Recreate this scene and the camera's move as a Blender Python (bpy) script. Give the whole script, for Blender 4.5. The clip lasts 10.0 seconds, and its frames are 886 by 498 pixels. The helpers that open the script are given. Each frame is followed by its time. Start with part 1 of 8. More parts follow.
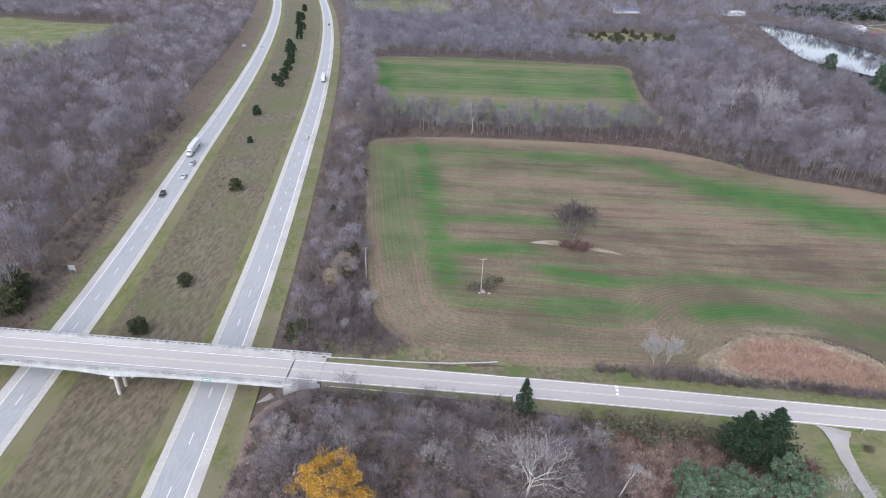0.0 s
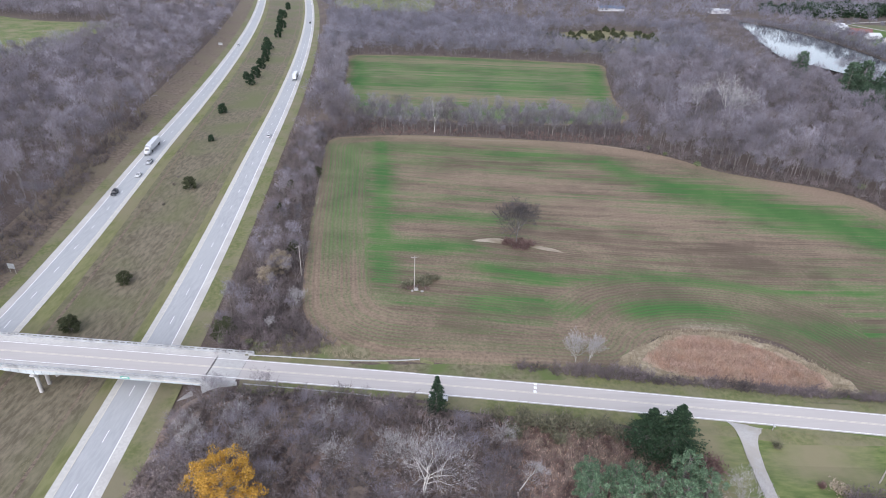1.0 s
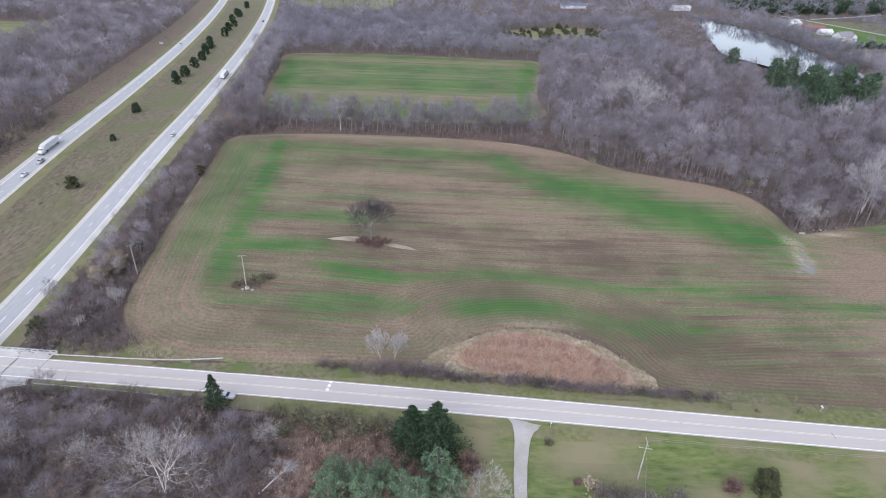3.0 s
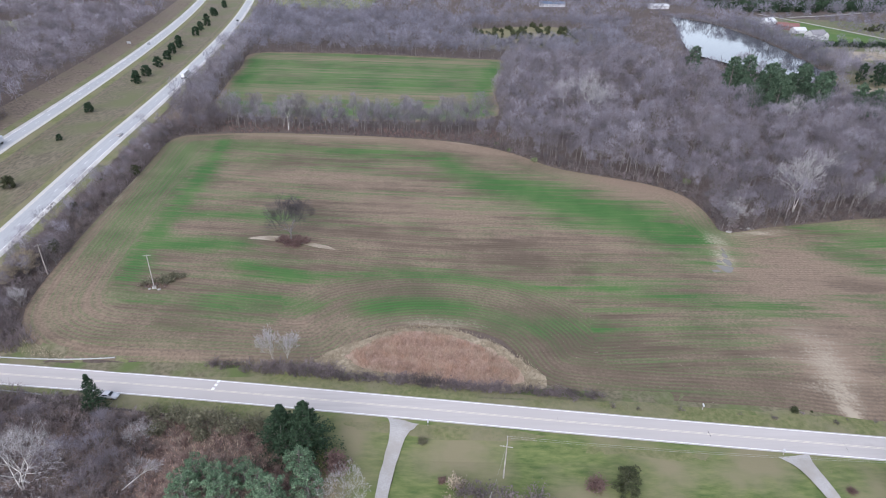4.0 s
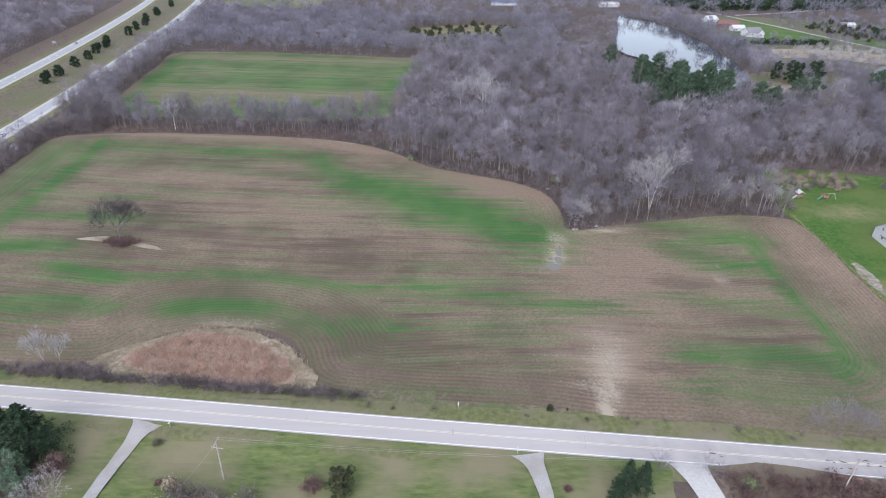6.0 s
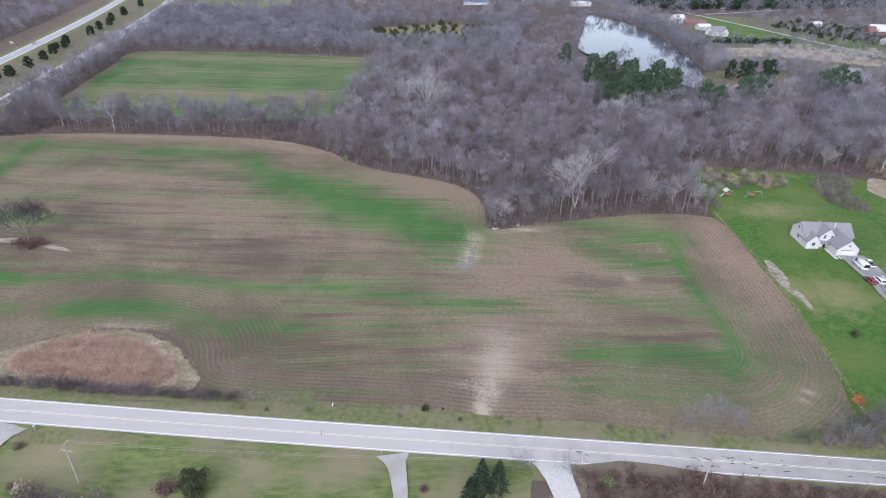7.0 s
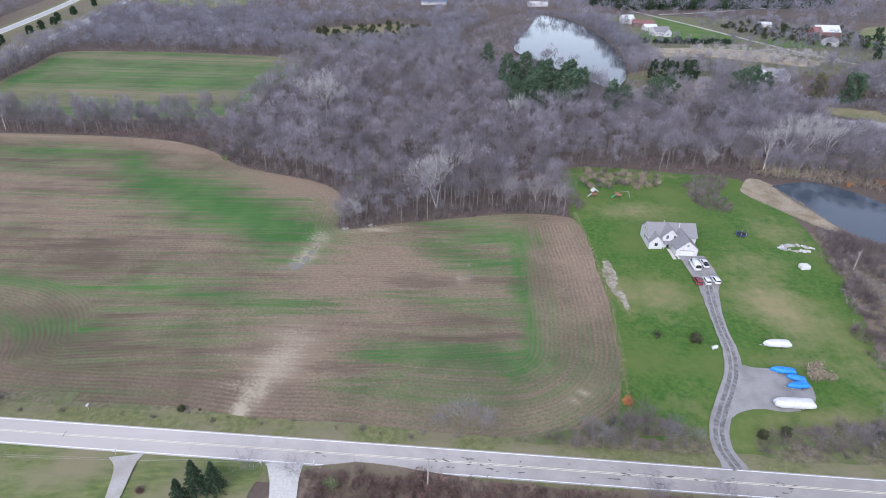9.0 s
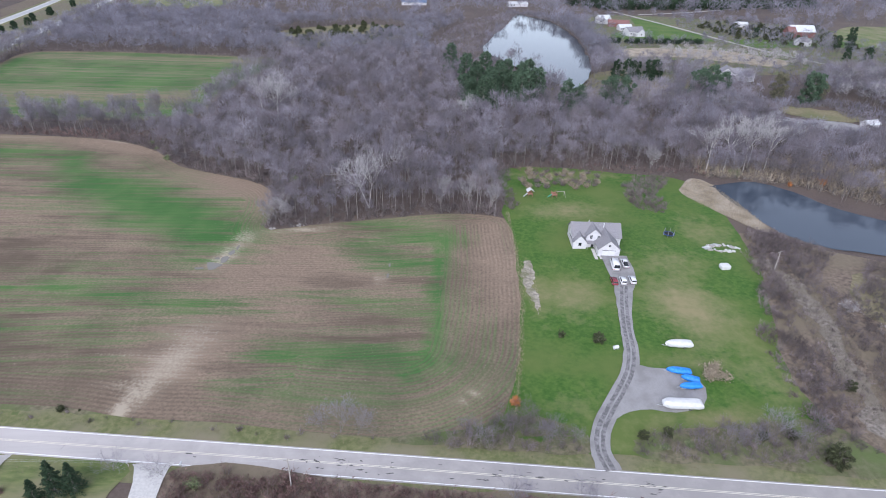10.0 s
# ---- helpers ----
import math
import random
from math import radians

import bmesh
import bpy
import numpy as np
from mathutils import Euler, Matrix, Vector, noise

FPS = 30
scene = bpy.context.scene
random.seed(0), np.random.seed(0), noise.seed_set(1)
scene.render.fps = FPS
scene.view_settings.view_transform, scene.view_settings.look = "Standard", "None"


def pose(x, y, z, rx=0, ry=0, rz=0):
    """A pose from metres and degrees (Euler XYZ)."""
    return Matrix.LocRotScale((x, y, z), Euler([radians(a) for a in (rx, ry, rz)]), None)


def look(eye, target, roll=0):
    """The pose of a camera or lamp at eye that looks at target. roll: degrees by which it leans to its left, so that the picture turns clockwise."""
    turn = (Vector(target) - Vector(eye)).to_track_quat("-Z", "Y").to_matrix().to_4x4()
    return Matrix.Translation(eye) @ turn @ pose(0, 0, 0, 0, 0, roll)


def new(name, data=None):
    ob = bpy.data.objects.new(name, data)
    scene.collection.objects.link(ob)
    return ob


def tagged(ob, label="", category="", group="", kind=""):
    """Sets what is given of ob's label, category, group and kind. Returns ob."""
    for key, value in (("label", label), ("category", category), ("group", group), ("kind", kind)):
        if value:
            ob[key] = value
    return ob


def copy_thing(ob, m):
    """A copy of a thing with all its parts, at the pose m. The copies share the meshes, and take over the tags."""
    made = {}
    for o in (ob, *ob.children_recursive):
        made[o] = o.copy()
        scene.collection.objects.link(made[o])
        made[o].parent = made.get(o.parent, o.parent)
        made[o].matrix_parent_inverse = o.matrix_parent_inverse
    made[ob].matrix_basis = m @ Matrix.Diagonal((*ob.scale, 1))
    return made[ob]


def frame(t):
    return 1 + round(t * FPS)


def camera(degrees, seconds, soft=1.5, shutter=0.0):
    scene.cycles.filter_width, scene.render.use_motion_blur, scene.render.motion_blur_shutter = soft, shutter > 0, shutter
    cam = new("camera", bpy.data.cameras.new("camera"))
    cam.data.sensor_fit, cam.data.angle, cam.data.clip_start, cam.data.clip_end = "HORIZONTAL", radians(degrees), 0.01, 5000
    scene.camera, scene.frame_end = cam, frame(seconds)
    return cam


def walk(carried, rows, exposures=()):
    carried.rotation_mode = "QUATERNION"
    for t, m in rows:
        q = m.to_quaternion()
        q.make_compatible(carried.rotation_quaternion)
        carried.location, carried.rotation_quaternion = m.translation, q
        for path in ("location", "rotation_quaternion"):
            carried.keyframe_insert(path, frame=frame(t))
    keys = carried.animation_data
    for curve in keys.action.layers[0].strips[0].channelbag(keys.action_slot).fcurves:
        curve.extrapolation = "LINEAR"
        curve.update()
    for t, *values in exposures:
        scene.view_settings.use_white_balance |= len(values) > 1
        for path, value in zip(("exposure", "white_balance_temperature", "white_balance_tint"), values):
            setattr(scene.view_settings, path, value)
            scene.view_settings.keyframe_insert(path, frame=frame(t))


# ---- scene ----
cam = camera(73.7, 10.0, soft=1.0)
PATH = [
    (0, (-0.00, -0.00, 97.91), (-0.06, 87.78, 50.02), 2.26),
    (0.5, (9.26, -0.00, 98.24), (9.24, 87.71, 50.20), 2.27),
    (1, (19.82, 0.11, 98.64), (19.91, 87.76, 50.49), 2.24),
    (1.5, (31.63, 0.02, 98.97), (31.73, 87.63, 50.77), 2.14),
    (2, (44.20, 0.26, 99.39), (44.32, 87.84, 51.12), 2.08),
    (2.5, (57.13, 0.77, 99.64), (57.26, 88.32, 51.33), 2.03),
    (4, (98.40, 1.22, 101.14), (98.61, 88.63, 52.58), 1.88),
    (4.5, (112.81, 1.44, 101.61), (113.02, 88.82, 52.97), 1.84),
    (5, (126.86, 1.66, 102.06), (127.16, 89.00, 53.36), 1.80),
    (5.5, (141.33, 2.02, 102.20), (141.93, 89.37, 53.54), 1.80),
    (7, (184.38, 2.72, 102.94), (186.43, 90.03, 54.23), 1.81),
    (7.5, (198.83, 2.75, 103.25), (200.98, 90.05, 54.53), 1.83),
    (8, (213.19, 2.68, 103.76), (215.38, 89.97, 55.02), 1.86),
    (8.5, (227.64, 2.64, 103.99), (229.85, 89.96, 55.31), 1.88),
    (9, (241.64, 2.79, 104.16), (243.86, 90.12, 55.49), 1.91),
    (9.5, (255.90, 2.99, 104.19), (258.07, 90.36, 55.59), 1.89),
    (10, (269.90, 3.06, 104.35), (271.98, 90.45, 55.78), 1.85),
]
walk(cam, [(t, look(eye, target, roll)) for t, eye, target, roll in PATH], exposures=[(0.0, 1.08, 6080, 14), (10.0, 1.06, 5860, 15)])

# ---- sky and daylight: high overcast, no cast shadows ----
world = bpy.data.worlds.new("overcast_sky")
scene.world = world
world.use_nodes = True
wn = world.node_tree.nodes
wl = world.node_tree.links
wbg = wn["Background"]
sky = wn.new("ShaderNodeTexSky")
sky.sky_type = "NISHITA"
sky.sun_disc = False
sky.sun_elevation = radians(38)
sky.sun_rotation = radians(200)
sky.air_density = 1.0
sky.dust_density = 1.2
sky.ozone_density = 1.0
grey = wn.new("ShaderNodeHueSaturation")  # cloud cover takes most of the blue out
grey.inputs["Saturation"].default_value = 0.4
wl.new(sky.outputs[0], grey.inputs["Color"])
wl.new(grey.outputs[0], wbg.inputs[0])
wbg.inputs[1].default_value = 0.13
sun_data = bpy.data.lights.new("sun", "SUN")
sun_data.energy = 1.2
sun_data.angle = radians(60)
sun_data.color = (1.0, 0.98, 0.96)
sun = new("sun", sun_data)
sun.matrix_world = look((0, 0, 300), (0 + 150 * math.sin(radians(20)), 150 * math.cos(radians(20)), 300 - 118))


# ---- materials ----
def mat(name, c1, c2, fine=4.0, broad=0.15, rough=0.9, bump=0.0, c3=None, stretch=(1, 1, 1), island=0.0, obrand=0.0, metal=0.0, spec=0.3, mid=(0.38, 0.62), worn=None, tone=0.0, thin=0.0):
    """Two-scale mottled surface in world metres: c1 to c2 by fine grain, towards c3 by broad stains. thin: share of light that sprays of twigs let through."""
    m = bpy.data.materials.new(name)
    m.use_nodes = True
    n, l = m.node_tree.nodes, m.node_tree.links
    b = n["Principled BSDF"]
    geo = n.new("ShaderNodeNewGeometry")
    mp = n.new("ShaderNodeMapping")
    mp.inputs["Scale"].default_value = stretch
    l.new(geo.outputs["Position"], mp.inputs["Vector"])
    n1 = n.new("ShaderNodeTexNoise")
    n1.inputs["Scale"].default_value = fine
    n1.inputs["Detail"].default_value = 5
    n1.inputs["Roughness"].default_value = 0.65
    l.new(mp.outputs[0], n1.inputs["Vector"])
    r1 = n.new("ShaderNodeMapRange")
    r1.inputs[1].default_value, r1.inputs[2].default_value = mid
    l.new(n1.outputs[0], r1.inputs[0])
    mix = n.new("ShaderNodeMix")
    mix.data_type = "RGBA"
    mix.inputs[6].default_value = (*c1, 1)
    mix.inputs[7].default_value = (*c2, 1)
    l.new(r1.outputs[0], mix.inputs[0])
    col = mix.outputs[2]
    if c3 is not None:
        n2 = n.new("ShaderNodeTexNoise")
        n2.inputs["Scale"].default_value = broad
        n2.inputs["Detail"].default_value = 4
        l.new(geo.outputs["Position"], n2.inputs["Vector"])
        r2 = n.new("ShaderNodeMapRange")
        r2.inputs[1].default_value, r2.inputs[2].default_value = 0.42, 0.66
        l.new(n2.outputs[0], r2.inputs[0])
        mx2 = n.new("ShaderNodeMix")
        mx2.data_type = "RGBA"
        l.new(r2.outputs[0], mx2.inputs[0])
        l.new(col, mx2.inputs[6])
        mx2.inputs[7].default_value = (*c3, 1)
        col = mx2.outputs[2]
    if worn is not None:
        # worn or dried-out patches with ragged edges, placed by the mesh
        at = n.new("ShaderNodeAttribute")
        at.attribute_name = "worn"
        nw = n.new("ShaderNodeTexNoise")
        nw.inputs["Scale"].default_value = 0.22
        nw.inputs["Detail"].default_value = 6
        nw.inputs["Roughness"].default_value = 0.7
        l.new(geo.outputs["Position"], nw.inputs["Vector"])
        aw = n.new("ShaderNodeMath")
        aw.operation = "ADD"
        l.new(at.outputs["Fac"], aw.inputs[0])
        l.new(nw.outputs[0], aw.inputs[1])
        rw = n.new("ShaderNodeMapRange")
        rw.inputs[1].default_value, rw.inputs[2].default_value = 0.62, 1.25
        l.new(aw.outputs[0], rw.inputs[0])
        mw = n.new("ShaderNodeMix")
        mw.data_type = "RGBA"
        l.new(rw.outputs[0], mw.inputs[0])
        l.new(col, mw.inputs[6])
        mw.inputs[7].default_value = (*worn, 1)
        col = mw.outputs[2]
    if tone:
        # every tree of a wood has its own tone
        at = n.new("ShaderNodeAttribute")
        at.attribute_name = "tone"
        ma = n.new("ShaderNodeMath")
        ma.operation = "MULTIPLY_ADD"
        ma.inputs[1].default_value = tone
        ma.inputs[2].default_value = 1.0
        l.new(at.outputs["Fac"], ma.inputs[0])
        ht = n.new("ShaderNodeHueSaturation")
        l.new(ma.outputs[0], ht.inputs["Value"])
        l.new(col, ht.inputs["Color"])
        col = ht.outputs[0]
    if island or obrand:
        hs = n.new("ShaderNodeHueSaturation")
        src = geo.outputs["Random Per Island"]
        if obrand:
            oi = n.new("ShaderNodeObjectInfo")
            src = oi.outputs["Random"]
        mr = n.new("ShaderNodeMapRange")
        k = island or obrand
        mr.inputs[3].default_value, mr.inputs[4].default_value = 1 - k, 1 + k
        l.new(src, mr.inputs[0])
        l.new(mr.outputs[0], hs.inputs["Value"])
        l.new(col, hs.inputs["Color"])
        col = hs.outputs[0]
    l.new(col, b.inputs["Base Color"])
    b.inputs["Roughness"].default_value = rough
    b.inputs["Metallic"].default_value = metal
    b.inputs["Specular IOR Level"].default_value = spec
    if bump:
        bp = n.new("ShaderNodeBump")
        bp.inputs["Strength"].default_value = bump
        bp.inputs["Distance"].default_value = 0.3
        l.new(n1.outputs[0], bp.inputs["Height"])
        l.new(bp.outputs[0], b.inputs["Normal"])
    if thin:
        tr = n.new("ShaderNodeBsdfTranslucent")
        l.new(col, tr.inputs["Color"])
        ms = n.new("ShaderNodeMixShader")
        ms.inputs[0].default_value = thin
        l.new(b.outputs[0], ms.inputs[1])
        l.new(tr.outputs[0], ms.inputs[2])
        l.new(ms.outputs[0], n["Material Output"].inputs["Surface"])
    return m


LITTER = mat("leaf_litter", (0.066, 0.05, 0.044), (0.122, 0.094, 0.082), 1.2, 0.03, bump=0.3, c3=(0.118, 0.09, 0.074))
DRYGRASS = mat("dry_grass", (0.15, 0.13, 0.075), (0.25, 0.215, 0.13), 0.9, 0.05, bump=0.3, c3=(0.13, 0.135, 0.06))
MEDIAN = mat("median_grass", (0.105, 0.09, 0.06), (0.19, 0.16, 0.112), 0.8, 0.035, bump=0.3, c3=(0.125, 0.128, 0.062), stretch=(1, 0.35, 1))
VERGE = mat("verge_grass", (0.11, 0.125, 0.048), (0.175, 0.175, 0.08), 0.8, 0.08, bump=0.3, c3=(0.195, 0.172, 0.11))
LAWN = mat("lawn_grass", (0.036, 0.098, 0.013), (0.078, 0.138, 0.024), 0.7, 0.045, bump=0.3, c3=(0.10, 0.138, 0.034), mid=(0.36, 0.64), worn=(0.235, 0.205, 0.105))
ROUGHLAWN = mat("rough_roadside_lawn", (0.07, 0.108, 0.03), (0.165, 0.185, 0.068), 0.8, 0.07, bump=0.3, c3=(0.205, 0.182, 0.108), stretch=(0.3, 1, 1), mid=(0.34, 0.66))
ASPHALT = mat("grey_asphalt", (0.425, 0.392, 0.374), (0.47, 0.434, 0.415), 0.8, 0.03, 0.85, 0.03, c3=(0.43, 0.395, 0.376), stretch=(0.08, 1, 1), worn=(0.30, 0.28, 0.268))
HIGHWAY = mat("highway_asphalt", (0.335, 0.342, 0.352), (0.41, 0.412, 0.42), 1.5, 0.02, 0.85, 0.05, c3=(0.395, 0.40, 0.405), stretch=(1, 0.15, 1))
CONCRETE = mat("pale_concrete", (0.46, 0.44, 0.42), (0.56, 0.54, 0.51), 1.5, 0.1, 0.85, 0.05, c3=(0.42, 0.40, 0.38))
SHOULDER = mat("concrete_shoulder", (0.45, 0.435, 0.405), (0.54, 0.52, 0.48), 1.0, 0.05, 0.9, 0.05)
PAINT = mat("white_road_paint", (0.72, 0.72, 0.71), (0.84, 0.84, 0.83), 6.0, rough=0.6)
YELLOW = mat("yellow_road_paint", (0.60, 0.555, 0.45), (0.68, 0.635, 0.53), 6.0, rough=0.6)
GRAVEL = mat("grey_gravel", (0.25, 0.238, 0.235), (0.325, 0.314, 0.31), 5.0, 0.25, bump=0.1, c3=(0.22, 0.21, 0.205))
TYRETRACK = mat("dark_wheel_tracks", (0.13, 0.124, 0.124), (0.27, 0.258, 0.256), 0.9, 0.3, bump=0.1, mid=(0.42, 0.66))
TRACK = mat("packed_gravel_track", (0.35, 0.332, 0.316), (0.43, 0.41, 0.39), 3.0, 0.2, bump=0.05, c3=(0.34, 0.315, 0.28))
SAND = mat("bare_sand", (0.29, 0.245, 0.19), (0.41, 0.35, 0.275), 1.2, 0.15, bump=0.3, c3=(0.22, 0.18, 0.125))
DIRT = mat("dumped_grey_soil", (0.22, 0.195, 0.16), (0.42, 0.375, 0.31), 0.8, 0.3, bump=0.6, c3=(0.17, 0.165, 0.10))
PALEGRASS = mat("pale_dead_grass", (0.13, 0.112, 0.092), (0.27, 0.235, 0.20), 0.9, 0.1, bump=0.4, c3=(0.18, 0.155, 0.12))
RUSTFLOOR = mat("rusty_leaf_floor", (0.14, 0.098, 0.082), (0.26, 0.19, 0.16), 0.9, 0.1, bump=0.4, c3=(0.21, 0.168, 0.14))
RUSTTWIG = mat("rusty_brown_brush", (0.19, 0.155, 0.15), (0.31, 0.262, 0.255), 0.4, 0.12, c3=(0.155, 0.122, 0.115), island=0.22, tone=0.55, thin=0.4)
MARGIN = mat("weedy_field_margin", (0.105, 0.098, 0.056), (0.185, 0.16, 0.105), 0.8, 0.12, bump=0.4, c3=(0.10, 0.13, 0.045))
# Silvery twigs, paled and blued to put the far woods' haze into the colour.
HAZETWIG = mat("hazed_silver_twigs", (0.222, 0.212, 0.25), (0.322, 0.31, 0.36), 0.3, 0.05, c3=(0.175, 0.162, 0.185), island=0.06, tone=0.4, thin=0.45)
BANK = mat("brown_bank_weeds", (0.105, 0.078, 0.06), (0.215, 0.168, 0.128), 0.7, 0.05, bump=0.3, c3=(0.165, 0.135, 0.092))
MEDIANVERGE = mat("olive_median_edge", (0.125, 0.132, 0.05), (0.185, 0.184, 0.082), 0.6, 0.05, bump=0.3, c3=(0.19, 0.168, 0.10), stretch=(1, 0.3, 1))
BARK = mat("grey_bark", (0.13, 0.115, 0.105), (0.25, 0.225, 0.21), 3.0, stretch=(1, 1, 0.3), island=0.25)
TWIG = mat("grey_brown_twigs", (0.226, 0.206, 0.234), (0.356, 0.33, 0.372), 0.3, 0.06, c3=(0.182, 0.157, 0.164), island=0.06, tone=0.55, thin=0.45)
DARKTWIG = mat("dark_grey_twigs", (0.075, 0.068, 0.07), (0.125, 0.114, 0.116), 0.5, island=0.2, thin=0.4)
SLAB = mat("approach_slab_concrete", (0.40, 0.385, 0.37), (0.46, 0.445, 0.43), 1.2, 0.1, 0.85)
PALEBARK = mat("white_sycamore_bark", (0.42, 0.395, 0.36), (0.68, 0.65, 0.61), 2.0, stretch=(1, 1, 0.3))
PALETWIG = mat("pale_twigs", (0.36, 0.335, 0.335), (0.52, 0.495, 0.49), 1.0, island=0.2, thin=0.4)
REDTWIG = mat("red_brown_twigs", (0.155, 0.1, 0.09), (0.25, 0.165, 0.15), 0.5, island=0.25, tone=0.5, thin=0.4)
MAUVETWIG = mat("mauve_brown_brush", (0.165, 0.134, 0.134), (0.285, 0.238, 0.24), 0.4, 0.12, c3=(0.132, 0.11, 0.108), island=0.2, tone=0.5, thin=0.4)
TANTWIG = mat("tan_dry_brush", (0.26, 0.21, 0.15), (0.38, 0.32, 0.24), 0.6, island=0.3)
OLIVE = mat("olive_shrub_leaves", (0.135, 0.13, 0.085), (0.225, 0.212, 0.145), 0.8, island=0.3, thin=0.3)
PINE = mat("pine_needles", (0.05, 0.092, 0.056), (0.125, 0.178, 0.112), 0.9, 0.2, 0.8, island=0.4, thin=0.3)
BLUEPINE = mat("blue_green_needles", (0.07, 0.125, 0.07), (0.20, 0.285, 0.175), 1.1, 0.2, 0.8, island=0.5, thin=0.1)
SPRUCE = mat("spruce_needles", (0.018, 0.04, 0.02), (0.048, 0.082, 0.042), 1.2, 0.2, 0.8, island=0.4, thin=0.2)
CEDAR = mat("bronzed_cedar_foliage", (0.04, 0.05, 0.022), (0.075, 0.08, 0.04), 1.0, island=0.35)
GOLD = mat("golden_maple_leaves", (0.40, 0.225, 0.035), (0.66, 0.42, 0.10), 0.9, island=0.35, thin=0.35)
YELLOWGREEN = mat("yellow_green_leaves", (0.12, 0.155, 0.07), (0.25, 0.28, 0.15), 0.9, island=0.35)
ORANGE = mat("rust_orange_leaves", (0.34, 0.13, 0.045), (0.48, 0.21, 0.08), 0.9, island=0.35)
REED = mat("rust_brown_reeds", (0.36, 0.245, 0.19), (0.58, 0.43, 0.345), 0.9, 0.25, c3=(0.50, 0.34, 0.25), island=0.3, thin=0.4)
STRAWFLOOR = mat("matted_straw", (0.215, 0.175, 0.115), (0.40, 0.335, 0.24), 0.9, 0.25, bump=0.5, c3=(0.20, 0.16, 0.105))
REEDBED = mat("matted_reeds", (0.27, 0.18, 0.138), (0.44, 0.32, 0.255), 1.2, 0.2, bump=0.5, c3=(0.40, 0.31, 0.23))
STRAW = mat("pale_straw", (0.33, 0.275, 0.19), (0.46, 0.39, 0.285), 0.8, island=0.25, thin=0.35)
POLEWOOD = mat("weathered_pole_wood", (0.30, 0.27, 0.24), (0.42, 0.39, 0.36), 3.0, stretch=(1, 1, 0.2))
STEEL = mat("galvanised_steel", (0.36, 0.365, 0.37), (0.46, 0.465, 0.47), 4.0, rough=0.55, metal=0.3)
SIDING = mat("white_clapboard", (0.49, 0.48, 0.495), (0.56, 0.55, 0.565), 1.0, rough=0.6)
SHINGLE = mat("grey_roof_shingles", (0.17, 0.165, 0.175), (0.26, 0.25, 0.265), 3.0, 0.3, c3=(0.22, 0.21, 0.22))
DARKGLASS = mat("dark_window_glass", (0.02, 0.022, 0.026), (0.03, 0.032, 0.036), 1.0, rough=0.08, spec=0.6)
WHITEPAINT = mat("white_vehicle_paint", (0.58, 0.58, 0.59), (0.64, 0.64, 0.65), 0.8, rough=0.25, spec=0.5)
BLACKPAINT = mat("black_vehicle_paint", (0.018, 0.018, 0.02), (0.03, 0.03, 0.033), 0.8, rough=0.2, spec=0.5)
REDPAINT = mat("dark_red_vehicle_paint", (0.17, 0.03, 0.04), (0.22, 0.045, 0.055), 0.8, rough=0.25, spec=0.5)
SILVER = mat("silver_vehicle_paint", (0.42, 0.43, 0.45), (0.5, 0.51, 0.53), 0.8, rough=0.3, spec=0.5, metal=0.3)
BLUETARP = mat("blue_tarpaulin", (0.02, 0.17, 0.55), (0.04, 0.25, 0.68), 1.5, rough=0.45, bump=0.2)
WHITETARP = mat("white_shrink_wrap", (0.50, 0.50, 0.50), (0.58, 0.58, 0.57), 0.7, rough=0.45, bump=0.08)
RUBBER = mat("black_rubber", (0.018, 0.018, 0.018), (0.03, 0.03, 0.03), 4.0)
BARNRED = mat("barn_red_boards", (0.17, 0.085, 0.08), (0.22, 0.115, 0.105), 1.0)
WOODRED = mat("red_brown_wood", (0.22, 0.11, 0.075), (0.29, 0.155, 0.11), 2.0)
GREENSIGN = mat("green_sign_sheet", (0.05, 0.30, 0.22), (0.07, 0.36, 0.27), 2.0, rough=0.5)
STONE = mat("pale_field_stone", (0.26, 0.245, 0.225), (0.38, 0.36, 0.34), 2.0, bump=0.3)
REDLAMP = mat("red_lamp_plastic", (0.35, 0.02, 0.02), (0.42, 0.03, 0.03), 2.0, rough=0.3)


def water_mat(name, deep, ior=1.33, ripple=0.02):
    m = bpy.data.materials.new(name)
    m.use_nodes = True
    n, l = m.node_tree.nodes, m.node_tree.links
    b = n["Principled BSDF"]
    b.inputs["Base Color"].default_value = (*deep, 1)
    b.inputs["Roughness"].default_value = 0.06
    b.inputs["IOR"].default_value = ior
    b.inputs["Specular IOR Level"].default_value = 0.5
    geo = n.new("ShaderNodeNewGeometry")
    nz = n.new("ShaderNodeTexNoise")
    nz.inputs["Scale"].default_value = 0.8
    nz.inputs["Detail"].default_value = 3
    l.new(geo.outputs["Position"], nz.inputs["Vector"])
    bp = n.new("ShaderNodeBump")
    bp.inputs["Strength"].default_value = ripple
    bp.inputs["Distance"].default_value = 0.1
    l.new(nz.outputs[0], bp.inputs["Height"])
    l.new(bp.outputs[0], b.inputs["Normal"])
    return m


WATER = water_mat("pond_water", (0.03, 0.036, 0.044), 1.26, 0.08)
POOL = water_mat("small_pond_water", (0.042, 0.056, 0.076))
PUDDLE = water_mat("puddle_water", (0.20, 0.185, 0.16))


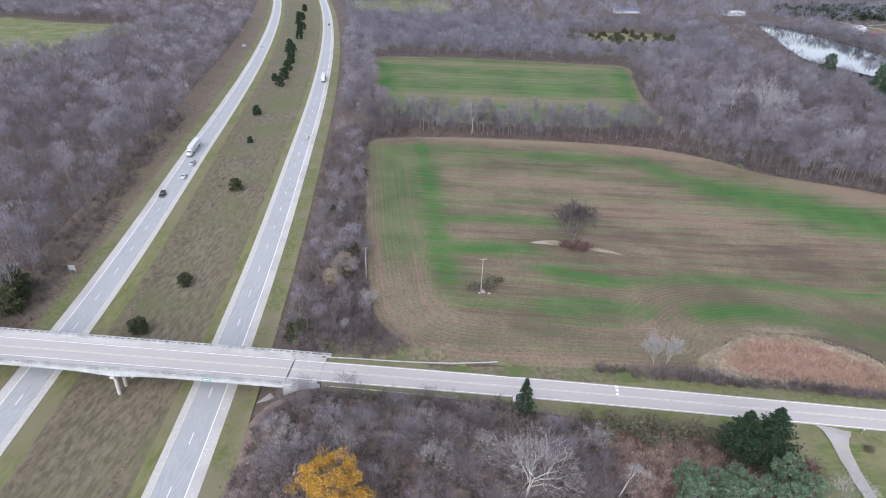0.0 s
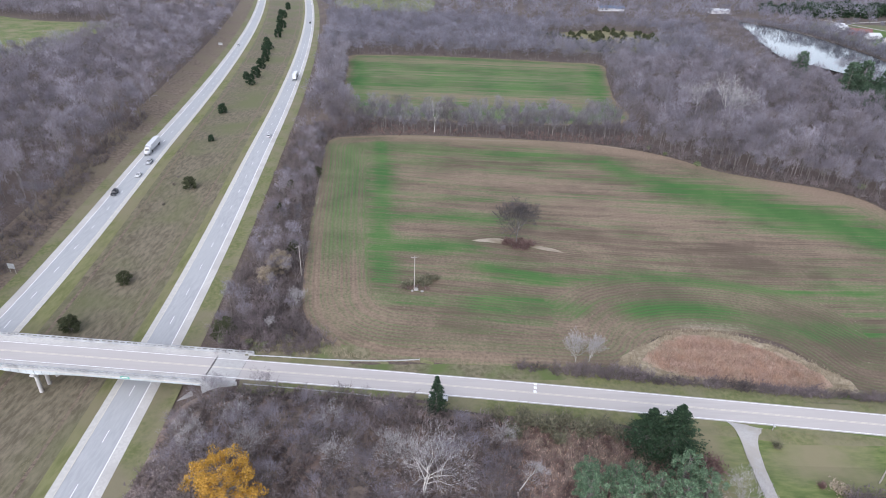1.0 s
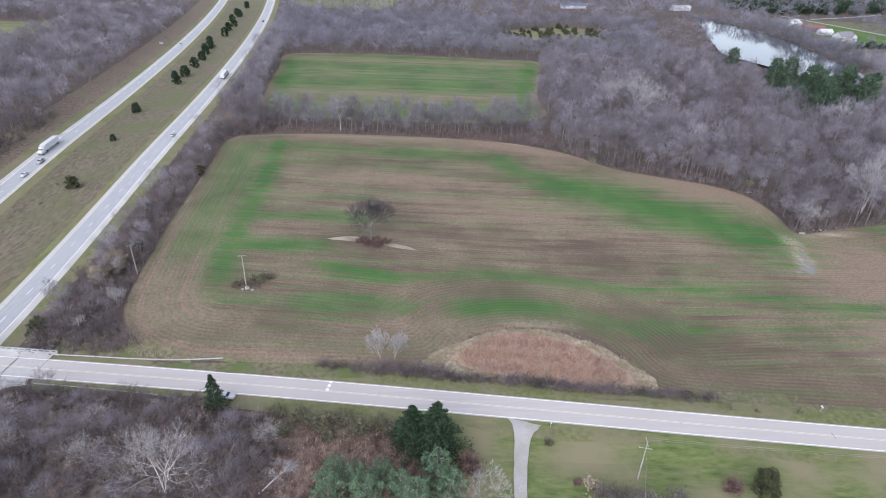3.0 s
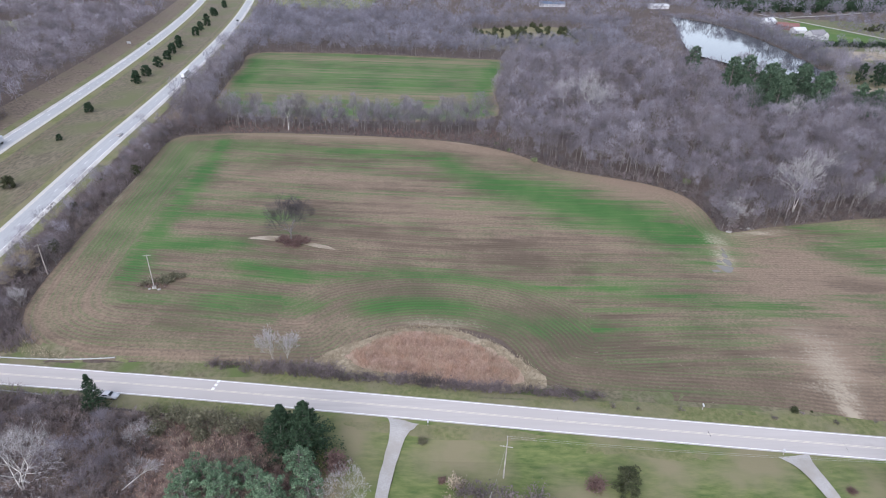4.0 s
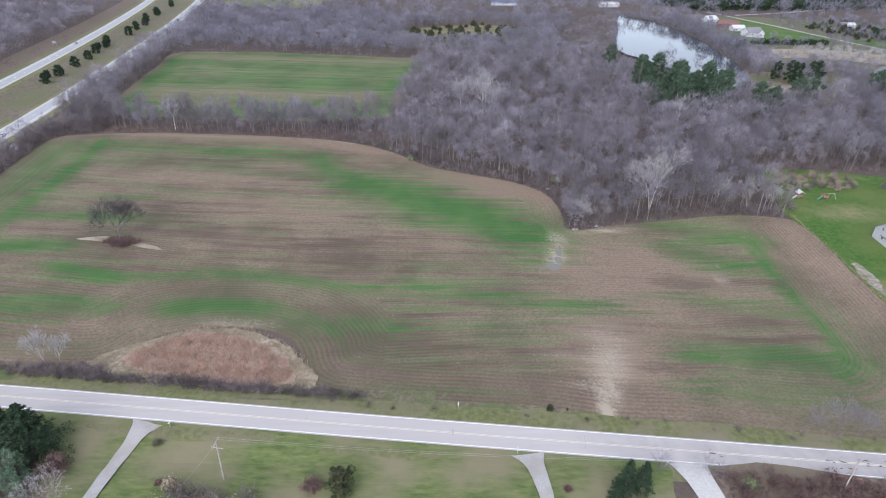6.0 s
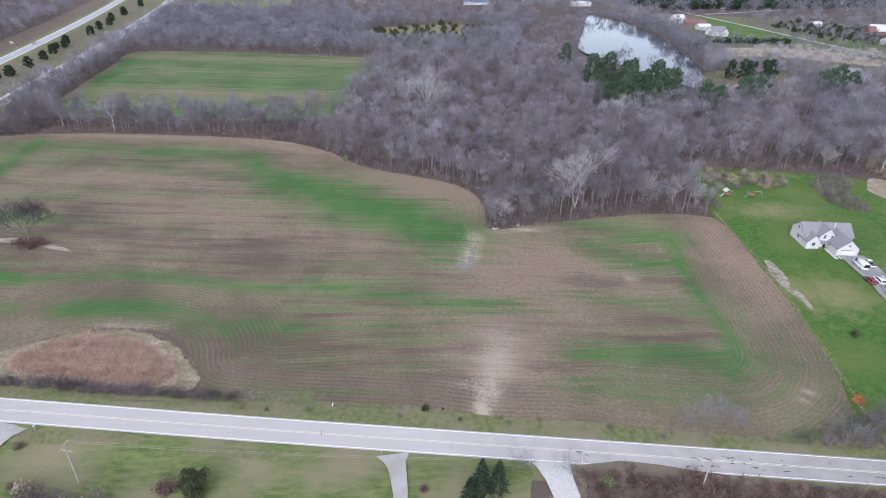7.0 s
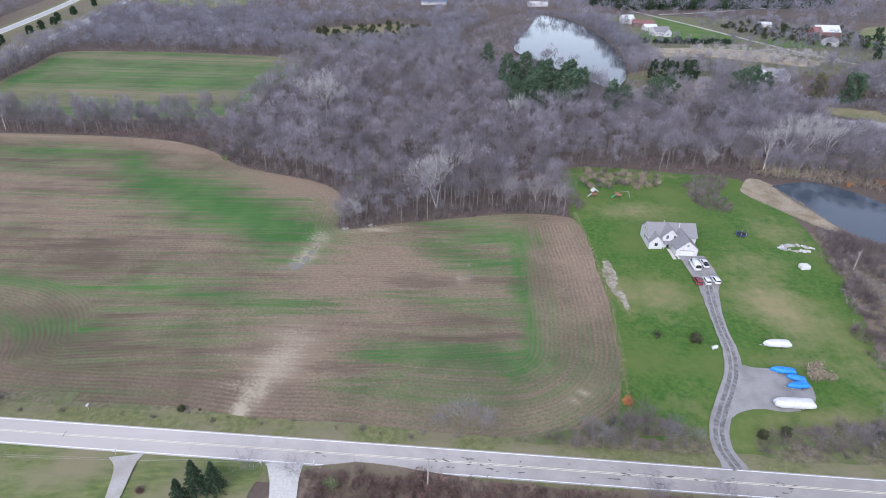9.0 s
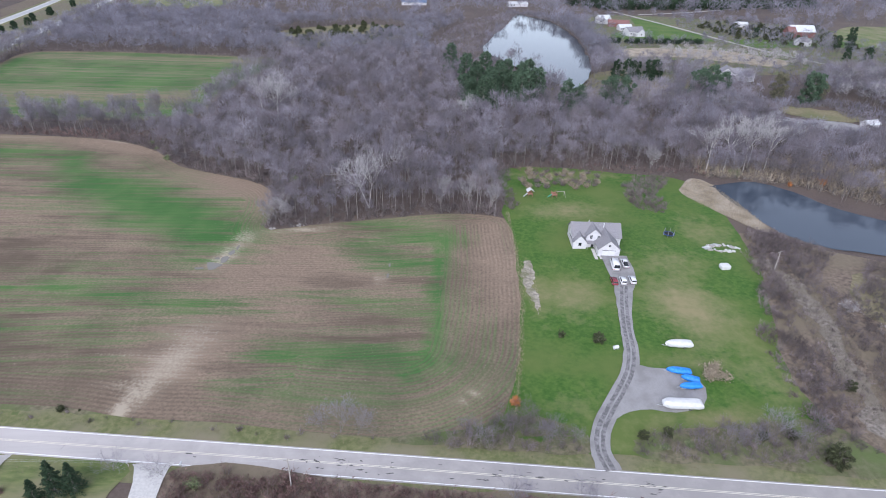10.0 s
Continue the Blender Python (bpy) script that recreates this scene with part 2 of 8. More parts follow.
def field_mat(name, soil1, soil2, green1, green2):
    """Young winter crop in drilled rows over bare soil; the mesh carries growth, row and strength."""
    m = bpy.data.materials.new(name)
    m.use_nodes = True
    n, l = m.node_tree.nodes, m.node_tree.links
    b = n["Principled BSDF"]
    b.inputs["Roughness"].default_value = 0.95
    b.inputs["Specular IOR Level"].default_value = 0.15
    geo = n.new("ShaderNodeNewGeometry")

    def attr(k):
        a = n.new("ShaderNodeAttribute")
        a.attribute_name = k
        return a.outputs["Fac"]

    def math_(op, x, y=None):
        q = n.new("ShaderNodeMath")
        q.operation = op
        for i, v in enumerate((x, y)):
            if v is None:
                continue
            if isinstance(v, (int, float)):
                q.inputs[i].default_value = v
            else:
                l.new(v, q.inputs[i])
        return q.outputs[0]

    def noise_(scale, detail=4, vec=None, rough=0.6):
        q = n.new("ShaderNodeTexNoise")
        q.inputs["Scale"].default_value = scale
        q.inputs["Detail"].default_value = detail
        q.inputs["Roughness"].default_value = rough
        l.new(vec or geo.outputs["Position"], q.inputs["Vector"])
        return q.outputs[0]

    def range_(v, a, c, d=0.0, e=1.0):
        q = n.new("ShaderNodeMapRange")
        for i, w in enumerate((a, c, d, e)):
            q.inputs[i + 1].default_value = w
        l.new(v, q.inputs[0])
        return q.outputs[0]

    def mix_(f, p, q):
        x = n.new("ShaderNodeMix")
        x.data_type = "RGBA"
        l.new(f, x.inputs[0])
        for i, v in ((6, p), (7, q)):
            if isinstance(v, tuple):
                x.inputs[i].default_value = (*v, 1)
            else:
                l.new(v, x.inputs[i])
        return x.outputs[2]

    mp = n.new("ShaderNodeMapping")
    mp.inputs["Scale"].default_value = (0.10, 1.0, 1.0)
    l.new(geo.outputs["Position"], mp.inputs["Vector"])
    head = range_(attr("headland"), 0.45, 0.55)
    keep = math_("SUBTRACT", 1.0, math_("MULTIPLY", head, 0.85))
    streak = math_("ADD", 0.5, math_("MULTIPLY", math_("SUBTRACT", noise_(0.22, 5, mp.outputs[0]), 0.5), keep))
    clod = noise_(1.3, 5, None, 0.7)
    blotch = noise_(0.035, 3)
    tone = math_("ADD", range_(math_("ADD", math_("MULTIPLY", streak, 0.6), math_("MULTIPLY", blotch, 0.4)), 0.38, 0.60), attr("pale"))
    soil = mix_(tone, soil1, soil2)
    soil = mix_(range_(clod, 0.40, 0.68, 0.0, 0.6), soil, tuple(0.78 * v for v in soil1))
    mp2 = n.new("ShaderNodeMapping")
    mp2.inputs["Scale"].default_value = (0.06, 1.0, 1.0)
    l.new(geo.outputs["Position"], mp2.inputs["Vector"])
    thin = math_("ADD", 0.5, math_("MULTIPLY", math_("SUBTRACT", noise_(0.7, 4, mp2.outputs[0]), 0.5), keep))
    grow = math_("ADD", attr("growth"), math_("MULTIPLY", math_("SUBTRACT", streak, 0.5), 1.9))
    grow = math_("ADD", grow, math_("MULTIPLY", math_("SUBTRACT", thin, 0.5), 1.1))
    grow = math_("ADD", grow, math_("MULTIPLY", math_("SUBTRACT", clod, 0.5), 0.6))
    # single drill passes that came up better or worse than their neighbours
    mp3 = n.new("ShaderNodeCombineXYZ")
    l.new(math_("MULTIPLY", attr("alongline"), 0.02), mp3.inputs[0])
    l.new(math_("ADD", math_("MULTIPLY", attr("rowline"), math_("SUBTRACT", 1.0, head)), math_("MULTIPLY", attr("headline"), head)), mp3.inputs[1])
    passes = noise_(0.42, 3, mp3.outputs[0], 0.75)
    grow = math_("ADD", grow, math_("MULTIPLY", math_("SUBTRACT", passes, 0.5), 1.5))
    # drilled rows, with wobble so that they never line up perfectly
    wobble = math_("MULTIPLY", noise_(0.05, 2), 1.5)
    wave = [math_("SINE", math_("MULTIPLY", math_("ADD", attr(k), wobble), 2 * math.pi / 1.4)) for k in ("rowline", "headline")]
    patchy = range_(noise_(0.06, 3), 0.40, 0.66, 0.08, 0.65)
    along = math_("MULTIPLY", math_("MULTIPLY", wave[0], math_("SUBTRACT", 1.0, head)), patchy)
    ends = math_("MULTIPLY", math_("MULTIPLY", wave[1], head), math_("ADD", math_("MULTIPLY", patchy, 0.9), 0.12))
    fine = math_("MULTIPLY", math_("ADD", along, ends), 0.30)
    grow = math_("ADD", grow, fine)
    f = range_(grow, 0.15, 1.05)
    green = mix_(range_(blotch, 0.4, 0.6), green1, green2)
    col = mix_(f, soil, green)
    dark = range_(fine, -0.3, 0.3, 0.76, 1.16)
    hs = n.new("ShaderNodeHueSaturation")
    l.new(dark, hs.inputs["Value"])
    l.new(col, hs.inputs["Color"])
    # pale stubble and stones
    st = range_(noise_(1.1, 2, None, 0.9), 0.70, 0.76)
    col = mix_(math_("MULTIPLY", st, 0.5), hs.outputs[0], (0.40, 0.36, 0.29))
    wash = math_("ADD", attr("wash"), math_("MULTIPLY", math_("SUBTRACT", thin, 0.5), 1.0))
    wash = math_("ADD", wash, math_("MULTIPLY", math_("SUBTRACT", clod, 0.5), 1.9))
    col = mix_(range_(wash, 0.35, 1.05, 0.0, 0.8), col, (0.42, 0.36, 0.275))
    l.new(col, b.inputs["Base Color"])
    bp = n.new("ShaderNodeBump")
    bp.inputs["Strength"].default_value = 0.25
    bp.inputs["Distance"].default_value = 0.15
    l.new(math_("ADD", fine, clod), bp.inputs["Height"])
    l.new(bp.outputs[0], b.inputs["Normal"])
    return m


FIELD = field_mat("drilled_field", (0.122, 0.093, 0.068), (0.272, 0.203, 0.149), (0.054, 0.128, 0.036), (0.084, 0.155, 0.049))


# ---- lie of the land ----
def sm(a, b, v):
    t = np.clip((np.asarray(v, float) - a) / (b - a), 0, 1)
    return t * t * (3 - 2 * t)


def bump_at(x, y, cx, cy, r, hh):
    return hh * np.exp(-((x - cx) ** 2 + (y - cy) ** 2) / (2 * r * r))


def east_lane(y):
    u = y - 82
    return -54.5 - 0.075 * u - 0.0001 * u * np.abs(u)


def west_lane(y):
    u = y - 82
    return -101.0 - 0.10 * u - 0.0001 * u * np.abs(u)


def road_mid(x):
    """The country road's centre line: nearly straight, with a slight bend east of the bridge."""
    swing = [np.interp(np.asarray(x, float) + k, [-140, -30, 10, 40, 100, 145, 250, 345], [0, 1.1, 1.65, 1.55, 0.25, -0.8, -0.9, -1.4]) for k in (-18, 0, 18)]
    return 111.2 - 0.0705 * np.asarray(x, float) + sum(swing) / 3


def road_z(x):
    return -0.6 + 1.5 * sm(0, 170, x) - 6.5 * sm(-240, -400, x)


def highway_z(y):
    return -8.2 + 4.0 * sm(140, 300, y)


def land(x, y):
    """Height of the ground."""
    x, y = np.asarray(x, float), np.asarray(y, float)
    h = bump_at(x, y, 5, 165, 45, 2.2) + bump_at(x, y, 258, 178, 40, -3.4) + bump_at(x, y, 115, 130, 40, -1.8)
    h = h + bump_at(x, y, 350, 195, 70, 2.0) + bump_at(x, y, 185, 105, 45, 1.4) + bump_at(x, y, 60, 310, 50, -1.8)
    h = h + 6.0 * sm(150, 420, x) * sm(290, 560, y)
    near_road = 1 - sm(5.5, 13, np.abs(y - road_mid(x)))
    h = h * (1 - near_road) + (road_z(x) - 0.15) * near_road
    hz = highway_z(y)
    e, w = east_lane(y), west_lane(y)
    cut_e = 1 - sm(9, 27, x - e)
    cut_w = 1 - sm(9, 34, w - x)
    west = hz + 4.0
    h = np.where(x < (e + w) / 2, west, h)
    k = np.where(x < (e + w) / 2, cut_w, cut_e)
    med = np.clip((x - w - 7) / np.maximum(e - w - 14, 1), 0, 1)
    floor = hz - 0.05 - np.where((med > 0) & (med < 1), 1.1 * np.sin(np.pi * med) ** 2, 0)
    return h * (1 - k) + floor * k


def ground_z(x, y):
    return float(land(x, y))


# ---- mesh helpers ----
def part(name, bm, material, parent=None, label=""):
    """Links a bmesh as one mesh object, under a thing or a part."""
    me = bpy.data.meshes.new(name)
    bm.to_mesh(me)
    bm.free()
    return mesh_part(name, me, material, parent, label)


def mesh_part(name, me, material, parent=None, label=""):
    for m in material if isinstance(material, (list, tuple)) else [material]:
        me.materials.append(m)
    ob = new(name, me)
    if parent is not None:
        ob.parent = parent
    if label:
        ob["label"] = label
    return ob


def raw_mesh(name, verts, faces, mats=None):
    """A mesh from arrays of triangles or quads."""
    verts, faces = np.asarray(verts, np.float32), np.asarray(faces, np.int32)
    k = faces.shape[1]
    me = bpy.data.meshes.new(name)
    me.vertices.add(len(verts))
    me.vertices.foreach_set("co", verts.ravel())
    me.loops.add(faces.size)
    me.loops.foreach_set("vertex_index", faces.ravel())
    me.polygons.add(len(faces))
    me.polygons.foreach_set("loop_start", np.arange(0, faces.size, k, dtype=np.int32))
    if mats is not None:
        me.polygons.foreach_set("material_index", np.asarray(mats, np.int32))
    me.update(calc_edges=True)
    me.validate()
    return me


def smooth_line(points, step=4.0, closed=False):
    """A Catmull-Rom line through control points."""
    p = np.asarray(points, float)
    n = len(p)
    out = []
    for i in range(n if closed else n - 1):
        if closed:
            a, b, c, d = p[i - 1], p[i], p[(i + 1) % n], p[(i + 2) % n]
        else:
            a, b, c, d = p[max(i - 1, 0)], p[i], p[i + 1], p[min(i + 2, n - 1)]
        k = max(2, int(np.linalg.norm(c - b) / step))
        for s in np.arange(k) / k:
            out.append(0.5 * (2 * b + (c - a) * s + (2 * a - 5 * b + 4 * c - d) * s * s + (3 * b - a - 3 * c + d) * s**3))
    if not closed:
        out.append(p[-1])
    return np.array(out)


def rough_line(line, amount, seed):
    """A closed outline with a frayed edge."""
    rng = np.random.default_rng(seed)
    jog = rng.normal(0, amount, (len(line), 2))
    return line + 0.5 * (jog + np.roll(jog, 1, 0))


def inside(px, py, poly):
    """Whether points lie in a closed outline."""
    x0, y0 = poly[:, 0], poly[:, 1]
    x1, y1 = np.roll(x0, -1), np.roll(y0, -1)
    hit = np.zeros(px.shape, bool)
    for a, b, c, d in zip(x0, y0, x1, y1):
        if b != d:
            hit ^= ((b > py) != (d > py)) & (px < (c - a) * (py - b) / (d - b) + a)
    return hit


def edge_far(px, py, poly):
    """Distance of points from an outline."""
    best = np.full(px.shape, 1e9)
    for p, q in zip(poly, np.roll(poly, -1, 0)):
        d = q - p
        t = np.clip(((px - p[0]) * d[0] + (py - p[1]) * d[1]) / max(d @ d, 1e-9), 0, 1)
        best = np.minimum(best, np.hypot(px - p[0] - t * d[0], py - p[1] - t * d[1]))
    return best


def patch(name, outline, material, lift=0.12, cell=6.0, flat=None):
    """A piece of ground cover with the given outline, laid on the land."""
    bm = bmesh.new()
    bm.faces.new([bm.verts.new((x, y, 0)) for x, y in outline])
    lo, hi = outline.min(0), outline.max(0)
    if flat is None:
        for axis in (0, 1):
            for v in np.arange(lo[axis] + cell * 0.37, hi[axis], cell):
                co, no = [0, 0, 0], [0, 0, 0]
                co[axis], no[axis] = v, 1
                bmesh.ops.bisect_plane(bm, geom=bm.verts[:] + bm.edges[:] + bm.faces[:], plane_co=co, plane_no=no)
    bmesh.ops.triangulate(bm, faces=[f for f in bm.faces if len(f.verts) > 4])
    for v in bm.verts:
        v.co.z = lift + (ground_z(v.co.x, v.co.y) if flat is None else flat)
    bmesh.ops.recalc_face_normals(bm, faces=bm.faces[:])
    if sum(f.normal.z for f in bm.faces) < 0:
        bmesh.ops.reverse_faces(bm, faces=bm.faces[:])
    return part(name, bm, material)


def ribbon(name, mid, left, right, material, height, parent=None, label=""):
    """A strip along a line of points, from left to right offsets, at heights given by a function of place."""
    mid = np.asarray(mid, float)
    d = np.gradient(mid, axis=0)
    d /= np.linalg.norm(d, axis=1)[:, None]
    side = np.stack([d[:, 1], -d[:, 0]], 1)
    a, b = mid + side * np.reshape(left, (-1, 1)), mid + side * np.reshape(right, (-1, 1))
    n = len(mid)
    z = np.array([height(x, y) for x, y in mid])
    verts = np.concatenate([np.c_[a, z], np.c_[b, z]])
    i = np.arange(n - 1)
    me = raw_mesh(name, verts, np.stack([i, i + n, i + n + 1, i + 1], 1))
    return mesh_part(name, me, material, parent, label)


# ---- the ground: one sheet to the horizon ----
gx = np.unique(np.concatenate([np.arange(-5000, -400, 230), np.arange(-400, -320, 12), np.arange(-320, -170, 4), np.arange(-170, 0, 3.2), np.arange(0, 480, 7), np.arange(480, 900, 25), np.arange(900, 5001, 240)]))
gy = np.unique(np.concatenate([np.arange(-4000, 40, 200), np.arange(40, 150, 3.2), np.arange(150, 420, 6.5), np.arange(420, 900, 10), np.arange(900, 1200, 25), np.arange(1200, 5001, 230)]))
GX, GY = np.meshgrid(gx, gy)
GZ = land(GX, GY)
gi = np.arange(len(gx) * len(gy)).reshape(len(gy), len(gx))
ground_me = raw_mesh("ground", np.stack([GX, GY, GZ], -1).reshape(-1, 3), np.stack([gi[:-1, :-1], gi[:-1, 1:], gi[1:, 1:], gi[1:, :-1]], -1).reshape(-1, 4))
ground = mesh_part("ground", ground_me, LITTER)
tagged(ground, "brown leaf-littered ground running out to the horizon", "ground", kind="structure")


# ---- fields ----
FIELD_EDGE = smooth_line([(-40, 290), (-36, 250), (-30, 203), (-24, 163), (-19, 138), (-12, 127), (0, 120), (16, 118), (48, 118.5), (70, 121), (80, 134), (99, 139), (116, 134),
                          (124, 117), (137, 112.5), (162, 109.5), (184, 108), (200, 105), (222, 104), (248, 101), (274, 100), (286, 104), (292, 115), (296, 134), (299, 156),
                          (301, 185), (301, 211), (295, 219), (274, 221.5), (250, 217), (226, 211), (213, 206), (206, 206), (206, 222), (202, 238), (190, 249), (166, 259),
                          (150, 267), (133, 285), (115, 297), (92, 305), (55, 309), (10, 307), (-24, 300)], 5.0, True)
FAR_EDGE = smooth_line([(-64, 505), (-30, 517), (40, 519), (110, 514), (146, 508), (140, 460), (131, 400), (125, 345), (60, 336), (-10, 334), (-38, 345), (-50, 400), (-58, 460)], 9.0, True)
# thriving strips of crop: a line, its half width and strength
STRIPS = [([(-14, 290), (-9, 253), (-5.5, 219), (-3, 192), (-0.8, 171), (2, 155)], 4.0, .80),
          ([(-27, 275), (-20, 240), (-15, 205), (-10, 176)], 8.5, .55),
          ([(-30, 281), (-5, 285), (23, 284.5), (51, 282), (79, 279), (97, 277)], 5.5, .50),
          ([(-10, 263), (20, 266), (60, 262)], 3.5, .30),
          ([(0, 217), (20, 219.5), (37, 221.5)], 2.2, .50),
          ([(-0.5, 200), (18, 202), (38, 203)], 2.8, .65),
          ([(1, 177), (14, 177.5), (28, 178.5)], 3.3, .85),
          ([(35, 164.5), (43, 163), (51, 161)], 2.8, .90),
          ([(56, 160), (80, 166), (98, 165.5), (135, 160.5)], 2.6, .60),
          ([(33, 143.5), (45, 145), (59, 145)], 3.2, .70),
          ([(79, 147), (92, 149), (104, 148)], 3.4, .85),
          ([(104, 148), (115, 144), (126, 138)], 2.6, .55),
          ([(132, 142), (142, 140)], 3.0, .50),
          ([(97, 277), (104, 262), (116, 251), (128, 241)], 6.5, .75),
          ([(124, 244), (150, 227), (171, 213), (187, 200)], 9.0, .95),
          ([(150, 215), (172, 202), (190, 186)], 8.0, .60),
          ([(150, 162), (189, 152.5), (208, 153.5)], 3.4, .45),
          ([(276, 201), (274, 194), (272, 171), (272, 151), (271.6, 139), (269, 128.5), (264, 122.5)], 2.3, .85),
          ([(230, 130.5), (250, 129.5), (268, 128.5)], 4.2, .65),
          ([(245, 195), (261, 184)], 6.5, .55),
          ([(250, 210), (267, 206), (276, 201)], 5.5, .60),
          ([(229, 163), (250, 158), (268, 154)], 4.2, .50),
          ([(218, 115.5), (256, 115)], 3.0, .35),
          ([(4, 158), (3.5, 150), (9, 144.5), (18, 143.5)], 2.0, .35)]
# pale sand washed into the field
WASH = [(198, 183, 3.5, 7, -12, .85), (202, 194, 2.0, 9, -20, .75), (198, 107, 1.6, 5, -16, 1.4), (199.5, 114, 3.0, 7, -18, 1.05), (202.5, 125, 5.5, 9, -15, .9), (204, 135, 8, 8, 0, .6), (196, 116, 9, 1.6, 0, .6), (192, 128, 10, 1.8, 0, .5), (221, 206, 12, 1.6, 12, 1.0), (253, 174, 1.6, 5, 0, .8), (200, 197, 3, 6, 0, .8), (98, 141, 12, 2.0, 0, .7), (279.5, 114.5, 6.5, 1.0, 37, .9), (-32, 222, 1.0, 30, 10, .7), (110, 301, 10, 3, -12, .8), (40, 305, 50, 2.5, 3, .5)]
# dry, pale tan soil
PALE = [(212, 160, 26, 34, -20, .7), (232, 185, 20, 16, 0, .6), (190, 240, 30, 9, -28, .9), (112, 296, 30, 7, -18, .8), (60, 225, 60, 5, -4, .5), (40, 246, 46, 5, -3, .5), (120, 205, 30, 5, -8, .5), (40, 305, 60, 4, 0, .7), (60, 132, 16, 6, 0, .3), (296, 190, 6, 30, 0, .4)]
# bare, poor patches
BARE = [(5, 190, 16, 4, 3, .6), (70, 240, 45, 5, -4, .5), (55, 215, 60, 4, -3, .4), (195, 245, 18, 7, -25, .9), (110, 292, 24, 7, -20, .6), (150, 190, 38, 8, -5, .5), (225, 172, 22, 16, 20, .7), (205, 125, 9, 16, -15, .9),
        (100, 185, 40, 6, -3, .4), (292, 190, 7, 30, 0, .7)]


def blobs(x, y, rows):
    g = np.zeros(x.shape)
    for cx, cy, a, b, deg, s in rows:
        c, q = math.cos(radians(deg)), math.sin(radians(deg))
        u, v = (x - cx) * c + (y - cy) * q, -(x - cx) * q + (y - cy) * c
        g = np.maximum(g, s * np.exp(-(((u / a) ** 2 + (v / b) ** 2) * 0.55)))
    return g


def strips(x, y, rows):
    """Strength of the crop along lines that fade to their sides and ends."""
    g = np.zeros(x.shape)
    for line, w, s in rows:
        p = smooth_line(line, 6.0)
        best = np.full(x.shape, 1e9)
        for a, b in zip(p[:-1], p[1:]):
            d = b - a
            t = np.clip(((x - a[0]) * d[0] + (y - a[1]) * d[1]) / max(d @ d, 1e-9), 0, 1)
            best = np.minimum(best, np.hypot((x - a[0] - t * d[0]) * 0.6 if abs(d[0]) > abs(d[1]) else x - a[0] - t * d[0], y - a[1] - t * d[1]))
        g = np.maximum(g, s * np.exp(-((best / w) ** 2) * 0.6))
    return g


def crop_field(name, outline, label, cell, base, headland):
    ob = patch(name, outline, FIELD, 0.12, cell)
    me = ob.data
    co = np.empty(len(me.vertices) * 3, np.float32)
    me.vertices.foreach_get("co", co)
    co = co.reshape(-1, 3)
    x, y = co[:, 0].astype(float), co[:, 1].astype(float)
    d = edge_far(x, y, outline)
    if headland:
        wash = blobs(x, y, WASH)
        lush = strips(x, y, STRIPS)
        grow = base + 0.85 * lush - 0.8 * blobs(x, y, BARE) * (1 - lush)
        # rows run across the middle of the field and turn with its ends
        row = y - 0.0006 * (x - 120) ** 2
        de = np.interp(y, [104, 114, 134, 156, 185, 230], [290, 293, 296, 299, 301, 301]) - x
        ds = y - np.interp(x, [220, 248, 274, 292], [104, 101, 100, 101])
        R = 34.0
        turn = np.where((de < R) & (ds < R), R - np.hypot(R - np.minimum(de, R), R - np.minimum(ds, R)), np.minimum(de, ds))
        ends = (x > 235) & (y < 212)
        head = np.where(ends, turn, d)
        wide = np.where(ends, 26.0, np.where((x > 52) & (x < 142) & (y < 172), 30.0, np.where(x < 20, 20.0, 12.0)))
        mask = np.clip(0.5 + (wide - head) / 6.0, 0, 1)
        along = np.where(mask > 0.5, x + y, x)
        pale = np.maximum(blobs(x, y, PALE), 0.3 * mask * (y < 175) * (x < 60)) - 0.4 * blobs(x, y, [(150, 130, 50, 20, -8, 1.0), (80, 150, 30, 8, 0, .7), (30, 127, 40, 8, 0, .8), (240, 140, 26, 10, 0, .7), (130, 178, 45, 8, -4, .6)])
        grow = grow + mask * (1 - lush) * np.where(x < 235, -0.08, 0.03 * sm(225, 245, x))
    else:
        band = np.sin(y * 0.11) * 0.15
        ring = np.exp(-((d - 9) / 6) ** 2) * 0.35 - np.exp(-(d / 3) ** 2) * 0.5
        grow = base + band + ring + 0.25 * np.exp(-((y - 440) / 26) ** 2)
        row = head = y
        along = x
        wash = mask = 0 * x
        pale = 0.5 + 0.4 * np.sin(y * 0.13 + 0.6 * np.sin(x * 0.03))
    for key, val in (("growth", grow), ("rowline", row), ("headline", head), ("headland", mask), ("pale", pale), ("wash", wash), ("alongline", along)):
        at = me.attributes.new(key, "FLOAT", "POINT")
        at.data.foreach_set("value", np.asarray(val, np.float32))
    return tagged(ob, label, "field", kind="structure")


crop_field("field_near", FIELD_EDGE, "brown drilled field with patchy green winter wheat rows", 3.0, 0.31, True)
crop_field("field_far", FAR_EDGE, "green winter wheat field behind the hedgerow", 6.0, 0.60, False)


# ---- grass ----
def cover(name, points, material, label, category, lift=0.10, cell=6.0, step=4.0, fray=0.4, seed=1):
    ob = patch(name, rough_line(smooth_line(points, step, True), fray, seed), material, lift, cell)
    return tagged(ob, label, category, kind="structure")


ys_hw = np.concatenate([np.arange(30, 300, 5.0), np.arange(300, 1300, 14.0)])
strip_e, strip_w = east_lane(ys_hw), west_lane(ys_hw)


